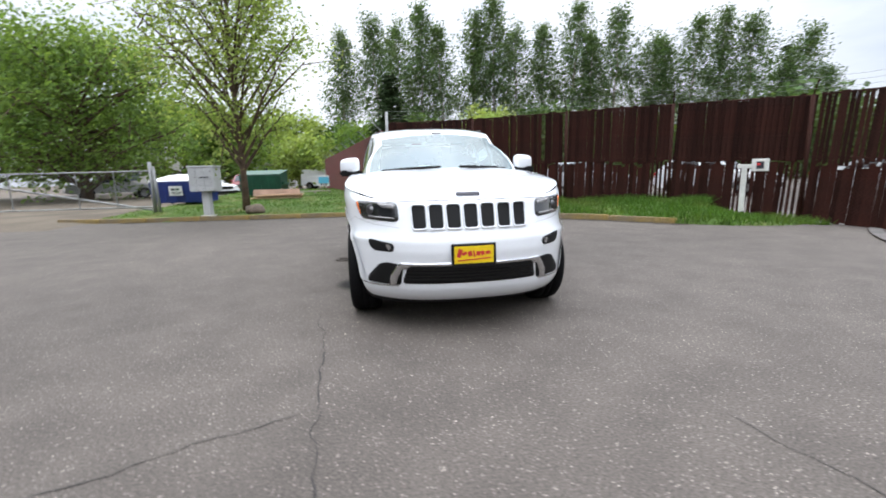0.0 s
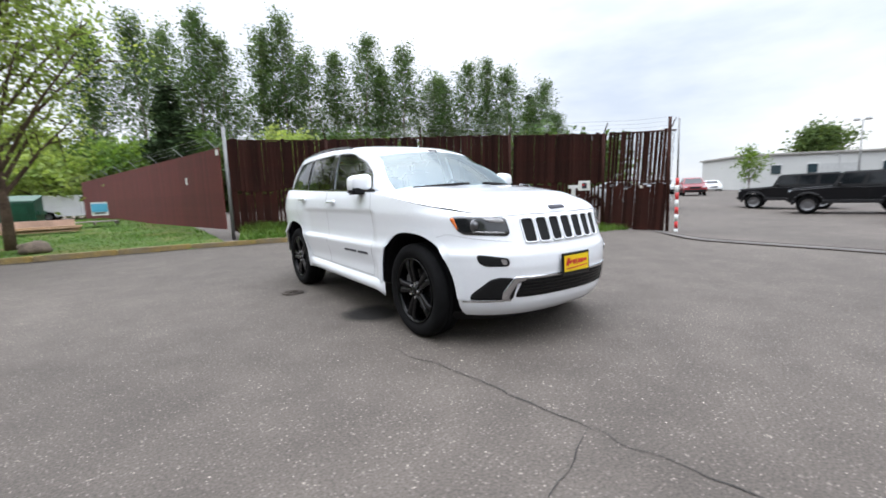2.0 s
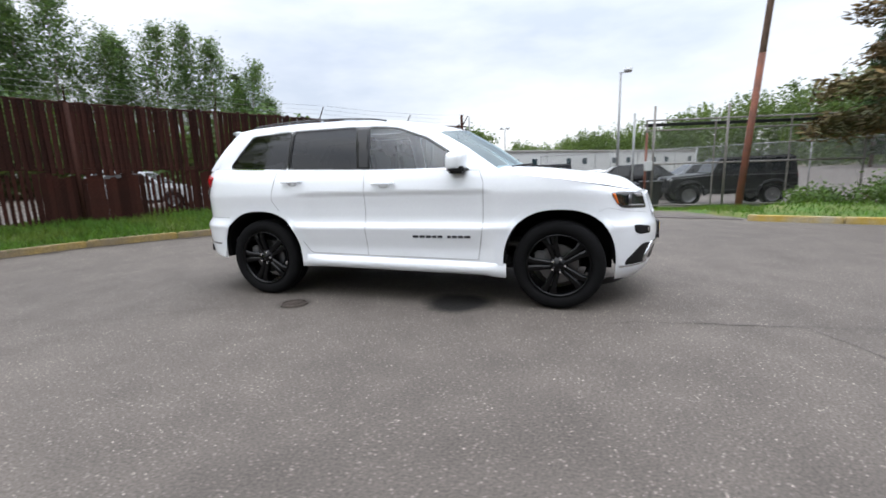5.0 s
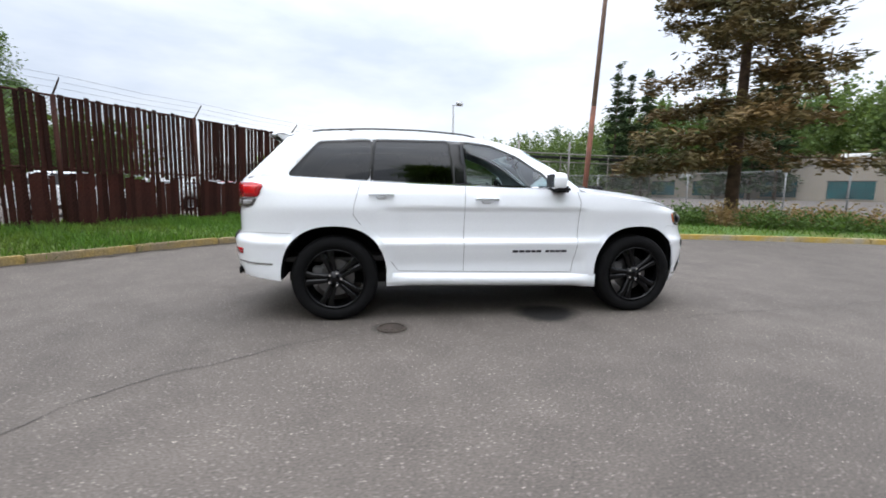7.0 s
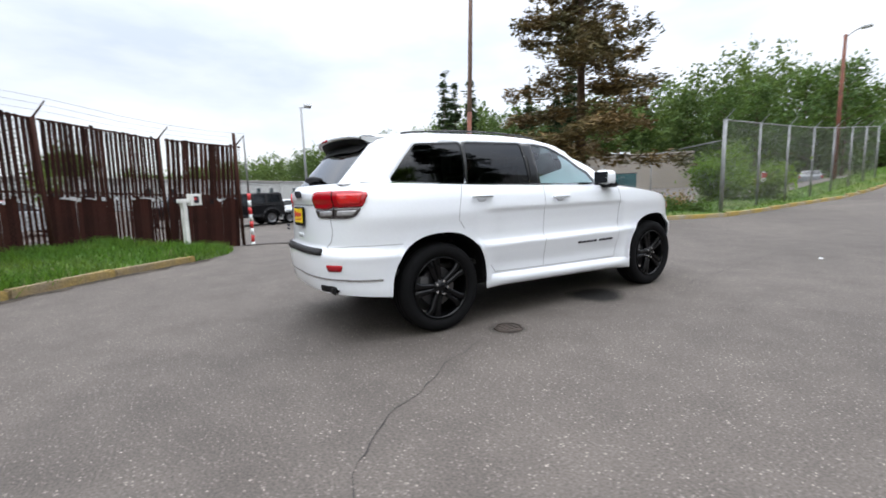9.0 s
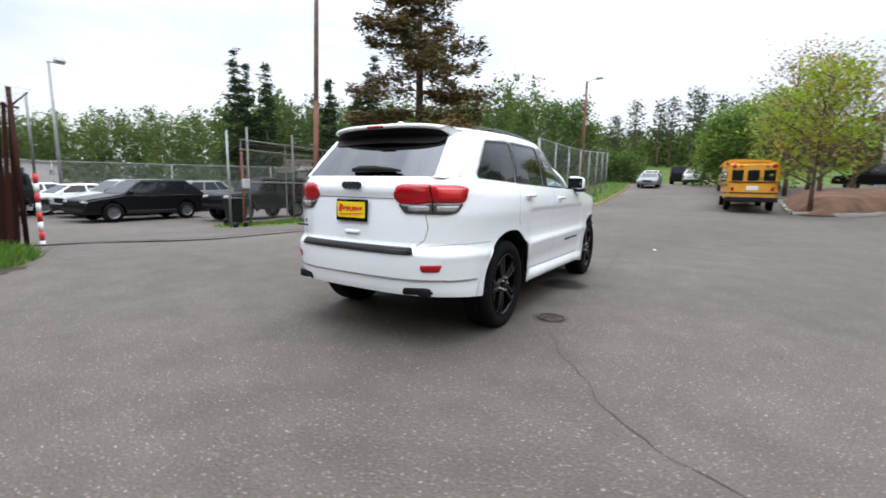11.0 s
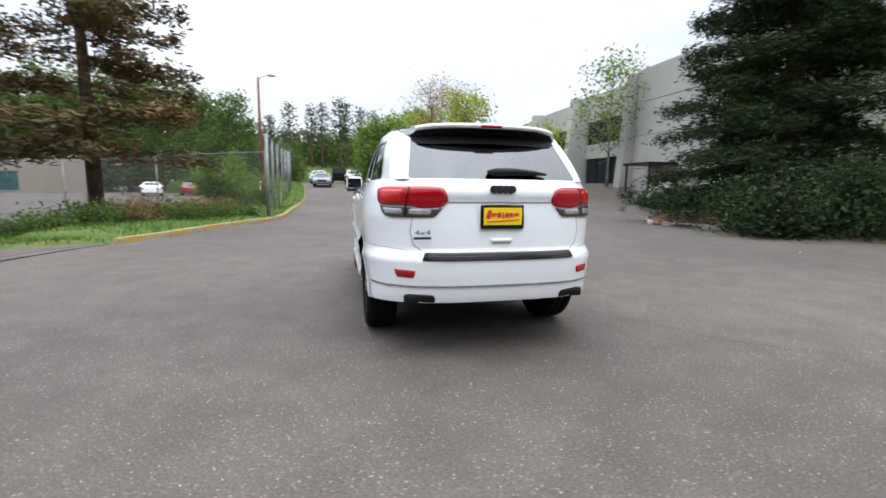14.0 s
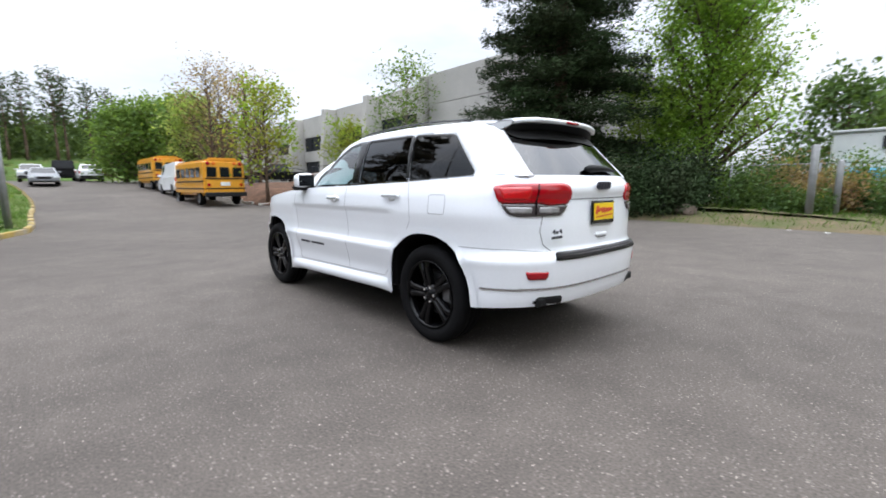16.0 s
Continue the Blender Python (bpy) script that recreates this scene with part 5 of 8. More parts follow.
def parked_car(kind, colour, x, y, yaw, label, rim=None, group="cars parked in the lot", up=0.0):
    """Lower body with cut wheel arches, painted cabin with inset glass, lamps, bumpers, wheels."""
    y0, y1, sill, nose, (yc, zc), (yt, zt), cabin, width, wheels, r = SHAPES[kind]
    car = thing("parked_car", label, "car", Matrix.Translation((x, y, ground_z(x, y) + up)) @ Matrix.Rotation(radians(yaw), 4, "Z"), group)
    paint = PAINT[colour]
    trim = BLACKPLASTIC
    line = [(y0 + 0.06, sill + 0.02), (y0, sill + 0.22), (y0 + 0.02, nose - 0.1), (y0 + 0.12, nose), (yc, zc), (yt, zt), (y1 - 0.02, zt - 0.16), (y1, sill + 0.3), (y1 - 0.08, sill + 0.06)]
    for wy in sorted(wheels, reverse=True):
        a = r + 0.07
        line.append((wy + a, sill))
        line += [(wy + a * math.cos(math.pi * k / 8), max(sill, r + a * math.sin(math.pi * k / 8))) for k in range(1, 8)]
        line.append((wy - a, sill))
    bm = prism(line, width, "x", -width / 2)
    rim_edges = [e for e in bm.edges if abs(e.verts[0].co.x - e.verts[1].co.x) < 0.01 and min(v.co.z for v in e.verts) > nose - 0.12]
    bmesh.ops.bevel(bm, geom=rim_edges, offset=0.07, segments=3, affect="EDGES")
    part("body", bm, paint, car)
    part("underbody", bm_box((width - 0.5, y1 - y0 - 0.5, 0.3), (0, (y0 + y1) / 2, sill + 0.15), 0.03), trim, car)
    foot, top = width / 2 - 0.05, width / 2 - (0.13 if kind in ("box4x4", "van") else 0.23)
    cs = [(foot, *cabin[0]), (top, *cabin[1]), (top, *cabin[2]), (foot, *cabin[3])]
    bm = bmesh.new()
    rings = [[bm.verts.new((s * cx, cy, cz)) for cx, cy, cz in cs] for s in (-1, 1)]
    for f in (rings[0], rings[1][::-1]):
        bm.faces.new(f)
    for i in range(3):
        bm.faces.new((rings[0][i + 1], rings[0][i], rings[1][i], rings[1][i + 1]))
    bmesh.ops.recalc_face_normals(bm, faces=bm.faces[:])
    bmesh.ops.bevel(bm, geom=[e for e in bm.edges if min(v.co.z for v in e.verts) > cabin[1][1] - 0.1], offset=0.06, segments=3, affect="EDGES")
    part("cabin", bm, paint if kind != "box4x4" else trim, car, "" if kind != "box4x4" else "black soft top")

    def pane(quad, u0, u1, v0, v1, out):
        def at(u, v):
            a = quad[0].lerp(quad[3], u)
            b = quad[1].lerp(quad[2], u)
            return a.lerp(b, v)
        n = (quad[3] - quad[0]).cross(quad[1] - quad[0]).normalized()
        if n.dot(out) < 0:
            n.negate()
        g = bmesh.new()
        lo = [g.verts.new(at(u, v) - n * 0.02) for u, v in ((u0, v0), (u1, v0), (u1, v1), (u0, v1))]
        hi = [g.verts.new(at(u, v) + n * 0.006) for u, v in ((u0, v0), (u1, v0), (u1, v1), (u0, v1))]
        g.faces.new(hi)
        for i in range(4):
            g.faces.new((lo[i], lo[(i + 1) % 4], hi[(i + 1) % 4], hi[i]))
        bmesh.ops.recalc_face_normals(g, faces=g.faces[:])
        return g

    P = lambda s, i: Vector((s * cs[i][0], cs[i][1], cs[i][2]))
    for s in (-1, 1):
        side = [P(s, 0), P(s, 1), P(s, 2), P(s, 3)]
        spans = {"box4x4": ((0.05, 0.32), (0.37, 0.62), (0.68, 0.94)), "pickup": ((0.05, 0.48), (0.53, 0.93)), "van": ((0.04, 0.2),), "sedan": ((0.06, 0.46), (0.50, 0.86))}.get(kind, ((0.06, 0.38), (0.42, 0.70), (0.73, 0.92)))
        for u0, u1 in spans:
            part("side_window", pane(side, u0, u1, 0.14, 0.86, Vector((s, 0, 0))), BLACKGLASS, car)
        part("headlight", bm_box((0.34, 0.16, 0.13), (s * (width / 2 - 0.22), y0 + 0.08, nose - 0.1), 0.04, seg=2), CLEARLENS, car)
        part("taillight", bm_box((0.16, 0.1, 0.26), (s * (width / 2 - 0.09), y1 - 0.05, zt - 0.22), 0.03), REDLENS, car)
        part("mirror", bm_box((0.2, 0.1, 0.14), (s * (width / 2 + 0.05), cabin[0][0] + 0.25, cabin[0][1] + 0.1), 0.03), paint if kind != "box4x4" else trim, car)
        part("door_seam", bm_box((0.008, 0.012, zc - sill - 0.16), (s * width / 2, yc + 1.15, (zc + sill) / 2 + 0.06)), trim, car)
        part("door_handle", bm_box((0.03, 0.18, 0.03), (s * (width / 2 + 0.01), yc + 0.98, zc - 0.12), 0.008), paint, car)
        if kind in ("box4x4", "suv"):
            part("sill_cladding", bm_box((0.04, wheels[1] - wheels[0] - 2 * r - 0.16, 0.14), (s * (width / 2 + 0.005), sum(wheels) / 2, sill + 0.06), 0.012), trim, car)
        for wy in wheels:
            wheel_parts(car, s * (width / 2 - 0.11), wy, r, rim or STEEL)
            if kind == "box4x4":
                pts = [(s * (width / 2 + 0.05), wy + (r + 0.12) * math.cos(math.pi * k / 10), r + (r + 0.1) * math.sin(math.pi * k / 10)) for k in range(11)]
                part("fender_flare", tube(pts, 0.06, 6), trim, car)
    part("windscreen", pane([P(-1, 0), P(-1, 1), P(1, 1), P(1, 0)], 0.06, 0.94, 0.08, 0.88, Vector((0, -1, 0.5))), BLACKGLASS, car)
    part("rear_window", pane([P(-1, 3), P(-1, 2), P(1, 2), P(1, 3)], 0.08, 0.92, 0.2, 0.85, Vector((0, 1, 0.5))), BLACKGLASS, car)
    part("grille", bm_box((width * 0.46, 0.06, 0.2), (0, y0 + 0.01, nose - 0.14), 0.02), trim, car)
    part("bumper", bm_box((width - 0.06, 0.18, 0.2), (0, y0 + 0.02, sill + 0.14), 0.06, seg=2), trim if kind in ("box4x4", "suv") else paint, car)
    part("rear_bumper", bm_box((width - 0.06, 0.18, 0.2), (0, y1 - 0.02, sill + 0.16), 0.06, seg=2), trim if kind in ("box4x4", "suv") else paint, car)
    if kind == "box4x4":
        part("spare_wheel", lathe([(0.02, 0.1), (0.24, 0.1), (0.37, 0.08), (0.39, 0.0), (0.37, -0.1)], 20, "y"), RUBBER, car, "spare wheel on the tail", True, at=Matrix.Translation((0.1, y1 + 0.12, 0.98)))
    return car


for kind, colour, x, y, yaw, label in (
    ("box4x4", "black", 22.4, 0.3, 193, "black boxy four-wheel drive parked on the lot"),
    ("box4x4", "black", 25.6, 3.4, 193, "black boxy four-wheel drive with dark soft top"),
    ("suv", "black", 17.7, -3.95, 182, "glossy black crossover parked on the lot"),
    ("sedan", "white", 23.2, -3.6, 181, "white saloon parked on the lot"),
    ("suv", "silver", 20.4, -4.4, 181, "silver crossover parked on the lot"),
    ("sedan", "white", 26.4, -3.0, 181, "white saloon in the back row"),
    ("suv", "grey", 21.5, -8.0, 186, "grey crossover behind the gate"),
    ("box4x4", "black", 14.6, -7.4, 184, "black boxy four-wheel drive behind the wire gate"),
    ("suv", "silver", 45.5, 20.3, -60, "silver sport utility parked far on the lot"),
    ("suv", "red", 39.7, 14.7, -60, "dark red sport utility parked on the lot"),
    ("sedan", "white", 57.0, 20.2, -60, "white saloon behind the red one"),
    ("suv", "grey", 52.0, 25.0, -60, "grey sport utility far on the lot"),
    ("suv", "white", 14.0, 12.0, 30, "white vehicle seen through the slat fence"),
    ("sedan", "silver", 19.0, 9.0, 30, "silver saloon seen through the slat fence"),
    ("suv", "silver", 10.0, 16.0, 30, "silver vehicle seen through the slat fence"),
    ("sedan", "red", 34.0, -0.5, 60, "dark red saloon in the back row")):
    parked_car(kind, colour, x, y, yaw, label)
for kind, colour, x, y, yaw, label in (
    ("pickup", "silver", -20.5, 31.0, 128, "old silver pickup with cap behind the wire gate"),
    ("suv", "white", -12.0, 25.0, 60, "white vehicle behind the blue dumpster"),
    ("suv", "silver", -9.6, 32.0, 10, "silver vehicle parked beyond the tree"),
    ("suv", "red", -11.5, 33.0, 10, "red vehicle parked beyond the tree"),
    ("van", "white", -6.2, 44.0, 80, "white box truck at the end of the yard")):
    parked_car(kind, colour, x, y, yaw, label, group="cars beyond the lawn")
for kind, colour, x, y, yaw, label in (
    ("van", "white", -4.1, -29.6, 0, "white box van parked between the school buses"),
    ("sedan", "grey", 2.7, -42, 180, "grey saloon coming down the road"),
    ("suv", "silver", 3.4, -50, 180, "silver vehicle at the roadside"),
    ("van", "black", 1.0, -58, 0, "dark truck far down the road"),
    ("sedan", "white", -1.3, -57, 0, "white saloon parked far down the road"),
    ("suv", "white", -0.7, -51, 0, "white vehicle parked far down the road"),
    ("sedan", "red", 17.0, -48, 20, "red saloon beyond the road fence"),
    ("sedan", "white", 20.0, -46, 20, "white saloon beyond the road fence"),
    ("sedan", "grey", 14.0, -50, 20, "grey saloon beyond the road fence")):
    parked_car(kind, colour, x, y, yaw, label, group="cars along the road")


parked_car("pickup", "black", -12.2, -33.9, 77, "black pickup parked above the mulch bank", group="cars along the road")


def school_bus(x, y, yaw, label):
    bus = thing("school_bus", label, "bus", Matrix.Translation((x, y, ground_z(x, y))) @ Matrix.Rotation(radians(yaw), 4, "Z") @ Matrix.Scale(0.92, 4), "school buses")
    part("body", bm_box((2.2, 5.6, 1.95), (0, -0.1, 1.55), 0.14, seg=3), BUSYELLOW, bus)
    part("bonnet", bm_box((1.9, 1.2, 0.9), (0, -3.3, 1.0), 0.12, seg=2), BUSYELLOW, bus)
    for k, xx in enumerate((-0.68, 0.0, 0.68)):
        part("rear_window", bm_box((0.5, 0.06, 0.55), (xx, 2.71, 1.85), 0.02), BLACKGLASS, bus)
    for s in (-1, 1):
        for k in range(5):
            part("side_window", bm_box((0.06, 0.75, 0.55), (s * 1.1, -2.2 + 0.98 * k, 1.85), 0.02), BLACKGLASS, bus)
        for z in (0.95, 1.35):
            part("rub_rail", bm_box((0.05, 5.4, 0.07), (s * 1.11, -0.1, z), 0.01), BLACKPLASTIC, bus)
        for z in (2.32,):
            part("warning_lamp", lathe([(0.01, 2.76), (0.1, 2.74), (0.11, 2.70)], 12, "y"), REDLENS, bus, at=Matrix.Translation((s * 0.85, 0, z)))
            part("warning_lamp", lathe([(0.01, 2.76), (0.08, 2.74), (0.09, 2.70)], 12, "y"), AMBER, bus, at=Matrix.Translation((s * 0.55, 0, z)))
        part("taillight", bm_box((0.16, 0.06, 0.16), (s * 0.85, 2.72, 1.15), 0.02), REDLENS, bus)
        for wy in (-2.9, 1.5):
            wheel_parts(bus, s * 0.95, wy, 0.42, STEEL, 0.26)
    part("bumper", bm_box((2.2, 0.16, 0.24), (0, 2.78, 0.62), 0.03), BLACKPLASTIC, bus)
    part("number_plate_bar", bm_box((0.5, 0.04, 0.22), (0, 2.72, 1.2), 0.01), SIGNWHITE, bus)
    part("roof_cap", bm_box((1.5, 0.5, 0.18), (0, 2.35, 2.55), 0.06, seg=2), BUSYELLOW, bus)
    for z in (1.5, 0.95):
        part("rub_rail", bm_box((2.1, 0.05, 0.06), (0, 2.71, z), 0.01), BLACKPLASTIC, bus)


school_bus(-4.0, -22.9, 2, "yellow school bus parked with its back to the court")
school_bus(-4.0, -35.8, 2, "yellow school bus parked further along the road")


# ---- things round the court ----
def cluster_mailbox():
    base = thing("cluster_mailbox", "pale grey metal cluster mailbox on a pedestal", "mailbox", Matrix.Translation((-5.88, 8.95, 0.1)) @ Matrix.Rotation(radians(-12), 4, "Z"))
    part("cabinet", bm_box((0.78, 0.45, 0.72), (0, 0, 1.12), 0.02, seg=2), GREYPAINT, base)
    part("hood", bm_box((0.82, 0.5, 0.05), (0, 0, 1.5), 0.015), GREYPAINT, base)
    part("pedestal", bm_box((0.22, 0.22, 0.8), (0, 0, 0.38), 0.02), GREYPAINT, base)
    part("foot_plate", bm_box((0.34, 0.34, 0.04), (0, 0, 0.02), 0.01), CONCRETE, base)
    for r in range(4):
        for c in range(3):
            d = part("mail_door", bm_box((0.23, 0.02, 0.15), (-0.25 + 0.25 * c, -0.232, 0.85 + 0.17 * r), 0.006), GREYPAINT, base)
            part("lock", lathe([(0.003, -0.248), (0.012, -0.247), (0.012, -0.24)], 8, "y"), STEEL, None, at=Matrix.Translation((-0.17 + 0.25 * c, 0, 0.85 + 0.17 * r))).parent = d
    part("mail_slot", bm_box((0.3, 0.02, 0.03), (0.12, -0.236, 1.18)), BLACKPLASTIC, base)


cluster_mailbox()


def dumpster(x, y, yaw, w, d, h, mat, label, sign=False, lid=None):
    base = thing("dumpster", label, "dumpster", Matrix.Translation((x, y, lawn_z(x, y) - 0.03)) @ Matrix.Rotation(radians(yaw), 4, "Z"))
    bm = prism([(-d / 2, 0.1), (d / 2, 0.1), (d / 2, h), (-d / 2 - 0.12, h * 0.82)], w, "x", -w / 2)
    bmesh.ops.bevel(bm, geom=bm.edges[:], offset=0.015, segments=1, affect="EDGES")
    part("bin", bm, mat, base)
    for k in range(5):
        part("rib", bm_box((0.05, 0.05, h * 0.72), (-w / 2 + w * (k + 0.5) / 5, -d / 2 - 0.05, h * 0.46), 0.01, turn=Matrix.Rotation(0.1, 4, "X")), mat, base)
    part("lid", bm_box((w + 0.06, d + 0.2, 0.06), (0, -0.03, h * 0.93), 0.02, turn=Matrix.Rotation(0.15, 4, "X")), lid or SIGNWHITE, base)
    for s in (-1, 1):
        part("fork_pocket", bm_box((0.1, d * 0.8, 0.16), (s * (w / 2 + 0.05), 0, h * 0.5), 0.01), mat, base)
        for yy in (-d / 3, d / 3):
            part("caster", lathe([(0.01, -0.03), (0.07, -0.03), (0.07, 0.03), (0.01, 0.03)], 10, "x"), BLACKPLASTIC, base, at=Matrix.Translation((s * w * 0.42, yy, 0.06)))
    if sign:
        part("notice", bm_box((0.55, 0.01, 0.4), (0.05, -d / 2 - 0.16, h * 0.5), turn=Matrix.Rotation(0.1, 4, "X")), SIGNWHITE, base)
        for k, (dx, zz, ww, m) in enumerate(((-0.08, 0.06, 0.14, INK), (0.1, 0.06, 0.16, DUMPGREEN), (0.05, -0.06, 0.4, INK), (0.05, -0.12, 0.34, INK))):
            part("sign_bar", bm_box((ww, 0.01, 0.09 if k < 2 else 0.025), (dx + 0.02, -d / 2 - 0.168 - 0.0, h * 0.5 + zz), turn=Matrix.Rotation(0.1, 4, "X")), m, base)


dumpster(-9.0, 15.2, -6, 2.1, 1.4, 1.2, DUMPBLUE, "blue steel dumpster with a white notice on the lawn edge", True)
dumpster(-6.5, 18.6, -4, 2.0, 1.3, 1.3, DUMPGREEN, "dark green steel dumpster on the lawn", False, DUMPGREEN)


def swing_gate():
    base = thing("pipe_gate", "galvanised pipe gate with chain-link across the dirt drive", "gate")
    p = Vector((-8.2, 10.7, 0))
    part("post", tube([p, p + Vector((0, 0, 1.85))], 0.06, 10), GALV, base, smooth=True)
    part("post", tube([p + Vector((0.22, -0.15, 0)), p + Vector((0.12, -0.05, 1.7))], 0.045, 10), GALV, base, smooth=True)
    turn = Matrix.Translation(p) @ Matrix.Rotation(radians(176), 4, "Z")
    for z in (0.35, 1.55):
        part("rail", tube([(0, 0, z), (7, 0, z)], 0.025, 8), GALV, base, at=turn)
    part("brace", tube([(0.1, -0.03, 0.25), (5.0, -0.03, 1.15)], 0.035, 8), GALV, base, at=turn)
    for x in (1.2, 2.4, 4.5, 6.9):
        part("stile", tube([(x, 0, 0.35), (x, 0, 1.55)], 0.02, 8), GALV, base, at=turn)
    part("chain_link", chain_link(0.0, 0.35, 1.55, 7.0, 0.1, 0.004), GALV, base, at=turn)


swing_gate()


def yard_sign(x, y, yaw, label, main, w=0.55, h=0.42, z=0.7):
    base = thing("yard_sign", label, "sign", Matrix.Translation((x, y, 0.15)) @ Matrix.Rotation(radians(yaw), 4, "Z"))
    part("board", bm_box((w, 0.012, h), (0, 0, z), 0.002), SIGNWHITE, base)
    part("sign_band", bm_box((w * 0.96, 0.006, h * 0.62), (0, -0.011, z + 0.05), 0), main, base)
    for k in range(2):
        part("sign_bar", bm_box((w * 0.6, 0.005, 0.03), (0, -0.011, z - h * 0.28 - 0.05 * k)), INK, base)
    for s in (-1, 1):
        part("stake", tube([(s * w * 0.3, 0.01, -0.1), (s * w * 0.3, 0.01, z - h / 2)], 0.008, 6), STEEL, base)


yard_sign(-3.75, 20.6, 5, "blue and white yard sign staked in the lawn", SIGNBLUE, 0.6, 0.6, 0.85)


def lumber():
    base = thing("board_stack", "stack of pale boards lying on the lawn", "boards", Matrix.Translation((-5.3, 15.4, 0.3)) @ Matrix.Rotation(radians(-4), 4, "Z"))
    for k in range(4):
        part("board", bm_box((2.2 - 0.1 * k, 0.28, 0.045), (0.08 * k, 0.2 * (k % 2), 0.03 + 0.05 * k), 0.006, turn=Matrix.Rotation(0.03 * k, 4, "Z")), WOOD, base)
    part("facing_board", bm_box((2.1, 0.03, 0.3), (-0.1, 0.5, 0.26), 0.004, turn=Matrix.Rotation(-0.2, 4, "X")), material("pinkish_board", (0.50, 0.33, 0.25), 0.8), base)
    pal = thing("pallet", "weathered grey wooden pallet in the grass", "pallet", Matrix.Translation((-3.85, 17.6, 0.40)) @ Matrix.Rotation(radians(6), 4, "Z"))
    for k in range(6):
        part("plank", bm_box((1.5, 0.11, 0.022), (0, -0.5 + 0.2 * k, 0.13), 0.004), GREYWOOD, pal)
    for k in range(3):
        part("runner", bm_box((0.06, 1.1, 0.1), (-0.7 + 0.7 * k, 0, 0.06), 0.004), GREYWOOD, pal)


lumber()


def boulder(x, y, z, s, seed, label):
    bm = bmesh.new()
    bmesh.ops.create_icosphere(bm, subdivisions=3, radius=s)
    for v in bm.verts:
        v.co *= 1 + 0.3 * noise.noise(v.co * (1.4 / s) + Vector((seed, 0, 0)))
        v.co.z *= 0.62
        v.co.x *= 1.2
    tagged(part("boulder", bm, material("boulder_stone", (0.17, 0.13, 0.10), 0.95, vary=0.25, scale=4, fine=30, bump=0.6), None, smooth=True, at=Matrix.Translation((x, y, z))), label, "rock")


boulder(-4.6, 9.25, 0.24, 0.27, 3, "brown boulder at the lawn edge")
boulder(-13.4, -1.4, 0.3, 0.36, 6, "mossy brown boulder in the rough grass")


def keypad_post():
    base = thing("keypad_post", "white wooden post with a small boxed notice at the drive", "post", Matrix.Translation((7.25, 3.22, 0.2)) @ Matrix.Rotation(radians(-48), 4, "Z"))
    part("post", bm_box((0.1, 0.1, 1.0), (0, 0, 0.5), 0.006), WHITEWOOD, base)
    part("arm", bm_box((0.5, 0.09, 0.09), (0.12, 0, 0.98), 0.006), WHITEWOOD, base)
    b = part("box", bm_box((0.3, 0.12, 0.26), (0.28, -0.03, 1.0), 0.008), WHITEWOOD, base)
    part("notice", bm_box((0.13, 0.008, 0.15), (0.28, -0.095, 1.0)), INK, base)
    part("notice", bm_box((0.06, 0.008, 0.05), (0.25, -0.1, 1.02)), SIGNRED, base)


keypad_post()


def striped_post():
    base = thing("striped_post", "red and white banded marker post at the fence end", "post", Matrix.Translation((9.6, 1.55, -0.26)))
    for k in range(8):
        part("band", tube([(0, 0, 0.2 * k - 0.02), (0, 0, 0.2 * k + 0.18)], 0.045, 10), SIGNRED if k % 2 else SIGNWHITE, base, smooth=True)
    part("mast", tube([(0, 0, 1.58), (0, 0, 3.2)], 0.025, 8), GALV, base, smooth=True)


striped_post()


def valve_cover(x, y, r=0.13):
    base = thing("valve_cover", "small round cast iron cover set in the asphalt", "manhole cover", Matrix.Translation((x, y, 0)))
    part("lid", lathe([(0.001, 0.012), (r * 0.85, 0.012), (r * 0.9, 0.004)], 24), IRON, base, smooth=False)
    part("rim", lathe([(r * 0.92, 0.0), (r * 0.94, 0.014), (r * 1.08, 0.014), (r * 1.12, 0.0)], 24), IRON, base)
    for k in range(3):
        part("lug", bm_box((r * 1.2, 0.014, 0.006), (0, -0.05 + 0.05 * k, 0.014)), IRON, base)


valve_cover(-1.215, 0.97, 0.115)
valve_cover(-7.5, -12.5, 0.34)


def crack(points, width, seed, label):
    rnd = random.Random(seed)
    line = [Vector((*p, 0)) for p in points]
    pts = []
    for a, b in zip(line, line[1:]):
        n = max(2, int((b - a).length / 0.07))
        d = (b - a).normalized()
        s = Vector((-d.y, d.x, 0))
        for k in range(n):
            p = a.lerp(b, k / n)
            pts.append(p + s * (0.045 * noise.noise((p.x * 4 + seed, p.y * 4, 0)) + rnd.uniform(-0.012, 0.012)))
    pts.append(line[-1])
    verts, faces = [], []
    for i, p in enumerate(pts):
        d = (pts[min(i + 1, len(pts) - 1)] - pts[max(i - 1, 0)]).normalized()
        s = Vector((-d.y, d.x, 0)) * width * rnd.uniform(0.3, 1.2) * min(1, 0.25 + 8 * min(i, len(pts) - 1 - i) / len(pts))
        for sgn in (-1, 1):
            verts.append((p.x + sgn * s.x, p.y + sgn * s.y, 0.004))
    faces = [(2 * i, 2 * i + 1, 2 * i + 3, 2 * i + 2) for i in range(len(pts) - 1)]
    tagged(part("asphalt_crack", mesh_of("asphalt_crack", verts, faces, CRACKTAR)), label, "crack", kind="structure")


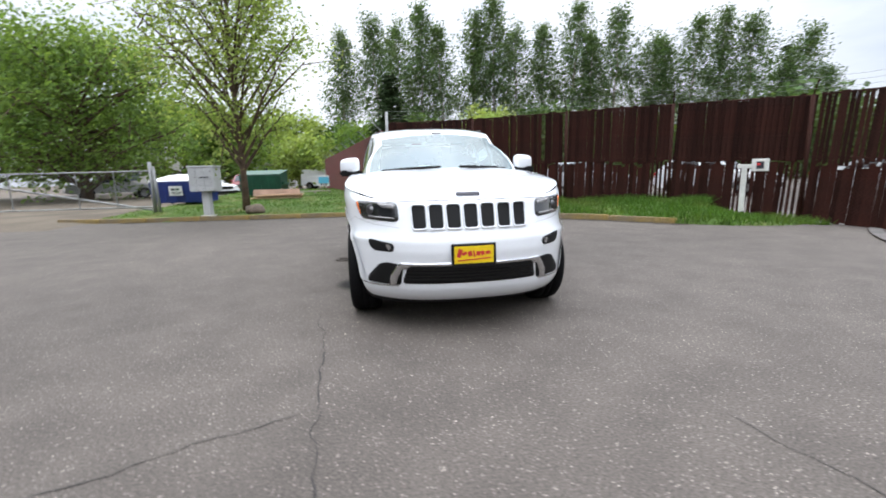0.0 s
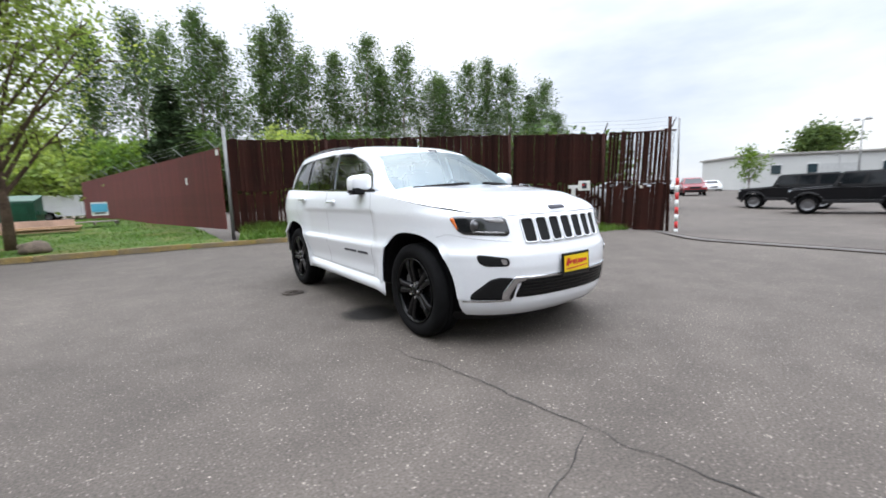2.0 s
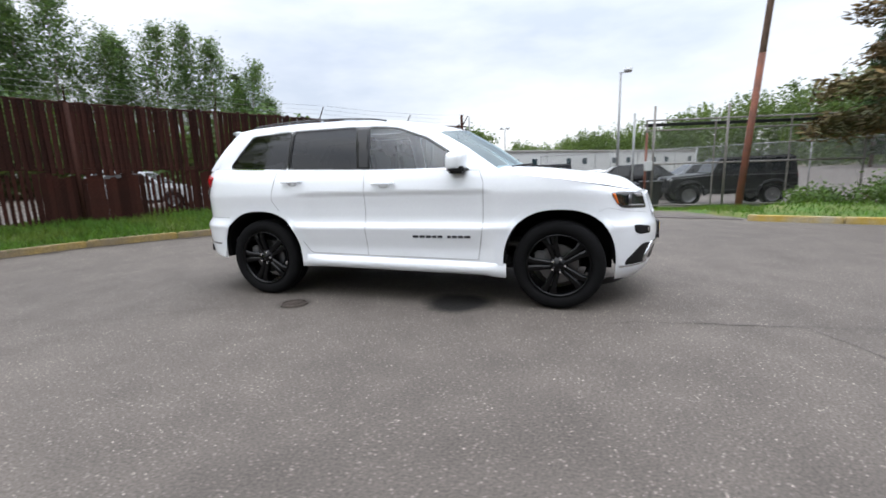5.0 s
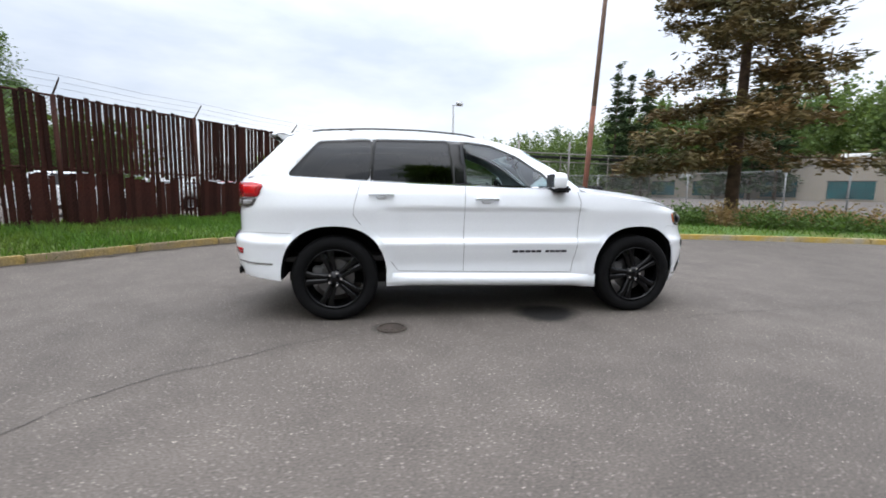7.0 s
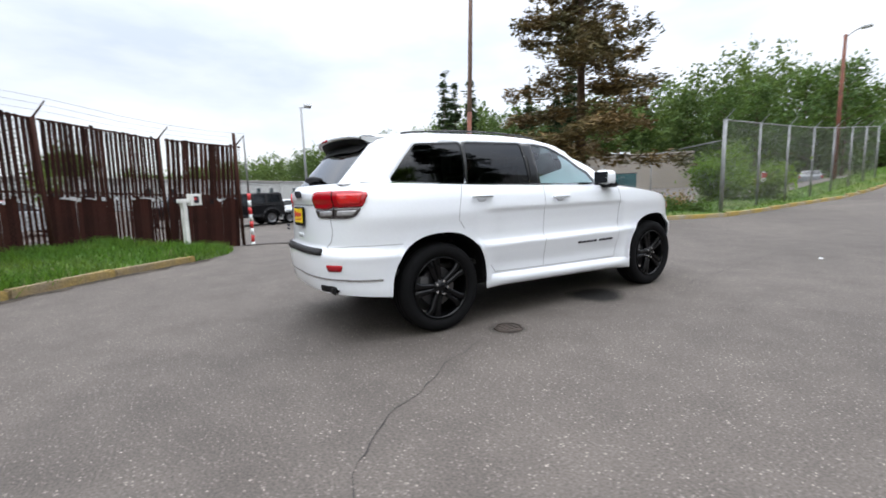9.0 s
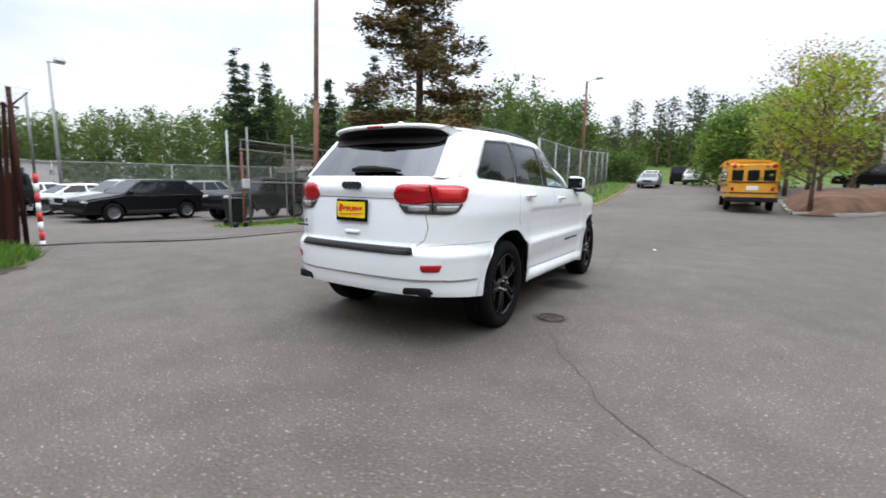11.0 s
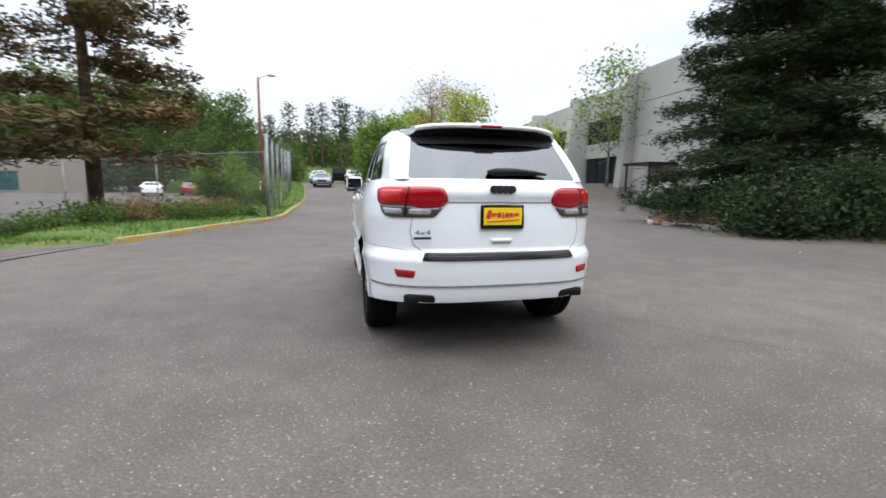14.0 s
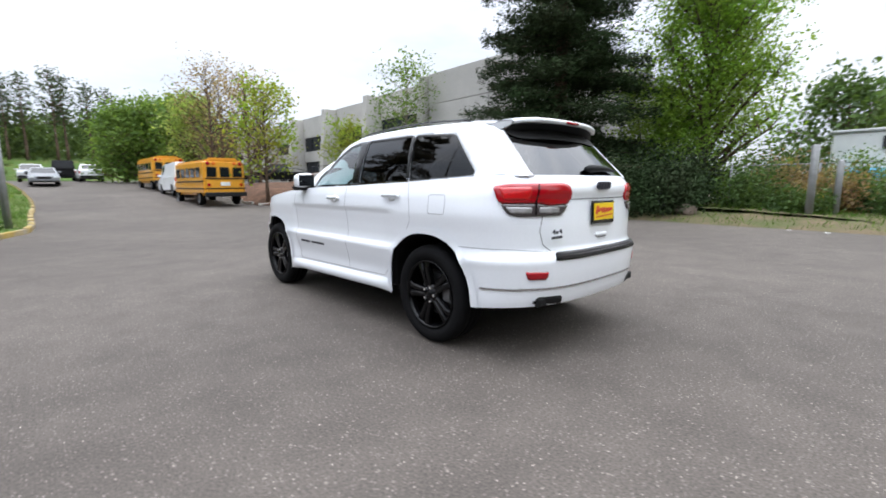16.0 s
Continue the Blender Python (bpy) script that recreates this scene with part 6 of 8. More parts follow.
JOINT = (-1.06, -3.22)
crack([(-1.28, -1.55), (-1.17, -2.05), (-1.12, -2.35), (-1.1, -2.77), JOINT], 0.0055, 1, "long dark crack in the asphalt before the car")
crack([JOINT, (-1.03, -3.5), (-0.98, -3.95), (-0.85, -5.0)], 0.0045, 2, "branching dark crack in the asphalt")
crack([JOINT, (-1.25, -3.28), (-1.57, -3.42), (-2.3, -3.75)], 0.0035, 3, "branching thin crack in the asphalt")
crack([(-1.24, 1.18), (-1.5, 1.75), (-1.73, 2.02), (-1.9, 2.35), (-2.1, 2.58), (-2.35, 2.8), (-2.97, 3.02), (-3.3, 3.2)], 0.0042, 4, "long thin crack in the asphalt behind the car")
crack([(0.9, -3.6), (1.1, -4.4), (1.6, -5.2)], 0.003, 6, "thin crack in the asphalt")


def litter(x, y, s, seed):
    rnd = random.Random(seed)
    bm = bmesh.new()
    v = [bm.verts.new((s * math.cos(k * 1.05) * rnd.uniform(0.6, 1), s * math.sin(k * 1.05) * rnd.uniform(0.6, 1), rnd.uniform(0.006, 0.03))) for k in range(6)]
    bm.faces.new(v)
    bmesh.ops.solidify(bm, geom=bm.faces[:], thickness=0.004)
    tagged(part("paper_scrap", bm, SIGNWHITE, None, at=Matrix.Translation((x, y, 0.004))), "crumpled white paper scrap on the asphalt", "litter", "scraps of litter")


litter(-1.55, -4.7, 0.05, 1)
litter(-11.0, 2.6, 0.09, 2)
litter(-11.2, 1.8, 0.07, 3)
litter(-8.0, -1.5, 0.05, 4)


def island(name, points, high, label):
    """Mulch bed inside a kerb."""
    line = curved(points + [points[0]], 5)
    n = len(line)
    c = sum(line, Vector()) / n
    verts, faces = [], []
    for f, z in ((1.0, 0.05), (0.95, 0.16), (0.8, 0.16 + high * 0.8), (0.5, 0.16 + high), (0.0, 0.16 + high)):
        for p in line:
            q = c.lerp(p, f)
            verts.append((q.x, q.y, ground_z(q.x, q.y) + z + 0.06 * noise.noise((q.x, q.y, 0)) * (f < 0.9)))
    for r in range(4):
        for i in range(n - 1):
            faces.append((r * n + i, r * n + i + 1, (r + 1) * n + i + 1, (r + 1) * n + i))
    tagged(part(name, mesh_of(name, verts, faces, MULCH, True)), label, "planting bed", kind="structure")
    kerb(name + "_kerb", points + [points[0]], CONCRETE, "grey concrete kerb round the mulch bed", 0.15, 0.14, 2.0)


island("mulch_bed_1", [(-5.7, -20.4), (-7.0, -20.1), (-10.3, -23.6), (-13.3, -28.0), (-16.6, -32.5), (-17.6, -35.5), (-15.0, -34.8), (-11.5, -31.0), (-6.6, -29.6), (-5.9, -25.0)], 0.72, "brown bark mulch bank behind the school bus")
island("mulch_bed_2", [(-10.2, -8.6), (-11.0, -10.0), (-13.5, -11.6), (-18, -12), (-18, -5.5), (-13, -4.5), (-10.6, -7.0)], 0.3, "brown bark mulch bed under the spruce")


def meter_post():
    base = thing("utility_marker", "pale utility box on a short post in the grass", "utility box", Matrix.Translation((-13.7, -2.4, 0.15)))
    part("post", bm_box((0.08, 0.08, 0.5), (0, 0, 0.2), 0.01), GREYPAINT, base)
    part("box", bm_box((0.2, 0.4, 0.6), (0, 0, 0.55), 0.02), GREYPAINT, base)


meter_post()
wire_fence("yard_fence", "old chain-link fence in the hedge", [(-16.8, -1.0), (-17.0, 1.6), (-16.6, 4.2), (-15.8, 6.8), (-14.5, 9.5)], 1.6, 0.1, 0.03, base_z=0.3)


def gate_post(x, y, h, r=0.075):
    tagged(part("steel_post", tube([(x, y, 0), (x, y, h), (x, y, h + 0.04)], [r, r, r * 0.5], 12), GALV, None, smooth=True), "thick galvanised steel post by the hedge", "post", "posts by the hedge")


gate_post(-13.7, 1.85, 2.3, 0.1)
gate_post(-14.3, 2.38, 1.85, 0.085)


def fire_hydrant():
    base = thing("fire_hydrant", "yellow fire hydrant in the grass", "hydrant", Matrix.Translation((-15.2, 1.96, 0.25)))
    part("barrel", lathe([(0.16, 0), (0.16, 0.04), (0.11, 0.05), (0.11, 0.42), (0.14, 0.44), (0.14, 0.48), (0.10, 0.56), (0.03, 0.62), (0.03, 0.66), (0.001, 0.66)], 16), HYDRANT, base, smooth=True)
    for s in (-1, 1):
        part("outlet", lathe([(0.07, 0.06), (0.07, 0.18), (0.001, 0.18)], 12, "y"), HYDRANT, base, at=Matrix.Translation((0, 0, 0.34)) @ Matrix.Rotation(math.pi * (s > 0), 4, "Z"))


fire_hydrant()


def site_trailer():
    base = thing("site_trailer", "white site trailer with a blue tarp beyond the hedge", "trailer", Matrix.Translation((-22.2, 4.9, 0.3)))
    part("body", bm_box((2.6, 7, 2.3), (0, 0, 1.75), 0.06), SIGNWHITE, base)
    part("roof", bm_box((2.75, 7.15, 0.12), (0, 0, 2.95), 0.03), GREYPAINT, base)
    part("window", bm_box((0.06, 1.6, 0.5), (1.31, -1.2, 2.45)), BLACKGLASS, base)
    part("tarp", bm_box((0.4, 1.7, 0.6), (1.7, -2.3, 1.2), 0.1), SIGNBLUE, base)
    for y in (-1, 1):
        part("wheel", lathe([(0.1, -0.1), (0.36, -0.1), (0.36, 0.1), (0.1, 0.1)], 14, "x"), RUBBER, base, at=Matrix.Translation((1.1, y, 0.36)))
    t = thing("storage_shed", "pale shed with pinkish roof beyond the trailer", "shed", Matrix.Translation((-40, 7, 0)))
    part("wall", bm_box((5, 12, 4.6), (0, 0, 2.3), 0.05), CONCRETE, t)
    part("roof", prism([(-6.3, 4.6), (6.3, 4.6), (0, 6.2)], 5.4, "x", -2.7), material("pale_roof", (0.45, 0.36, 0.33), 0.8), t)


site_trailer()
part_sign = thing("fence_notice", "small red and white notice on the road fence", "sign", Matrix.Translation((4.98, -18.6, 1.3)))
part("board", bm_box((0.02, 0.5, 0.45)), SIGNWHITE, part_sign)
part("sign_band", bm_box((0.01, 0.44, 0.2), (-0.016, 0, 0.06)), SIGNRED, part_sign)


def roadside_shed():
    base = thing("pale_house", "pale house far behind the trees at the lawn", "house", Matrix.Translation((-24, 62, 0)))
    part("wall", bm_box((22, 8, 8), (0, 0, 4)), CONCRETE, base)
    part("roof", bm_box((22.6, 8.6, 0.3), (0, 0, 8.1), 0.05), CONCRETE_DARK, base)
    for k in range(6):
        for z in (2.2, 5.6):
            part("window", bm_box((1.6, 0.1, 1.5), (-8.5 + 3.4 * k, -4.02, z)), PALEGLASS, base)


roadside_shed()


def wheelie_bin():
    base = thing("wheelie_bin", "dark grey wheeled bin standing behind the wire gate", "bin", Matrix.Translation((11.75, -4.3, ground_z(11.75, -4.3))))
    bm = bmesh.new()
    rings = [[bm.verts.new((sx * w, sy * d, z)) for sx, sy in ((-1, -1), (1, -1), (1, 1), (-1, 1))] for z, w, d in ((0.08, 0.22, 0.22), (0.95, 0.29, 0.31))]
    for i in range(4):
        bm.faces.new((rings[0][i], rings[0][(i + 1) % 4], rings[1][(i + 1) % 4], rings[1][i]))
    bm.faces.new(rings[0][::-1])
    bm.faces.new(rings[1])
    bmesh.ops.bevel(bm, geom=bm.edges[:], offset=0.03, segments=2, affect="EDGES")
    part("body", bm, BLACKPLASTIC, base)
    part("lid", bm_box((0.62, 0.68, 0.06), (0, 0, 0.98), 0.02), BLACKPLASTIC, base)
    for s in (-1, 1):
        part("wheel", lathe([(0.01, -0.03), (0.1, -0.03), (0.1, 0.03), (0.01, 0.03)], 12, "x"), RUBBER, base, at=Matrix.Translation((s * 0.24, 0.22, 0.1)))


wheelie_bin()


# ---- the white sport utility ----
CAR_WHITE = material("pearl_white_paint", (0.785, 0.805, 0.835), 0.35, 0.0, vary=0.012, scale=1.0, fine=50, coat=1.0)
RIMBLACK = material("gloss_black_rim", (0.003, 0.003, 0.0035), 0.2, vary=0.1, spec=0.22)
GLOSSBLACK = material("gloss_black", (0.004, 0.004, 0.0045), 0.14, vary=0.1, spec=0.5)
NUT = material("bright_nut", (0.85, 0.85, 0.86), 0.2, 0.9, vary=0.02)
LAMPGLASS = material("headlamp_glass", (0.020, 0.021, 0.023), 0.1, vary=0.2, scale=9, coat=1.0)
DULLLENS = material("dull_clear_lens", (0.30, 0.29, 0.29), 0.15, vary=0.2, scale=20, coat=0.4)
SATINBLACK = material("satin_black_plastic", (0.009, 0.009, 0.0095), 0.6, vary=0.15, scale=6, fine=80, spec=0.2)
SEAMGREY = material("panel_gap", (0.20, 0.20, 0.205), 0.9, vary=0.05)
SEATCLOTH = material("black_leather", (0.018, 0.017, 0.017), 0.5, vary=0.15, scale=5, fine=60, bump=0.2)
PLATEYELLOW = material("plate_yellow", (0.85, 0.60, 0.01), 0.4, vary=0.04)
TAILGLASS = glass_material("tail_glass", (0.025, 0.026, 0.028))
TAILGLASS.node_tree.nodes["Fresnel"].inputs[0].default_value = 1.75
SMOKE = material("smoked_lens", (0.06, 0.05, 0.05), 0.15, vary=0.1, coat=0.3)
DISCGREY = material("brake_disc", (0.16, 0.16, 0.165), 0.35, 0.9, vary=0.1)
FRONTGLASS = glass_material("windscreen_glass", (0.50, 0.68, 0.70), sheen=(0.82, 0.93, 0.95))
FRONTGLASS.node_tree.nodes["Fresnel"].inputs[0].default_value = 2.3
DOORGLASS = glass_material("door_glass", (0.55, 0.62, 0.60))
DOORGLASS.node_tree.nodes["Fresnel"].inputs[0].default_value = 1.65
PRIVACY = glass_material("privacy_glass", (0.035, 0.037, 0.04))
PRIVACY.node_tree.nodes["Fresnel"].inputs[0].default_value = 1.5

NOSE = [(0.22, -2.17), (0.28, -2.25), (0.34, -2.285), (0.42, -2.30), (0.52, -2.325), (0.62, -2.335), (0.70, -2.325), (0.76, -2.30), (0.80, -2.285), (0.97, -2.225), (1.0, -2.20), (1.05, -2.12)]
TAIL = [(0.30, 2.31), (0.38, 2.375), (0.44, 2.40), (0.54, 2.42), (0.62, 2.43), (0.72, 2.435), (0.755, 2.425), (0.785, 2.385), (0.95, 2.38), (1.02, 2.375), (1.14, 2.365), (1.17, 2.38), (1.22, 2.375), (1.27, 2.345), (1.31, 2.31)]
WIDE = [(0.24, 0.90), (0.32, 0.935), (0.42, 0.945), (0.52, 0.945), (0.66, 0.955), (0.715, 0.966), (0.745, 0.945), (0.80, 0.938), (0.90, 0.944), (0.98, 0.954), (1.02, 0.957), (1.08, 0.95), (1.15, 0.938), (1.21, 0.918), (1.26, 0.898), (1.31, 0.875)]
RIM_Z = [(-2.4, 0.985), (-2.2, 0.985), (-2.0, 1.015), (-1.82, 1.055), (-1.48, 1.11), (-1.08, 1.165), (-0.8, 1.195), (-0.5, 1.21), (0.0, 1.222), (0.27, 1.228), (1.08, 1.252), (1.83, 1.283), (2.1, 1.292), (2.4, 1.292)]
SILL_Z = [(-2.4, 0.235), (-1.88, 0.25), (-1.0, 0.285), (0.9, 0.325), (1.9, 0.375), (2.2, 0.405), (2.45, 0.42)]
ROOF_W = [(-0.45, 0.605), (-0.1, 0.655), (0.3, 0.705), (1.0, 0.715), (1.6, 0.695), (1.86, 0.655), (2.3, 0.58)]
ROOF_Z = [(-0.45, 1.52), (-0.3, 1.585), (-0.1, 1.64), (0.24, 1.685), (0.66, 1.705), (1.17, 1.705), (1.65, 1.685), (1.99, 1.65), (2.3, 1.60)]
BELT_W = [(-1.1, 0.735), (-0.9, 0.768), (-0.5, 0.83), (0.0, 0.845), (0.8, 0.852), (1.4, 0.845), (1.84, 0.81), (2.1, 0.755), (2.3, 0.71)]
NF, NR, YF, YR = 2.5, 3.3, -1.3, 1.45


def soft(table, x, w=0.03):
    return (lerp_table(table, x - w) + 2 * lerp_table(table, x) + lerp_table(table, x + w)) / 4


def side_x(y, z):
    """Half width of the lower body at a place along it."""
    w = soft(WIDE, z, 0.012)
    # pressed hollows in the doors above and below the lower ledge
    door = smoothstep(-0.93, -0.80, y) * smoothstep(1.12, 0.86, y)
    w -= door * (0.017 * smoothstep(1.035, 1.01, z) * smoothstep(0.712, 0.742, z) + 0.026 * smoothstep(0.695, 0.47, z))
    if y < YF:
        f = min((YF - y) / (YF - soft(NOSE, z, 0.012)), 1.0)
        return w * (1 - f ** NF) ** (1 / NF)
    if y > YR:
        f = min((y - YR) / (soft(TAIL, z, 0.012) - YR), 1.0)
        return w * (1 - f ** NR) ** (1 / NR)
    return w


def ring(phi, z, end):
    """The outline near nose (end -1) or tail (end 1): phi 0 at the middle, 90 at the flank."""
    w = soft(WIDE, z, 0.012)
    n, y0, y1 = (NF, YF, soft(NOSE, z, 0.012)) if end < 0 else (NR, YR, soft(TAIL, z, 0.012))
    s, c = math.sin(phi), math.cos(phi)
    return w * s ** (2 / n), y0 + (y1 - y0) * max(c, 0.0) ** (2 / n)


ARC = {}
for end in (-1, 1):
    pts = [ring(radians(90 * k / 240) ** 1.0, 0.9, end) for k in range(241)]
    run, total = [0.0], 0.0
    for p, q in zip(pts, pts[1:]):
        total += math.hypot(q[0] - p[0], q[1] - p[1])
        run.append(total)
    ARC[end] = run


def around(a, z, end):
    """A place on the skin at arc a from the middle of nose or tail, at height z."""
    run, sgn = ARC[end], 1 if a >= 0 else -1
    a = min(abs(a), run[-1])
    k = int(np.searchsorted(run, a))
    k = max(1, min(k, 240))
    f = (a - run[k - 1]) / (run[k] - run[k - 1] + 1e-9)
    x, y = ring(radians(90 * (k - 1 + f) / 240), z, end)
    return Vector((sgn * x, y, z))


def cabin_x(y, z):
    """Half width of the glasshouse."""
    zb, zt = lerp_table(RIM_Z, y), lerp_table(ROOF_Z, y)
    s = (z - zb) / (zt - zb)
    return lerp_table(BELT_W, y) * (1 - s) + lerp_table(ROOF_W, y) * s + 0.022 * math.sin(math.pi * min(max(s, 0), 1))


def on_side(sgn, fn):
    return lambda y, z: Vector((sgn * fn(y, z), y, z))


def inside(p, poly):
    x, y = p
    odd = False
    for (x0, y0), (x1, y1) in zip(poly, poly[1:] + poly[:1]):
        if (y0 > y) != (y1 > y) and x < (x1 - x0) * (y - y0) / (y1 - y0) + x0:
            odd = not odd
    return odd


def nearest(p, polys):
    best, out = 1e9, p
    for poly in polys:
        for (x0, y0), (x1, y1) in zip(poly, poly[1:] + poly[:1]):
            dx, dy = x1 - x0, y1 - y0
            t = min(max(((p[0] - x0) * dx + (p[1] - y0) * dy) / (dx * dx + dy * dy + 1e-12), 0), 1)
            q = (x0 + t * dx, y0 + t * dy)
            d = (p[0] - q[0]) ** 2 + (p[1] - q[1]) ** 2
            if d < best:
                best, out = d, q
    return out


def rounded(poly, r=0.02, n=3):
    """A polygon with its corners cut round."""
    out = []
    m = len(poly)
    for i in range(m):
        p, a, b = Vector(poly[i]), Vector(poly[i - 1]), Vector(poly[(i + 1) % m])
        u, v = (a - p), (b - p)
        k = min(r, u.length * 0.45, v.length * 0.45)
        s, e = p + u.normalized() * k, p + v.normalized() * k
        for j in range(n + 1):
            t = j / n
            q = s * (1 - t) ** 2 + p * 2 * t * (1 - t) + e * t * t
            out.append((q.x, q.y))
    return out


def patch(poly, to3d, cell=0.02, lift=0.004, sink=0.0, holes=(), outward=None, skirt=True):
    """A plate that follows a curved skin: poly lies in the skin's own two coordinates."""
    us, vs = [p[0] for p in poly], [p[1] for p in poly]
    nu = max(2, int((max(us) - min(us)) / cell) + 1)
    nv = max(2, int((max(vs) - min(vs)) / cell) + 1)
    gu = [min(us) + (max(us) - min(us)) * i / nu for i in range(nu + 1)]
    gv = [min(vs) + (max(vs) - min(vs)) * j / nv for j in range(nv + 1)]
    allp = [poly, *holes]
    cells = [(i, j) for i in range(nu) for j in range(nv)
             if inside(((gu[i] + gu[i + 1]) / 2, (gv[j] + gv[j + 1]) / 2), poly) and not any(inside(((gu[i] + gu[i + 1]) / 2, (gv[j] + gv[j + 1]) / 2), h) for h in holes)]
    use = {}
    for i, j in cells:
        for k in ((i, j), (i + 1, j), (i + 1, j + 1), (i, j + 1)):
            use[k] = use.get(k, 0) + 1
    bm = bmesh.new()
    made, low = {}, {}
    for (i, j), n in use.items():
        p = (gu[i], gv[j])
        if n < 4:
            p = nearest(p, allp)
        e = 0.004
        c, a, b = to3d(*p), to3d(p[0] + e, p[1]), to3d(p[0], p[1] + e)
        nrm = (a - c).cross(b - c)
        nrm = nrm.normalized() if nrm.length > 1e-12 else Vector((1, 0, 0))
        out = outward(c) if outward else Vector((c.x, c.y * 0.35, 0.05))
        if nrm.dot(out) < 0:
            nrm.negate()
        made[(i, j)] = bm.verts.new(c + nrm * lift)
        if skirt and n < 4:
            low[(i, j)] = bm.verts.new(c - nrm * sink)
    edge = {}
    for i, j in cells:
        ks = ((i, j), (i + 1, j), (i + 1, j + 1), (i, j + 1))
        bm.faces.new([made[k] for k in ks])
        for a, b in zip(ks, ks[1:] + ks[:1]):
            edge[frozenset((a, b))] = edge.get(frozenset((a, b)), []) + [(a, b)]
    if skirt:
        for k, v in edge.items():
            if len(v) == 1:
                a, b = v[0]
                if a in low and b in low:
                    bm.faces.new((made[b], made[a], low[a], low[b]))
    bmesh.ops.remove_doubles(bm, verts=bm.verts[:], dist=0.0004)
    if bm.faces:
        f = max(bm.faces, key=lambda q: q.calc_area())
        out = outward(f.calc_center_median()) if outward else Vector((f.calc_center_median().x, f.calc_center_median().y * 0.35, 0.05))
        bmesh.ops.recalc_face_normals(bm, faces=bm.faces[:])
        f.normal_update()
        if f.normal.dot(out) < 0:
            bmesh.ops.reverse_faces(bm, faces=bm.faces[:])
    return bm


def ribbon(points, width, to3d, lift=0.0016):
    """A narrow strip along a line on the skin."""
    bm = bmesh.new()
    dense = []
    for a, b in zip(points, points[1:]):
        n = max(1, int(math.hypot(b[0] - a[0], b[1] - a[1]) / 0.03))
        dense += [(a[0] + (b[0] - a[0]) * k / n, a[1] + (b[1] - a[1]) * k / n) for k in range(n)]
    dense.append(points[-1])
    rows = []
    for i, p in enumerate(dense):
        a, b = dense[max(i - 1, 0)], dense[min(i + 1, len(dense) - 1)]
        d = math.hypot(b[0] - a[0], b[1] - a[1])
        nx, ny = -(b[1] - a[1]) / d * width / 2, (b[0] - a[0]) / d * width / 2
        c = to3d(*p)
        n3 = (to3d(p[0] + 0.004, p[1]) - c).cross(to3d(p[0], p[1] + 0.004) - c).normalized()
        if n3.dot(Vector((c.x, c.y * 0.35, 0))) < 0:
            n3.negate()
        rows.append([bm.verts.new(to3d(p[0] + s * nx, p[1] + s * ny) + n3 * lift) for s in (-1, 1)])
    for r, q in zip(rows, rows[1:]):
        bm.faces.new((r[0], r[1], q[1], q[0]))
    bmesh.ops.recalc_face_normals(bm, faces=bm.faces[:])
    return bm


ARCH_A, ARCH_B, ARCH_Z, AXLE = 0.462, 0.482, 0.385, 1.457
SQUARE = 2.35


def arch_point(yc, grow, th):
    """A point on the squarish wheel opening, widened by grow."""
    c, s = math.cos(th), max(0.0, math.sin(th))
    return yc + math.copysign(abs(c) ** (2 / SQUARE), c) * (ARCH_A + grow), ARCH_Z + s ** (2 / SQUARE) * (ARCH_B + grow)


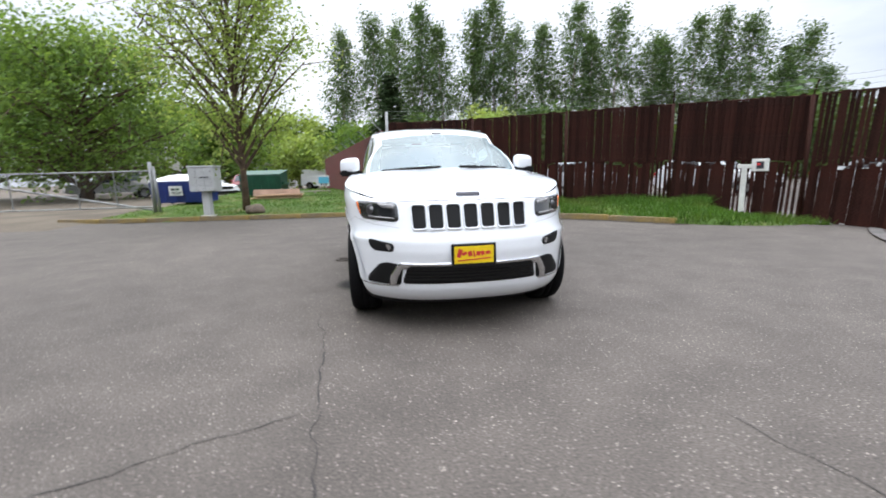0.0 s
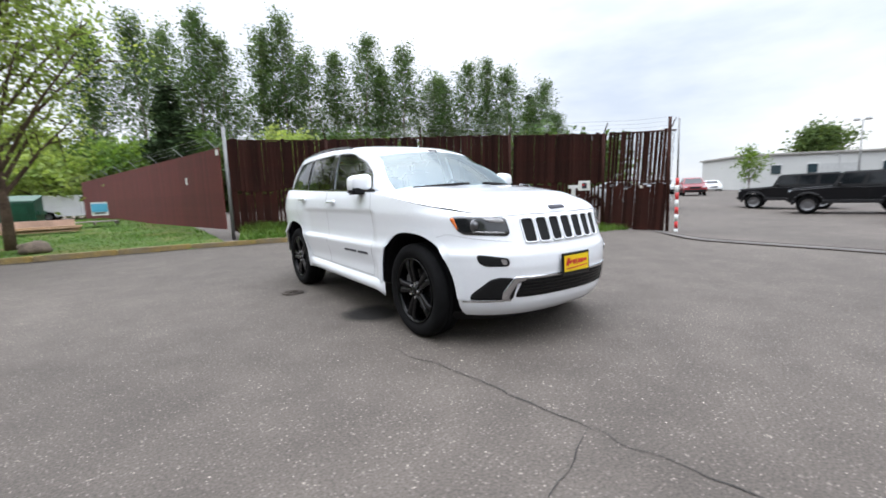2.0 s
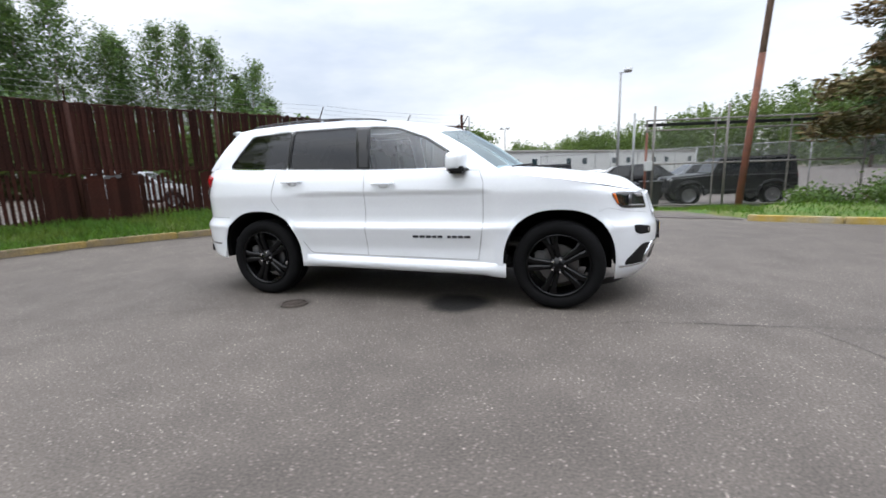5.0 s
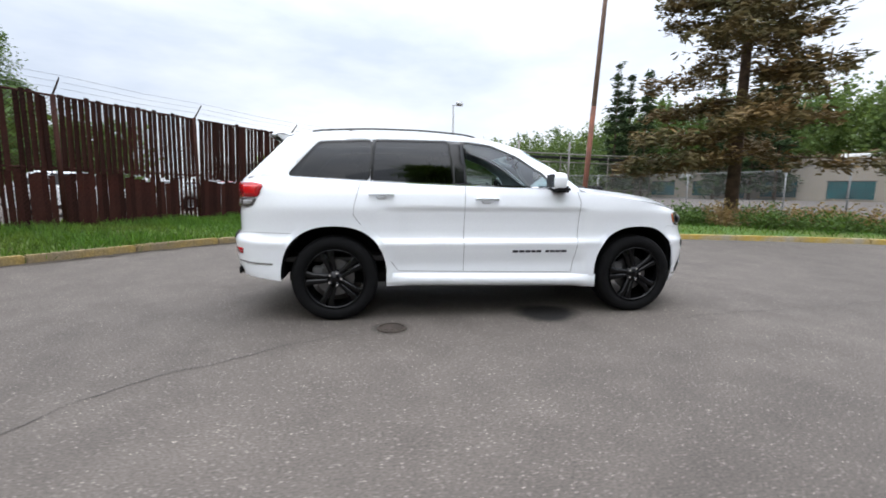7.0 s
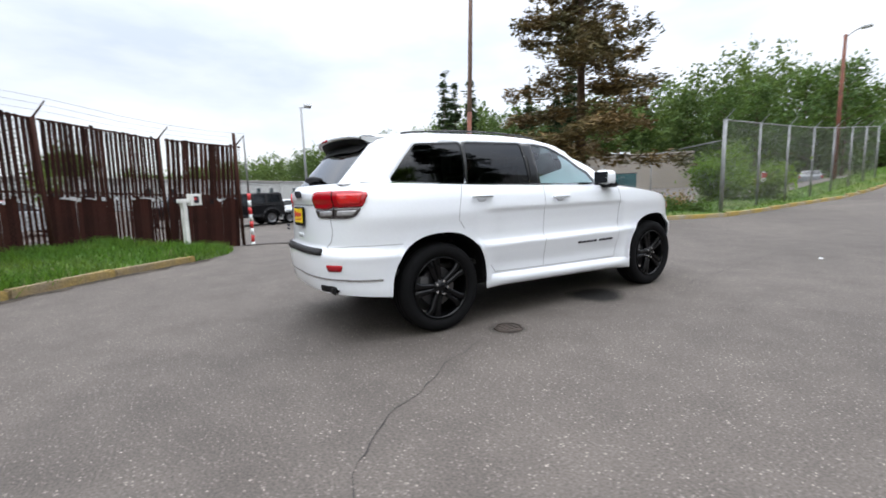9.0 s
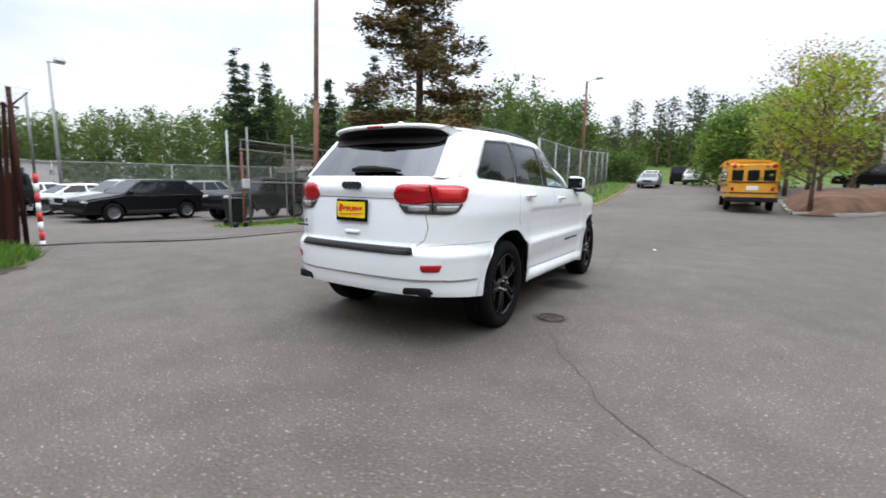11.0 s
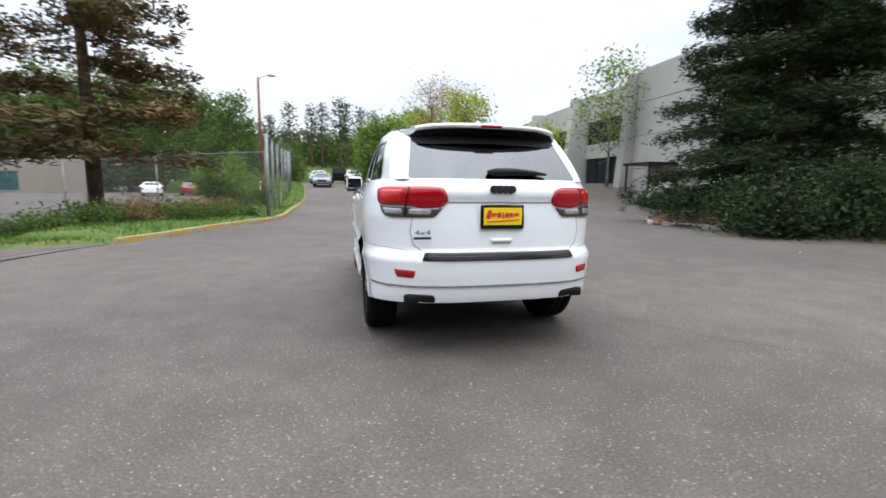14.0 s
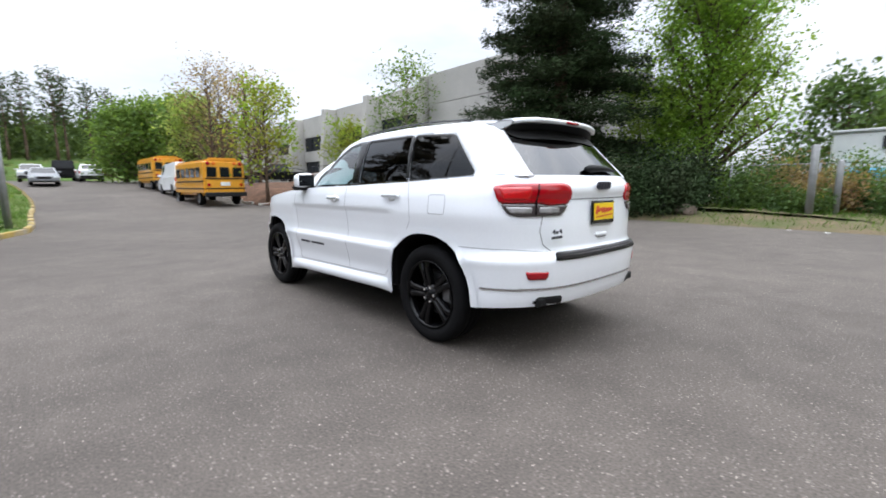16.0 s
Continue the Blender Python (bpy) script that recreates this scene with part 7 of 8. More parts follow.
def body_regions():
    """The lower skin as a grid from nose to tail, split into panels; wheel arches cut out."""
    cols = []
    for k in range(35):
        cols.append(("f", radians(90 * (k / 34) ** 0.9)))
    n = 112
    for k in range(1, n):
        cols.append(("s", YF + (YR - YF) * k / n))
    for k in range(40, -1, -1):
        cols.append(("r", radians(90 * (k / 40) ** 0.9)))
    rows = 46
    panels = {}
    for sgn in (-1, 1):
        pts = []
        for kind, v in cols:
            col = []
            for j in range(rows + 1):
                u = j / rows
                y = v if kind == "s" else (-2.2 if kind == "f" else 2.35)
                for _ in range(2):
                    z0, z1 = lerp_table(SILL_Z, y), lerp_table(RIM_Z, y)
                    z = z0 + (z1 - z0) * u
                    if kind == "s":
                        x, y = side_x(v, z), v
                    else:
                        x, y = ring(v, z, -1 if kind == "f" else 1)
                col.append(Vector((x, y, z)))
            pts.append(col)

        def in_arch(p):
            return p.x > 0.5 and any(abs((p.y - yc) / ARCH_A) ** SQUARE + abs((p.z - ARCH_Z) / ARCH_B) ** SQUARE < 1 and p.z > 0 for yc in (-AXLE, AXLE)) or (p.x > 0.5 and p.z < ARCH_Z and any(abs(p.y - yc) < ARCH_A for yc in (-AXLE, AXLE)))

        keep = []
        for i in range(len(cols) - 1):
            for j in range(rows):
                c = (pts[i][j] + pts[i + 1][j] + pts[i + 1][j + 1] + pts[i][j + 1]) / 4
                if not in_arch(c):
                    keep.append((i, j))
        use = {}
        for i, j in keep:
            for k in ((i, j), (i + 1, j), (i + 1, j + 1), (i, j + 1)):
                use[k] = use.get(k, 0) + 1
        for (i, j), m in use.items():
            p = pts[i][j]
            for yc in (-AXLE, AXLE):
                dy, dz = p.y - yc, p.z - ARCH_Z
                full = 4 if 0 < j < rows else 2
                if m < full and p.x > 0.5 and abs(dy) < 0.55 and p.z < 1.0:
                    if dz > 0:
                        r = (abs(dy / ARCH_A) ** SQUARE + abs(dz / ARCH_B) ** SQUARE) ** (1 / SQUARE)
                        y, z = yc + dy / r, ARCH_Z + dz / r
                    else:
                        y, z = yc + math.copysign(ARCH_A, dy), p.z
                    pts[i][j] = Vector((side_x(y, z), y, z))
        for i, j in keep:
            quad = [pts[i][j], pts[i + 1][j], pts[i + 1][j + 1], pts[i][j + 1]]
            c = sum(quad, Vector()) / 4
            if c.y < -1.62 and c.z < 0.80 + 0.10 * smoothstep(0.6, 0.9, c.x):
                name = "front_bumper"
            elif c.y < -0.82:
                name = "front_fender" if c.y > -2.06 or c.x > 0.55 else "grille_panel"
            elif c.y < 0.285:
                name = "front_door" if c.z > 0.40 else "side_sill"
            elif c.y < 1.27 - 0.33 * smoothstep(0.85, 0.4, c.z):
                name = "rear_door" if c.z > 0.40 else "side_sill"
            elif c.y > 2.0 and c.z < 0.775:
                name = "rear_bumper"
            elif c.y > 2.28 and c.x < 0.66:
                name = "tailgate"
            else:
                name = "rear_quarter"
            one = name in ("front_bumper", "grille_panel", "rear_bumper", "tailgate")
            q = [(sgn * p.x, p.y, p.z) for p in quad]
            panels.setdefault(name if one else (name, sgn), []).append(q if sgn < 0 else q[::-1])
    return panels


def faces_to_bm(quads):
    bm = bmesh.new()
    for q in quads:
        vs = [bm.verts.new(p) for p in q]
        bm.faces.new(vs)
    bmesh.ops.remove_doubles(bm, verts=bm.verts[:], dist=0.0006)
    bmesh.ops.dissolve_degenerate(bm, dist=0.0003, edges=bm.edges[:])
    return bm


def strip_between(la, lb, n=1):
    """A skin between two lines of points."""
    bm = bmesh.new()
    rows = [[bm.verts.new(Vector(a).lerp(Vector(b), k / n)) for a, b in zip(la, lb)] for k in range(n + 1)]
    for r, q in zip(rows, rows[1:]):
        for i in range(len(r) - 1):
            bm.faces.new((r[i], r[i + 1], q[i + 1], q[i]))
    return bm


def road_wheel(car, sx, y):
    """A tyre with a gloss black split-spoke rim, brake disc, caliper and bright nuts."""
    at = Matrix.Translation((sx * 0.80, y, 0.386)) @ (Matrix.Identity(4) if sx > 0 else Matrix.Rotation(math.pi, 4, "Z"))
    tread = [(0.262, 0.09), (0.285, 0.118), (0.325, 0.128), (0.360, 0.120), (0.378, 0.100), (0.386, 0.07), (0.386, 0.03), (0.381, 0.028), (0.381, 0.022), (0.386, 0.02),
             (0.386, -0.02), (0.381, -0.022), (0.381, -0.028), (0.386, -0.03), (0.386, -0.07), (0.378, -0.10), (0.36, -0.12), (0.325, -0.128), (0.27, -0.10)]
    tyre = part("wheel", lathe(tread, 56, "x"), RUBBER, car, "black road tyre on a gloss black alloy", smooth=True, at=at)

    def sub(name, bm, mat, label="", smooth=False):
        o = part(name, bm, mat, None, label, smooth)
        o.parent = tyre
        return o

    barrel = lathe([(0.268, 0.112), (0.258, 0.108), (0.252, 0.09), (0.245, 0.0), (0.24, -0.10)], 48, "x")
    sub("rim", barrel, RIMBLACK, "gloss black rim", True)
    sub("rim_lip", lathe([(0.268, 0.112), (0.270, 0.118), (0.262, 0.120), (0.255, 0.110)], 48, "x"), RIMBLACK, "", True)
    for k in range(5):
        bm = bmesh.new()
        for s in (-1, 1):
            prof = [(0.045, s * 0.015), (0.10, s * 0.021), (0.20, s * 0.029), (0.256, s * 0.044)]
            wid = [0.017, 0.019, 0.024, 0.034]
            front = [0.098, 0.104, 0.112, 0.106]
            rings = []
            for (r, o), w, f in zip(prof, wid, front):
                rings.append([bm.verts.new(c) for c in ((f - 0.008, o - w, r), (f, o - w * 0.5, r), (f, o + w * 0.5, r), (f - 0.008, o + w, r), (f - 0.045, o + w, r), (f - 0.045, o - w, r))])
            for a, b in zip(rings, rings[1:]):
                for i in range(6):
                    bm.faces.new((a[i], a[(i + 1) % 6], b[(i + 1) % 6], b[i]))
            bm.faces.new(rings[0])
            bm.faces.new(rings[-1][::-1])
        bmesh.ops.recalc_face_normals(bm, faces=bm.faces[:])
        bmesh.ops.rotate(bm, verts=bm.verts[:], cent=(0, 0, 0), matrix=Matrix.Rotation(k * math.tau / 5 + 0.3, 3, "X"))
        sub("spoke", bm, RIMBLACK)
        nut = tube([(0.085, 0, 0.0575), (0.118, 0, 0.0575)], [0.012, 0.010], 6)
        bmesh.ops.rotate(nut, verts=nut.verts[:], cent=(0, 0, 0), matrix=Matrix.Rotation((k + 0.5) * math.tau / 5 + 0.3, 3, "X"))
        sub("lug_nut", nut, NUT, "bright chrome nut")
    sub("hub_cap", lathe([(0.001, 0.112), (0.028, 0.112), (0.034, 0.106), (0.075, 0.098), (0.08, 0.06)], 24, "x"), RIMBLACK, "", True)
    sub("brake_disc", lathe([(0.05, 0.03), (0.168, 0.03), (0.17, 0.022), (0.168, 0.005), (0.05, 0.005)], 36, "x"), DISCGREY, "bare steel brake disc")
    cal = bm_box((0.07, 0.10, 0.16), (0.03, 0.15 if sx > 0 else -0.15, 0.03), 0.015, seg=2)
    sub("caliper", cal, material("cast_aluminium", (0.16, 0.16, 0.165), 0.5, 0.6), "grey cast caliper")
    return tyre


def sport_utility():
    car = thing("sport_utility", "clean white mid-size sport utility with black wheels parked on the court", "car")

    def half(name, bm, mat, label="", smooth=True):
        return part(name, bm, mat, car, label, smooth)

    for key, quads in body_regions().items():
        name = key if isinstance(key, str) else key[0]
        half(name, faces_to_bm(quads), CAR_WHITE)

    # bonnet: crowned plate from the rim ring inwards
    bm = bmesh.new()
    ys = [-2.205 + 0.0 * k for k in range(0)]
    n = 26
    rows = []
    for j in range(31):
        t = j / 30
        row = []
        for i in range(n + 1):
            u = -1 + 2 * i / n
            y_c = -2.2 + 1.28 * t
            phi = abs(u)
            edge_y = -2.2 + 1.30 * t
            zr = lerp_table(RIM_Z, edge_y)
            w = side_x(edge_y, zr) if edge_y > -2.19 else 0.02
            x = u * w
            crown = 0.098 * smoothstep(0.0, 0.16, t) * (1 - 0.46 * t) * (1 - abs(u) ** 3.6)
            dome = 0.012 * smoothstep(0.78, 0.62, abs(u)) * smoothstep(0.1, 0.3, t)
            row.append(bm.verts.new((x, edge_y, zr + crown + dome)))
        rows.append(row)
    for r, q in zip(rows, rows[1:]):
        for i in range(n):
            bm.faces.new((r[i], r[i + 1], q[i + 1], q[i]))
    bmesh.ops.remove_doubles(bm, verts=bm.verts[:], dist=0.001)
    half("bonnet", bm, CAR_WHITE)

    # shoulders
    for sgn in (-1, 1):
        la, lb = [], []
        for k in range(60):
            y = -0.95 + 2.97 * k / 59
            z = lerp_table(RIM_Z, y)
            la.append((sgn * side_x(y, z), y, z))
            lb.append((sgn * (lerp_table(BELT_W, y) - 0.01), y, z + 0.004))
        half("shoulder", strip_between(la, lb, 2), CAR_WHITE)
    la, lb = [], []
    for k in range(41):
        a = -0.84 + 1.68 * k / 40
        p = around(a, 1.292, 1)
        la.append(p)
        lb.append((p.x * 0.88, p.y - 0.08, 1.284))
    half("tailgate_ledge", strip_between(la, lb, 2), CAR_WHITE)

    # glasshouse flanks with their window openings
    rim = [(y, lerp_table(RIM_Z, y) - 0.003) for y in (-0.95, -0.5, 0, 0.3, 1.08, 1.6, 2.0, 2.10)]
    top = [(y, lerp_table(ROOF_Z, y)) for y in (1.80, 1.6, 1.4, 1.0, 0.6, 0.24, 0.0, -0.1, -0.2, -0.3)]
    flank = rim + top + [(-0.62, 1.41)]
    qwin = rounded([(1.852, 1.304), (1.585, 1.602), (1.12, 1.628), (1.15, 1.268)], 0.04)
    rwin = rounded([(1.12, 1.268), (1.09, 1.629), (0.42, 1.636), (0.385, 1.245)], 0.025)
    fwin = rounded([(0.26, 1.240), (0.285, 1.632), (0.02, 1.612), (-0.26, 1.512), (-0.52, 1.352), (-0.60, 1.228)], 0.03)
    for sgn in (-1, 1):
        skin = on_side(sgn, cabin_x)
        half("window_frame", patch(flank, skin, 0.026, 0.0, 0.02, (qwin, rwin, fwin)), CAR_WHITE)
        for nm, w, g, lab in (("quarter_window", qwin, PRIVACY, "dark privacy glass"), ("rear_door_window", rwin, PRIVACY, "dark privacy glass"), ("front_door_window", fwin, DOORGLASS, "lightly tinted glass")):
            o = half(nm, patch(w, skin, 0.04, -0.004, 0.0, skirt=False), g, lab)
            o.visible_shadow = False
            lo = sorted(w, key=lambda p: p[1])[0]
            half("window_trim", ribbon(w + [w[0]], 0.014, skin, 0.003), GLOSSBLACK, "black window trim", False)
        half("pillar_cover", patch([(0.385, 1.24), (0.42, 1.640), (0.285, 1.638), (0.26, 1.235)], skin, 0.03, 0.004), GLOSSBLACK, "gloss black door pillar")
        half("pillar_cover", patch([(1.14, 1.265), (1.12, 1.632), (1.085, 1.632), (1.12, 1.265)], skin, 0.03, 0.004), GLOSSBLACK, "gloss black door pillar")
        half("waist_trim", ribbon([(-0.58, 1.222), (0.3, 1.234), (1.2, 1.262), (1.84, 1.288)], 0.012, skin, 0.005), CHROME, "bright waist strip", False)
        # windscreen pillar
        la, lb = [], []
        for k in range(13):
            t = k / 12
            y = -0.95 + 0.65 * t
            z = (1.18 + (1.41 - 1.18) * t / 0.508) if t < 0.508 else (1.41 + (1.585 - 1.41) * (t - 0.508) / 0.492)
            x = cabin_x(y, z)
            la.append((sgn * x, y, z))
            lb.append((sgn * (x - 0.026), y - 0.012, z + 0.008))
        half("screen_pillar", strip_between(la, lb, 2), CAR_WHITE)

    # windscreen
    bm = bmesh.new()
    rows = []
    for j in range(13):
        t = 0.93 * j / 12
        y = -0.95 + 0.65 * t
        z = (1.18 + (1.41 - 1.18) * t / 0.508) if t < 0.508 else (1.41 + (1.585 - 1.41) * (t - 0.508) / 0.492)
        xe = cabin_x(y, z) - 0.022
        row = []
        for i in range(25):
            u = -1 + i / 12
            bow = 1 - u * u
            row.append(bm.verts.new((u * xe, y - 0.012 - (0.185 - 0.03 * t) * bow, z + 0.008 + (0.012 + 0.030 * t) * bow)))
        rows.append(row)
    for r, q in zip(rows, rows[1:]):
        for i in range(24):
            bm.faces.new((r[i], r[i + 1], q[i + 1], q[i]))
    top_line = [v.co.copy() for v in rows[-1]]
    low_line = [v.co.copy() for v in rows[0]]
    glass_rows = [[v.co.copy() for v in r] for r in rows]
    o = half("windscreen", bm, FRONTGLASS, "clear windscreen")
    o.visible_shadow = False
    half("cowl", strip_between([(p.x, p.y - 0.05, p.z - 0.012) for p in low_line], [(p.x, p.y + 0.05, p.z + 0.012) for p in low_line], 1), SATINBLACK, "black cowl strip")
    for i0, i1 in ((14, 22), (11, 2)):
        arm_line = [glass_rows[0][round(i0 + (i1 - i0) * f)] + Vector((0, -0.02, 0.048 - 0.012 * f)) for f in (0.0, 0.25, 0.5, 0.75, 1.0)]
        half("wiper", tube(arm_line, [0.012, 0.014, 0.012, 0.010, 0.007], 6), SATINBLACK, "black wiper")

    # roof
    bm = bmesh.new()
    rows = []
    for j in range(33):
        t = j / 32
        ye = -0.3 + 2.16 * t
        zr = lerp_table(ROOF_Z, ye)
        we = cabin_x(ye, zr)
        crown = 0.034 + 0.014 * smoothstep(0.0, 0.25, t)
        row = []
        for i in range(29):
            u = -1 + i / 14
            yf = -0.3 - 0.185 * (1 - u * u)
            yb = 1.96 - 0.10 * abs(u) ** 2.5
            row.append(bm.verts.new((u * we, yf + (yb - yf) * t, soft(ROOF_Z, ye, 0.05) * 0.5 + zr * 0.5 + crown * (1 - abs(u) ** 3.6))))
        rows.append(row)
    for r, q in zip(rows, rows[1:]):
        for i in range(28):
            bm.faces.new((r[i], r[i + 1], q[i + 1], q[i]))
    header = [v.co.copy() for v in rows[0]]
    half("roof", bm, CAR_WHITE)
    top2 = [top_line[min(int((i / 28) * 24), 23)].lerp(top_line[min(int((i / 28) * 24), 23) + 1], (i / 28) * 24 - min(int((i / 28) * 24), 23)) for i in range(29)]
    half("roof_header", strip_between(top2, header, 2), CAR_WHITE)
    for sgn in (-1, 1):
        rail = [(sgn * (lerp_table(ROOF_W, y) - 0.045), y, soft(ROOF_Z, y, 0.08) + 0.020 + 0.014 * math.sin(math.pi * k / 20) ** 0.4) for k, y in enumerate([0.15 + 1.5 * k / 20 for k in range(21)])]
        half("roof_rail", tube(rail, 0.008, 8), GLOSSBLACK, "black roof rail")
    fin = bmesh.new()
    bmesh.ops.create_icosphere(fin, subdivisions=3, radius=0.05)
    for v in fin.verts:
        v.co = Vector((v.co.x * 0.45, v.co.y * 1.4 + 0.3 * v.co.z, max(v.co.z, -0.02) * 0.9))
    bmesh.ops.translate(fin, verts=fin.verts[:], vec=(0, 1.74, 1.735))
    half("aerial_fin", fin, CAR_WHITE)

    # tail screen, its frame and the spoiler
    def tail_skin(u, t):
        we = 0.690 - 0.072 * t
        return Vector((u * we, 2.305 - 0.340 * t - (0.085 - 0.015 * t) * abs(u) ** 2.6, 1.288 + 0.340 * t + 0.035 * t * (1 - u * u)))

    back = lambda c: Vector((0, 1, 0.5))
    glass_poly = rounded([(-0.95, 0.015), (0.95, 0.015), (0.94, 0.97), (-0.94, 0.97)], 0.06)
    o = half("tail_window", patch(glass_poly, tail_skin, 0.06, -0.003, 0, outward=back, skirt=False), TAILGLASS, "dark tail window")
    o.visible_shadow = False
    half("tail_frame", patch([(-1, 0), (1, 0), (1, 1), (-1, 1)], tail_skin, 0.04, 0.0, 0.01, (glass_poly,), outward=back), CAR_WHITE)
    for sgn in (-1, 1):
        la = [tail_skin(sgn, k / 8) for k in range(9)]
        lb = [Vector((sgn * cabin_x(2.10 - 0.30 * k / 8, 1.288 + 0.38 * k / 8), 2.10 - 0.30 * k / 8, 1.288 + 0.38 * k / 8)) for k in range(9)]
        lm = [Vector((max(abs(a.x), abs(b.x) - 0.028) * sgn, 0.5 * (a.y + b.y) + 0.02, 0.5 * (a.z + b.z))) for a, b in zip(la, lb)]
        half("tail_pillar", strip_between(la, lm, 2), CAR_WHITE)
        half("tail_pillar", strip_between(lm, lb, 2), CAR_WHITE)
    bm = bmesh.new()
    rows = []
    def spoiler_tip(u):
        return 2.115 - 0.125 * abs(u) ** 2.2, 1.706 - 0.022 * abs(u) ** 4

    for i in range(31):
        u = -1 + i / 15
        yt, zt = spoiler_tip(u)
        yb = 1.93 - 0.10 * abs(u) ** 2.5
        zb = 1.712 - 0.048 * abs(u) ** 3.6
        w = 0.655 - 0.03 * abs(u) ** 6
        taper = 1 - 0.10 * abs(u)
        rows.append([bm.verts.new(p) for p in ((u * w, yb, zb), (u * w * 0.985, yb + (yt - yb) * 0.5, zb * 0.5 + zt * 0.5 + 0.008), (u * w * taper, yt - 0.012, zt + 0.003), (u * w * taper, yt, zt - 0.008), (u * w * taper, yt - 0.004, zt - 0.026), (u * w * taper * 0.99, yt - 0.03, zt - 0.030))])
    for r, q in zip(rows, rows[1:]):
        for i in range(5):
            bm.faces.new((r[i], q[i], q[i + 1], r[i + 1]))
    bmesh.ops.recalc_face_normals(bm, faces=bm.faces[:])
    half("spoiler", bm, CAR_WHITE)
    us = [-1 + k / 15 for k in range(31)]
    under = [Vector((u * 0.555, spoiler_tip(u)[0] - 0.03, spoiler_tip(u)[1] - 0.029)) for u in us]
    half("spoiler_underside", strip_between(under, [tail_skin(u * 0.97, 0.93) + Vector((0, 0.006, 0.004)) for u in us], 2), SATINBLACK, "black spoiler underside")
    for sgn in (-1, 1):
        yt, zt = spoiler_tip(1)
        half("spoiler_end", strip_between([(sgn * 0.668, 1.795, 1.668), (sgn * 0.648, 1.85, 1.666), (sgn * 0.5635, yt - 0.006, zt - 0.002)], [(sgn * 0.655, 1.83, 1.655), tail_skin(sgn, 0.97), (sgn * 0.555, yt - 0.028, zt - 0.031)], 2), CAR_WHITE)
    # black patch on the glass stands in for the spoiler's shade and reflection
    half("spoiler_shade_band", patch([(-0.945, 0.97), (-0.93, 0.86), (-0.84, 0.77), (-0.66, 0.735), (0.66, 0.735), (0.84, 0.77), (0.93, 0.86), (0.945, 0.97)], tail_skin, 0.04, 0.004, 0.0, (), back, skirt=False), SATINBLACK, "black band across the top of the tail window")
    half("brake_lamp", bm_box((0.17, 0.02, 0.022), (0, 2.112, 1.690), 0.008), REDLENS, "red high brake lamp")
    half("tail_wiper", tube([tail_skin(u, t) + Vector((0, 0.014, 0.014)) for u, t in ((0.12, 0.10), (0.02, 0.115), (-0.2, 0.125), (-0.42, 0.11), (-0.56, 0.085))], [0.016, 0.030, 0.026, 0.018, 0.008], 8), SATINBLACK, "black tail wiper")

    # nose: slots, lamps, intake
    nose = lambda a, z: around(a, z, -1)
    ahead = lambda c: Vector((c.x * 0.6, -1, 0.05))
    for k in range(7):
        x = -0.375 + 0.125 * k
        w = 0.048
        poly = rounded([(x - w, 0.792), (x + w, 0.792), (x + w + 0.002, 0.958), (x - w - 0.002, 0.958)], 0.018)
        big = rounded([(x - w - 0.009, 0.782), (x + w + 0.009, 0.782), (x + w + 0.011, 0.967), (x - w - 0.011, 0.967)], 0.024)
        slot = half("grille_slot", patch(big, nose, 0.016, 0.012, 0.0, (poly,), ahead), CAR_WHITE, "white slot surround")
        o = part("slot_mesh", patch(poly, nose, 0.02, 0.002, 0.0, (), ahead), SATINBLACK, None, "black mesh insert")
        o.parent = slot
    for s in (-1, 1):
        def arcside(a, z, s=s):
            return around(s * a, z, -1)

        lamp = rounded([(0.532, 0.974), (0.84, 0.994), (0.92, 0.992), (0.948, 0.978), (0.905, 0.885), (0.865, 0.862), (0.56, 0.842), (0.528, 0.858)], 0.018)
        base = half("headlamp", patch(lamp, arcside, 0.02, 0.004, 0.01, (), ahead), LAMPGLASS, "dark projector headlamp")

        def lampart(nm, poly, mat, lift, lab=""):
            o = part(nm, patch(rounded(poly, 0.01), arcside, 0.012, lift, 0.0, (), ahead), mat, None, lab, True)
            o.parent = base

        lampart("lamp_guide", [(0.55, 0.935), (0.66, 0.945), (0.70, 0.972), (0.56, 0.965)], DULLLENS, 0.008, "pale light guide")
        lampart("lamp_marker", [(0.912, 0.984), (0.942, 0.978), (0.908, 0.895), (0.898, 0.892)], AMBER, 0.008, "amber side marker")
        lampart("lamp_guide", [(0.56, 0.860), (0.80, 0.874), (0.80, 0.886), (0.57, 0.872)], DULLLENS, 0.008, "pale light guide")
        proj = lathe([(0.001, -0.02), (0.022, -0.016), (0.032, -0.004), (0.036, 0.0), (0.044, -0.012), (0.046, 0.01)], 20, "y")
        c = arcside(0.76, 0.925)
        bmesh.ops.translate(proj, verts=proj.verts[:], vec=(c.x, c.y + 0.004, c.z))
        o = part("projector", proj, DISCGREY, None, "chrome ringed projector", True)
        o.parent = base
        fog = rounded([(0.578, 0.690), (0.74, 0.714), (0.795, 0.714), (0.785, 0.655), (0.74, 0.633), (0.588, 0.628), (0.565, 0.655)], 0.018)
        f = half("fog_lamp", patch(fog, arcside, 0.015, 0.003, 0.0, (), ahead), SATINBLACK, "black fog lamp pocket")
        o = part("fog_lens", patch(rounded([(0.59, 0.68), (0.635, 0.685), (0.62, 0.64), (0.59, 0.64)], 0.012), arcside, 0.012, 0.008, 0.0, (), ahead), CHROME, None, "bright fog lamp")
        o.parent = f
        pocket = rounded([(0.51, 0.535), (0.64, 0.550), (0.71, 0.535), (0.84, 0.420), (0.85, 0.378), (0.53, 0.378)], 0.02)
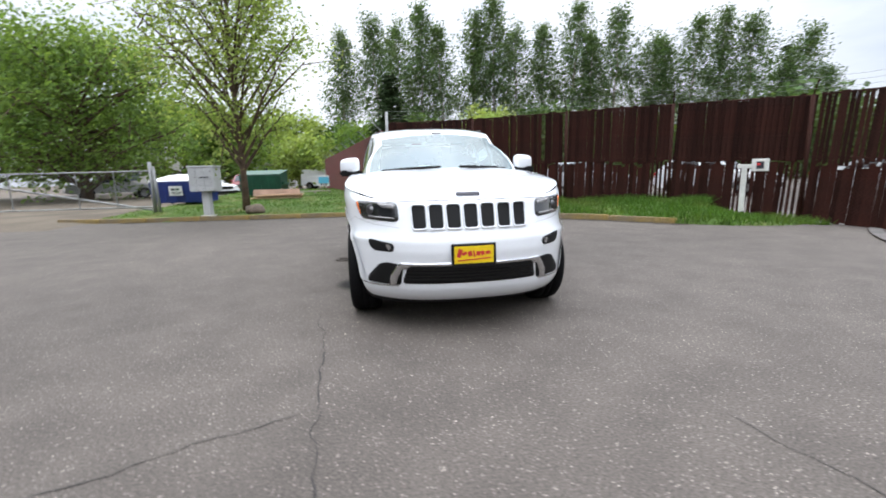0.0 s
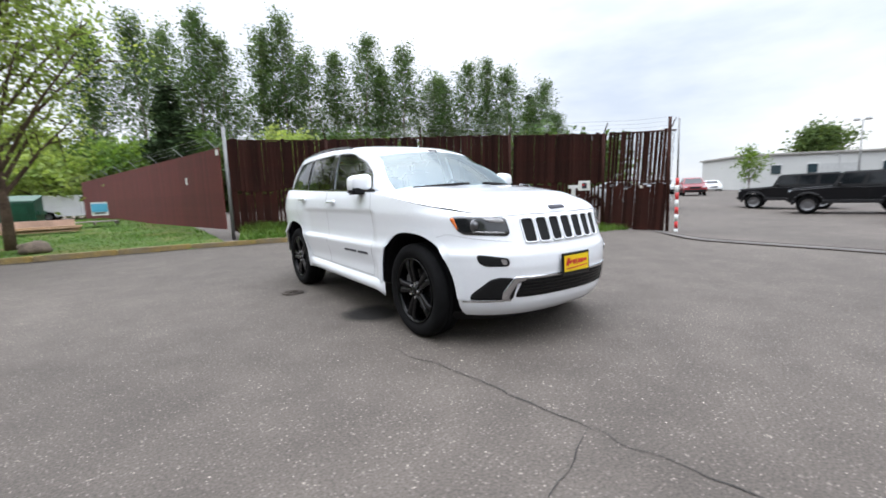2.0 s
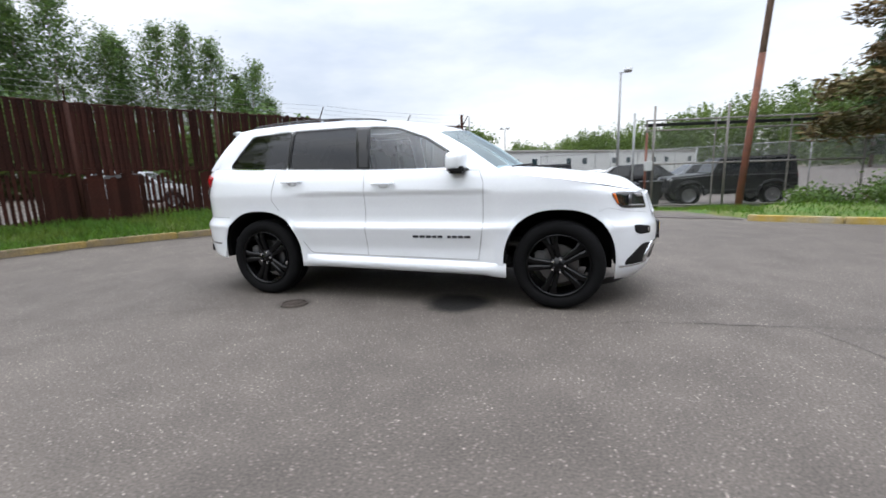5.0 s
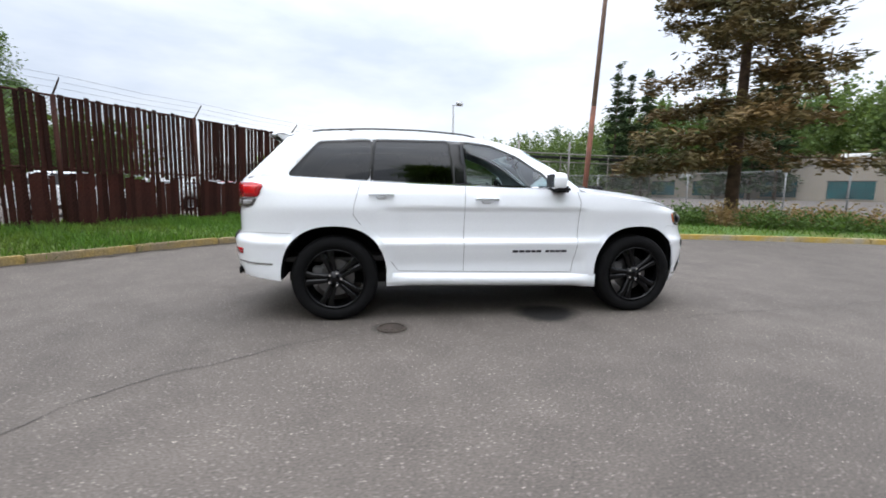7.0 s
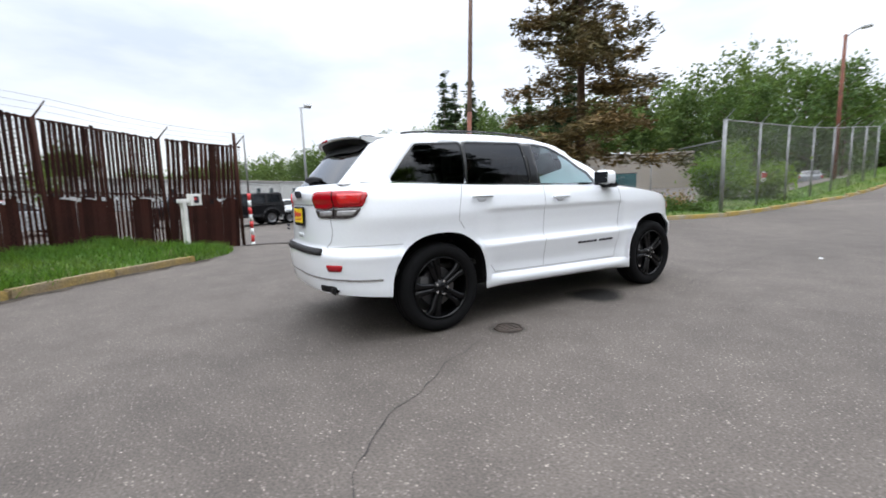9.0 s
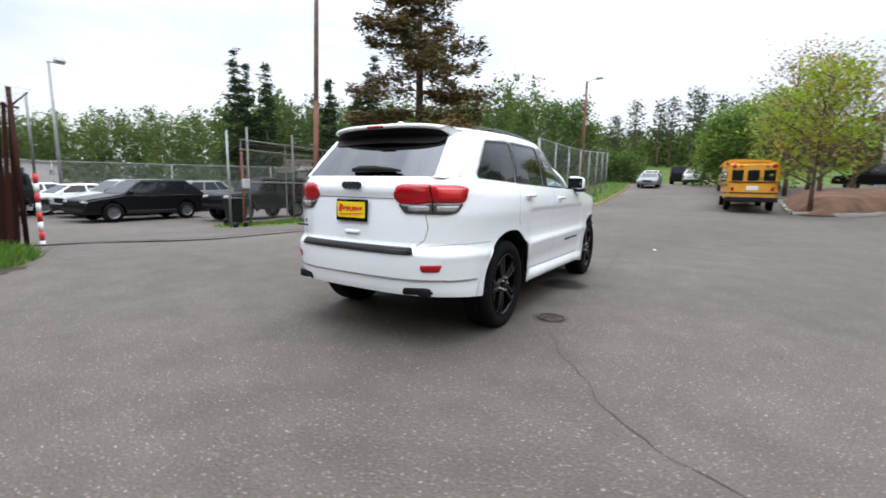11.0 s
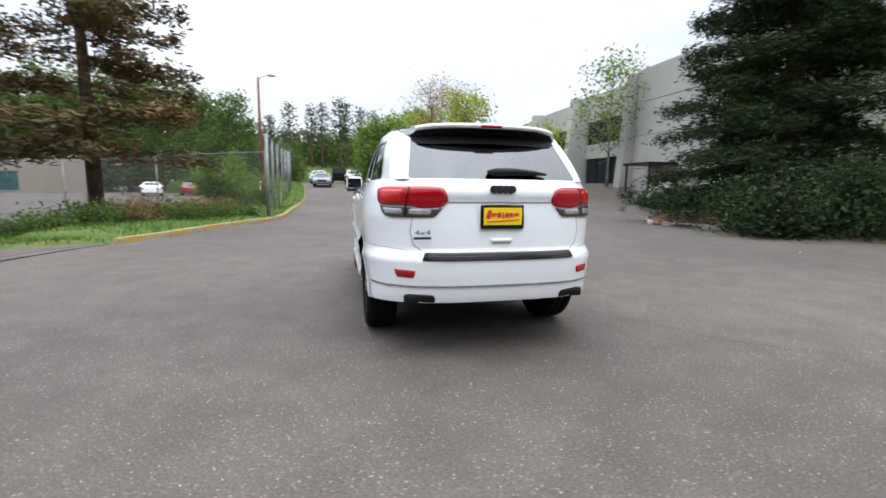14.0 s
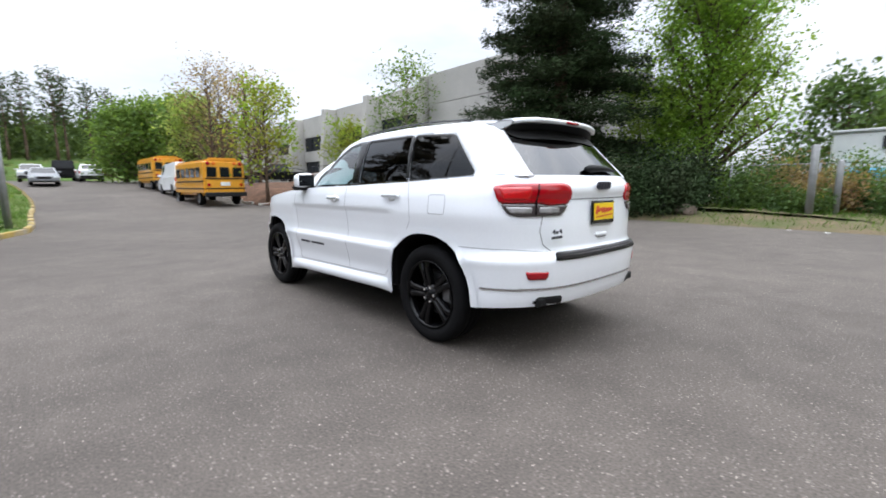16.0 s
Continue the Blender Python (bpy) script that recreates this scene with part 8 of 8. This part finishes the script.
        half("corner_intake", patch(pocket, arcside, 0.018, 0.003, 0.0, (), ahead), SATINBLACK, "black corner intake")
        half("chrome_blade", patch(rounded([(0.445, 0.550), (0.54, 0.553), (0.612, 0.445), (0.618, 0.378), (0.568, 0.378), (0.555, 0.43), (0.515, 0.505), (0.46, 0.518)], 0.010), arcside, 0.014, 0.014, 0.0, (), ahead), CHROME, "chrome intake blade")
        half("chrome_line", ribbon([(0.55, 0.374), (0.70, 0.368), (0.82, 0.366), (0.905, 0.366)], 0.014, arcside, 0.006), CHROME, "thin chrome line")
        half("bumper_seam", ribbon([(0.53, 0.80), (0.8, 0.83), (1.0, 0.865), (1.12, 0.83)], 0.002, arcside), SEAMGREY)
    half("lower_intake", patch(rounded([(-0.52, 0.390), (0.52, 0.390), (0.475, 0.525), (-0.475, 0.525)], 0.02), nose, 0.025, 0.003, 0.0, (), ahead), SATINBLACK, "black mesh lower intake")
    for k in range(4):
        half("intake_bar", ribbon([(-0.49, 0.425 + 0.026 * k), (0.49, 0.425 + 0.026 * k)], 0.007, nose, 0.008), GLOSSBLACK)
    half("chrome_strip", patch([(-0.48, 0.528), (0.48, 0.528), (0.475, 0.548), (-0.475, 0.548)], nose, 0.02, 0.012, 0.0, (), ahead), CHROME, "chrome strip over the intake")
    half("bonnet_seam", ribbon([(-0.62, 0.982), (-0.3, 0.992), (0.3, 0.992), (0.62, 0.982)], 0.005, nose), SEAMGREY)
    half("bonnet_badge", bm_box((0.18, 0.008, 0.045), (0, -2.165, 1.03), 0.006, turn=Matrix.Rotation(-0.9, 4, "X")), INK, "small dark badge")
    half("air_dam", strip_between([around(-0.95 + 1.9 * k / 30, 0.27, -1) + Vector((0, 0.02, 0)) for k in range(31)], [around(-0.95 + 1.9 * k / 30, 0.25, -1) + Vector((0, 0.12, -0.06)) for k in range(31)], 1), SATINBLACK, "black air dam")

    def plate(y, z, front):
        sg = -1 if front else 1
        pl = half("dealer_plate", bm_box((0.325, 0.014, 0.172), (0, y, z), 0.006, turn=Matrix.Rotation(0.05 * sg, 4, "X")), GLOSSBLACK, "yellow dealer plate in a black frame", False)

        def bit(nm, size, dx, dz, mat, rot=0.0, out=0.009):
            o = part(nm, bm_box(size, (dx, y + sg * out, z + dz), 0, turn=Matrix.Rotation(rot * sg, 4, "Y")), mat, None)
            o.parent = pl

        bit("plate_face", (0.285, 0.004, 0.122), 0, 0.005, PLATEYELLOW)
        for dx, w, h, r in ((-0.105, 0.03, 0.06, -0.35), (-0.07, 0.035, 0.02, 0.4), (-0.03, 0.03, 0.035, 0.3), (0.0, 0.012, 0.045, 0.2), (0.03, 0.03, 0.032, -0.2), (0.062, 0.026, 0.03, 0.25), (0.1, 0.035, 0.022, 0.1)):
            bit("plate_mark", (w, 0.003, h), dx * -sg, 0.012 + abs(dx) * 0.05, SIGNRED, r, 0.0125)
        bit("plate_mark", (0.24, 0.003, 0.008), 0, -0.028, SIGNRED, 0.06, 0.0125)
        bit("plate_mark", (0.14, 0.003, 0.012), 0, -0.072, PLATEYELLOW, 0, 0.0085)

    plate(-2.352, 0.603, True)
    plate(2.392, 1.028, False)

    # tail: lamps, step, reflectors, tips
    astern = lambda c: Vector((c.x * 0.6, 1, 0.05))
    tail = lambda a, z: around(a, z, 1)
    for s in (-1, 1):
        def arcside(a, z, s=s):
            return around(s * a, z, 1)

        red = rounded([(0.388, 1.145), (0.43, 1.220), (0.48, 1.232), (0.88, 1.232), (0.97, 1.220), (0.990, 1.205), (0.925, 1.108), (0.66, 1.106), (0.58, 1.090), (0.42, 1.100)], 0.02)
        low = rounded([(0.42, 1.096), (0.58, 1.086), (0.66, 1.102), (0.92, 1.104), (0.868, 1.035), (0.80, 1.020), (0.48, 1.024)], 0.02)
        lamp = half("taillamp", patch(red, arcside, 0.018, 0.012, 0.004, (), astern), REDLENS, "red wraparound tail lamp")
        for nm, poly, mat, lift, lab in (("reverse_lens", low, SMOKE, 0.010, "smoked lower lens"), ("reverse_lens", rounded([(0.50, 1.074), (0.66, 1.082), (0.66, 1.042), (0.51, 1.036)], 0.012), DULLLENS, 0.013, "clear reversing lens"),
                                         ("reverse_lens", rounded([(0.71, 1.080), (0.885, 1.084), (0.852, 1.042), (0.71, 1.040)], 0.012), DULLLENS, 0.013, "clear lower lens"),
                                         ("brake_lens", rounded([(0.73, 1.212), (0.95, 1.208), (0.90, 1.130), (0.73, 1.128)], 0.014), material("bright_red_lens", (0.55, 0.012, 0.014), 0.12, vary=0.1, coat=0.35), 0.014, "brighter red brake lens")):
            o = part(nm, patch(poly, arcside, 0.018, lift, 0.0, (), astern), mat, None, lab, True)
            o.parent = lamp
        o = part("lamp_split", ribbon([(0.685, 1.025), (0.685, 1.228)], 0.010, arcside, 0.0175), GLOSSBLACK, None, "dark joint in the lamp")
        o.parent = lamp
        half("reflector", patch(rounded([(0.635, 0.600), (0.62, 0.652), (0.785, 0.656), (0.765, 0.602)], 0.01), arcside, 0.02, 0.005, 0.0, (), astern), REDLENS, "red bumper reflector")
        half("chrome_line", ribbon([(0.80, 0.530), (0.95, 0.528), (1.03, 0.527), (1.085, 0.526)], 0.016, arcside, 0.005), CHROME, "thin chrome line")
        half("tip_recess", patch(rounded([(0.475, 0.418), (0.70, 0.428), (0.69, 0.478), (0.49, 0.475)], 0.02), arcside, 0.02, 0.004, 0.0, (), astern), SATINBLACK, "black recess round the exhaust tip")
        tip = bm_box((0.215, 0.20, 0.06), (s * 0.585, 2.215, 0.442), 0.02, seg=2)
        t = half("exhaust_tip", tip, GLOSSBLACK, "dark flattened exhaust tip", False)
        o = part("tip_rim", bm_box((0.225, 0.02, 0.066), (s * 0.585, 2.315, 0.442), 0.008), SATINBLACK, None)
        o.parent = t
        o = part("tip_bore", bm_box((0.19, 0.02, 0.04), (s * 0.585, 2.32, 0.442), 0.004), SATINBLACK, None)
        o.parent = t
        half("tailgate_seam", ribbon([(0.63, 1.03), (0.66, 0.92), (0.64, 0.83), (0.58, 0.785)], 0.006, arcside), SEAMGREY)
        half("bumper_seam", ribbon([(0.60, 0.782), (0.85, 0.80), (1.1, 0.80), (1.25, 0.80)], 0.004, arcside), SEAMGREY)
    half("chrome_line", ribbon([(-0.82, 0.534), (-0.4, 0.538), (0.4, 0.538), (0.82, 0.534)], 0.016, tail, 0.006), CHROME, "thin chrome line", False)
    half("step_pad", patch(rounded([(-0.575, 0.724), (0.575, 0.724), (0.56, 0.772), (-0.56, 0.772)], 0.012), tail, 0.03, 0.012, 0.0, (), astern), SATINBLACK, "ribbed black step pad")
    for k in range(3):
        half("step_rib", ribbon([(-0.53, 0.735 + 0.014 * k), (0.53, 0.735 + 0.014 * k)], 0.004, tail, 0.016), SMOKE)
    half("tailgate_crease", ribbon([(-0.42, 1.128), (0.42, 1.128)], 0.008, tail, 0.003), SEAMGREY)
    half("tailgate_grip", patch(rounded([(-0.075, 0.845), (0.075, 0.845), (0.085, 0.875), (-0.085, 0.875)], 0.012), tail, 0.02, 0.008, 0.0, (), astern), CAR_WHITE)
    half("tailgate_grip", ribbon([(-0.065, 0.845), (0.065, 0.845)], 0.01, tail, 0.009), SEAMGREY)
    half("tail_badge", bm_box((0.19, 0.01, 0.05), (0, 2.392, 1.222), 0.012, turn=Matrix.Rotation(-0.12, 4, "X")), INK, "dark tail badge", False)
    for dx in (-0.06, -0.02, 0.025, 0.065):
        half("tail_badge", bm_box((0.03, 0.014, 0.062), (dx, 2.393, 1.220), 0.008, turn=Matrix.Rotation(-0.12, 4, "X")), INK, "dark tail badge", False)
    cu = bpy.data.curves.new("four_by_four", "FONT")
    cu.body = "4x4"
    cu.size = 0.062
    cu.extrude = 0.003
    cu.align_x = "CENTER"
    tmp = bpy.data.objects.new("tmp_text", cu)
    scene.collection.objects.link(tmp)
    me = bpy.data.meshes.new_from_object(tmp.evaluated_get(bpy.context.evaluated_depsgraph_get()))
    bpy.data.objects.remove(tmp)
    me.materials.clear()
    me.materials.append(INK)
    part("lettering", me, None, car, "dark 4x4 lettering", at=Matrix.Translation((0.575, 2.378, 0.905)) @ Matrix.Rotation(math.pi, 4, "Z") @ Matrix.Rotation(math.pi / 2, 4, "X") @ Matrix.Diagonal((1.25, 0.75, 1, 1)))
    half("tail_badge", bm_box((0.125, 0.006, 0.018), (0.575, 2.378, 0.882), 0.003), INK, "small dark bar badge", False)

    # flanks: seams, handles, arches, mirrors, lettering bars
    for s in (-1, 1):
        flat = on_side(s, side_x)
        for line in ([(-0.80, 1.19), (-0.83, 1.10), (-0.82, 0.72), (-0.775, 0.42), (0.29, 0.44), (0.292, 0.80), (0.283, 1.226)],
                     [(0.292, 0.44), (0.89, 0.455), (0.985, 0.58), (1.09, 0.75), (1.22, 0.87), (1.285, 0.96), (1.28, 1.05), (1.22, 1.256)],
                     ):
            half("door_seam", ribbon(line, 0.0045, flat), SEAMGREY, "", False)
        for y0, z in ((0.085, 1.108), (1.04, 1.143)):
            h = half("door_handle", patch(rounded([(y0 - 0.115, z - 0.012), (y0 + 0.115, z - 0.012), (y0 + 0.11, z + 0.016), (y0 - 0.105, z + 0.02)], 0.012), flat, 0.014, 0.034, -0.018), CAR_WHITE, "white pull handle")
            o = part("handle_trim", ribbon([(y0 - 0.105, z - 0.004), (y0 + 0.105, z - 0.004)], 0.006, flat, 0.0365), CHROME, None, "chrome strip")
            o.parent = h
            half("handle_cup", patch(rounded([(y0 - 0.05, z - 0.04), (y0 + 0.05, z - 0.04), (y0 + 0.055, z + 0.03), (y0 - 0.055, z + 0.03)], 0.03), flat, 0.02, 0.0012), CAR_WHITE)
        for a, b in ((-0.71, -0.655), (-0.645, -0.6), (-0.59, -0.545), (-0.535, -0.50), (-0.455, -0.41), (-0.4, -0.36), (-0.35, -0.3), (-0.29, -0.24), (-0.23, -0.175)):
            half("lettering_bar", patch([(a, 0.618), (b, 0.618), (b, 0.640), (a, 0.640)], flat, 0.03, 0.004), INK, "", False)
        for yc in (-AXLE, AXLE):
            la, lb, lc = [], [], []
            for k in range(41):
                th = math.pi * (k / 40)
                y, z = arch_point(yc, 0.03, th)
                x = side_x(y, z)
                la.append((s * (x - 0.03), y, z))
                lb.append((s * (x - 0.045), *arch_point(yc, -0.008, th)))
                lc.append((s * 0.52, *arch_point(yc, -0.004, th)))
            ends = ([(la[0][0], la[0][1], 0.29)], [(la[-1][0], la[-1][1], 0.29)])
            foot = [(s * 0.53, p[1], 0.30) for p in lc]
            half("well_wall", strip_between([(s * 0.53, p[1], p[2] + 0.01) for p in lc], foot, 2), RUBBER, "black wheel well wall")
            half("arch_lip", strip_between(la, lb, 1), RUBBER)
            half("arch_liner", strip_between(lb, lc, 3), RUBBER, "black arch liner")
            half("arch_trim", ribbon([arch_point(yc, 0.024, math.pi * k / 60) for k in range(61)], 0.052, flat, 0.013), CAR_WHITE)
        step = bmesh.new()
        rows = []
        for k in range(21):
            y = -1.02 + 2.02 * k / 20
            z0 = lerp_table(SILL_Z, y)
            x0 = side_x(y, z0 + 0.1)
            ease = smoothstep(0, 2, k) * smoothstep(20, 18, k)
            rows.append([step.verts.new((s * (x0 + dx * ease + 0.002), y, z0 + dz)) for dx, dz in ((0.0, 0.112), (0.024, 0.088), (0.036, 0.066), (0.034, 0.018), (-0.03, -0.012))])
        for a, b in zip(rows, rows[1:]):
            for i in range(4):
                step.faces.new((a[i], b[i], b[i + 1], a[i + 1]))
        bmesh.ops.recalc_face_normals(step, faces=step.faces[:])
        half("side_step", step, CAR_WHITE)
        # door mirror
        bm = bmesh.new()
        bmesh.ops.create_cube(bm, size=1.0)
        bmesh.ops.subdivide_edges(bm, edges=bm.edges[:], cuts=5, use_grid_fill=True)
        for v in bm.verts:
            p = v.co * 2
            q = Vector((p.x, p.y, p.z))
            r = (abs(q.x) ** 4 + abs(q.y) ** 4 + abs(q.z) ** 4) ** 0.25
            q = q / max(r, 1e-6) * max(abs(p.x), abs(p.y), abs(p.z))
            v.co = Vector((s * (0.940 + 0.102 * q.x), -0.60 + 0.075 * q.y + 0.03 * q.x * 0.6, 1.288 + 0.080 * q.z - 0.01 * q.x))
        m = half("door_mirror", bm, CAR_WHITE, "white door mirror cap")
        for nm, size, c, mat, lab in (("mirror_glass", (0.17, 0.01, 0.12), (s * 0.94, -0.522, 1.288), BLACKGLASS, "mirror glass"), ("mirror_base", (0.22, 0.15, 0.06), (s * 0.935, -0.61, 1.212), SATINBLACK, "black mirror base"), ("mirror_arm", (0.15, 0.10, 0.05), (s * 0.87, -0.62, 1.205), SATINBLACK, "black mirror arm")):
            o = part(nm, bm_box(size, c, min(size) * 0.3, seg=2), mat, None, lab)
            o.parent = m
        for y in (-AXLE, AXLE):
            road_wheel(car, s, y)
    flat = on_side(1, side_x)
    half("fuel_flap_seam", ribbon(rounded([(1.50, 1.02), (1.68, 1.02), (1.68, 1.16), (1.50, 1.16)], 0.03) + [(1.505, 1.05)], 0.004, flat), SEAMGREY, "", False)

    # underside and cabin
    half("underbody", bm_box((1.3, 3.5, 0.14), (0, 0.1, 0.36), 0.04), SATINBLACK, "black underbody", False)
    half("floor_pan", bm_box((1.7, 2.0, 0.1), (0, -0.05, 0.40), 0.03), SATINBLACK, "black floor pan", False)
    half("axle", tube([(-0.72, AXLE, 0.36), (0.72, AXLE, 0.36)], 0.06, 10), SATINBLACK, "dark axle")
    half("dashboard", bm_box((1.45, 0.45, 0.25), (0, -0.72, 1.06), 0.08, seg=3), SEATCLOTH, "black dashboard", False)
    half("load_cover", bm_box((1.3, 0.9, 0.03), (0, 1.75, 1.12), 0.01), SEATCLOTH, "black load cover", False)
    half("cabin_floor", bm_box((1.6, 3.2, 0.05), (0, 0.4, 0.55), 0.01), SEATCLOTH, "", False)
    for x in (-0.38, 0.38):
        for y, nm in ((0.05, "front_seat"), (0.95, "rear_seat")):
            st = half(nm, bm_box((0.5, 0.5, 0.16), (x, y, 0.80), 0.06, seg=2), SEATCLOTH, "black leather seat", False)
            for sub, size, c in (("seat_back", (0.5, 0.16, 0.62), (x, y + 0.3, 1.12)), ("head_rest", (0.26, 0.10, 0.17), (x, y + 0.36, 1.49))):
                o = part(sub, bm_box(size, c, 0.05, seg=2, turn=Matrix.Rotation(-0.2, 4, "X")), SEATCLOTH, None)
                o.parent = st
    wheel = bmesh.new()
    pts = [(0.38 + 0.18 * math.cos(k * math.tau / 24), -0.42 + 0.05 * math.sin(k * math.tau / 24), 1.14 + 0.17 * math.sin(k * math.tau / 24)) for k in range(25)]
    tube(pts, 0.015, 6, wheel, False)
    half("steering_wheel", wheel, SEATCLOTH, "black steering wheel")
    half("rear_view_mirror", bm_box((0.22, 0.04, 0.07), (0, -0.42, 1.56), 0.015), SATINBLACK, "", False)
    half("screen_sensor", bm_box((0.12, 0.06, 0.06), (0, -0.47, 1.60), 0.015), SATINBLACK, "", False)
    car.matrix_world = Matrix.Translation((-0.03, 0.0, 0.0)) @ Matrix.Rotation(radians(-0.25), 4, "Z")
    return car


sport_utility()
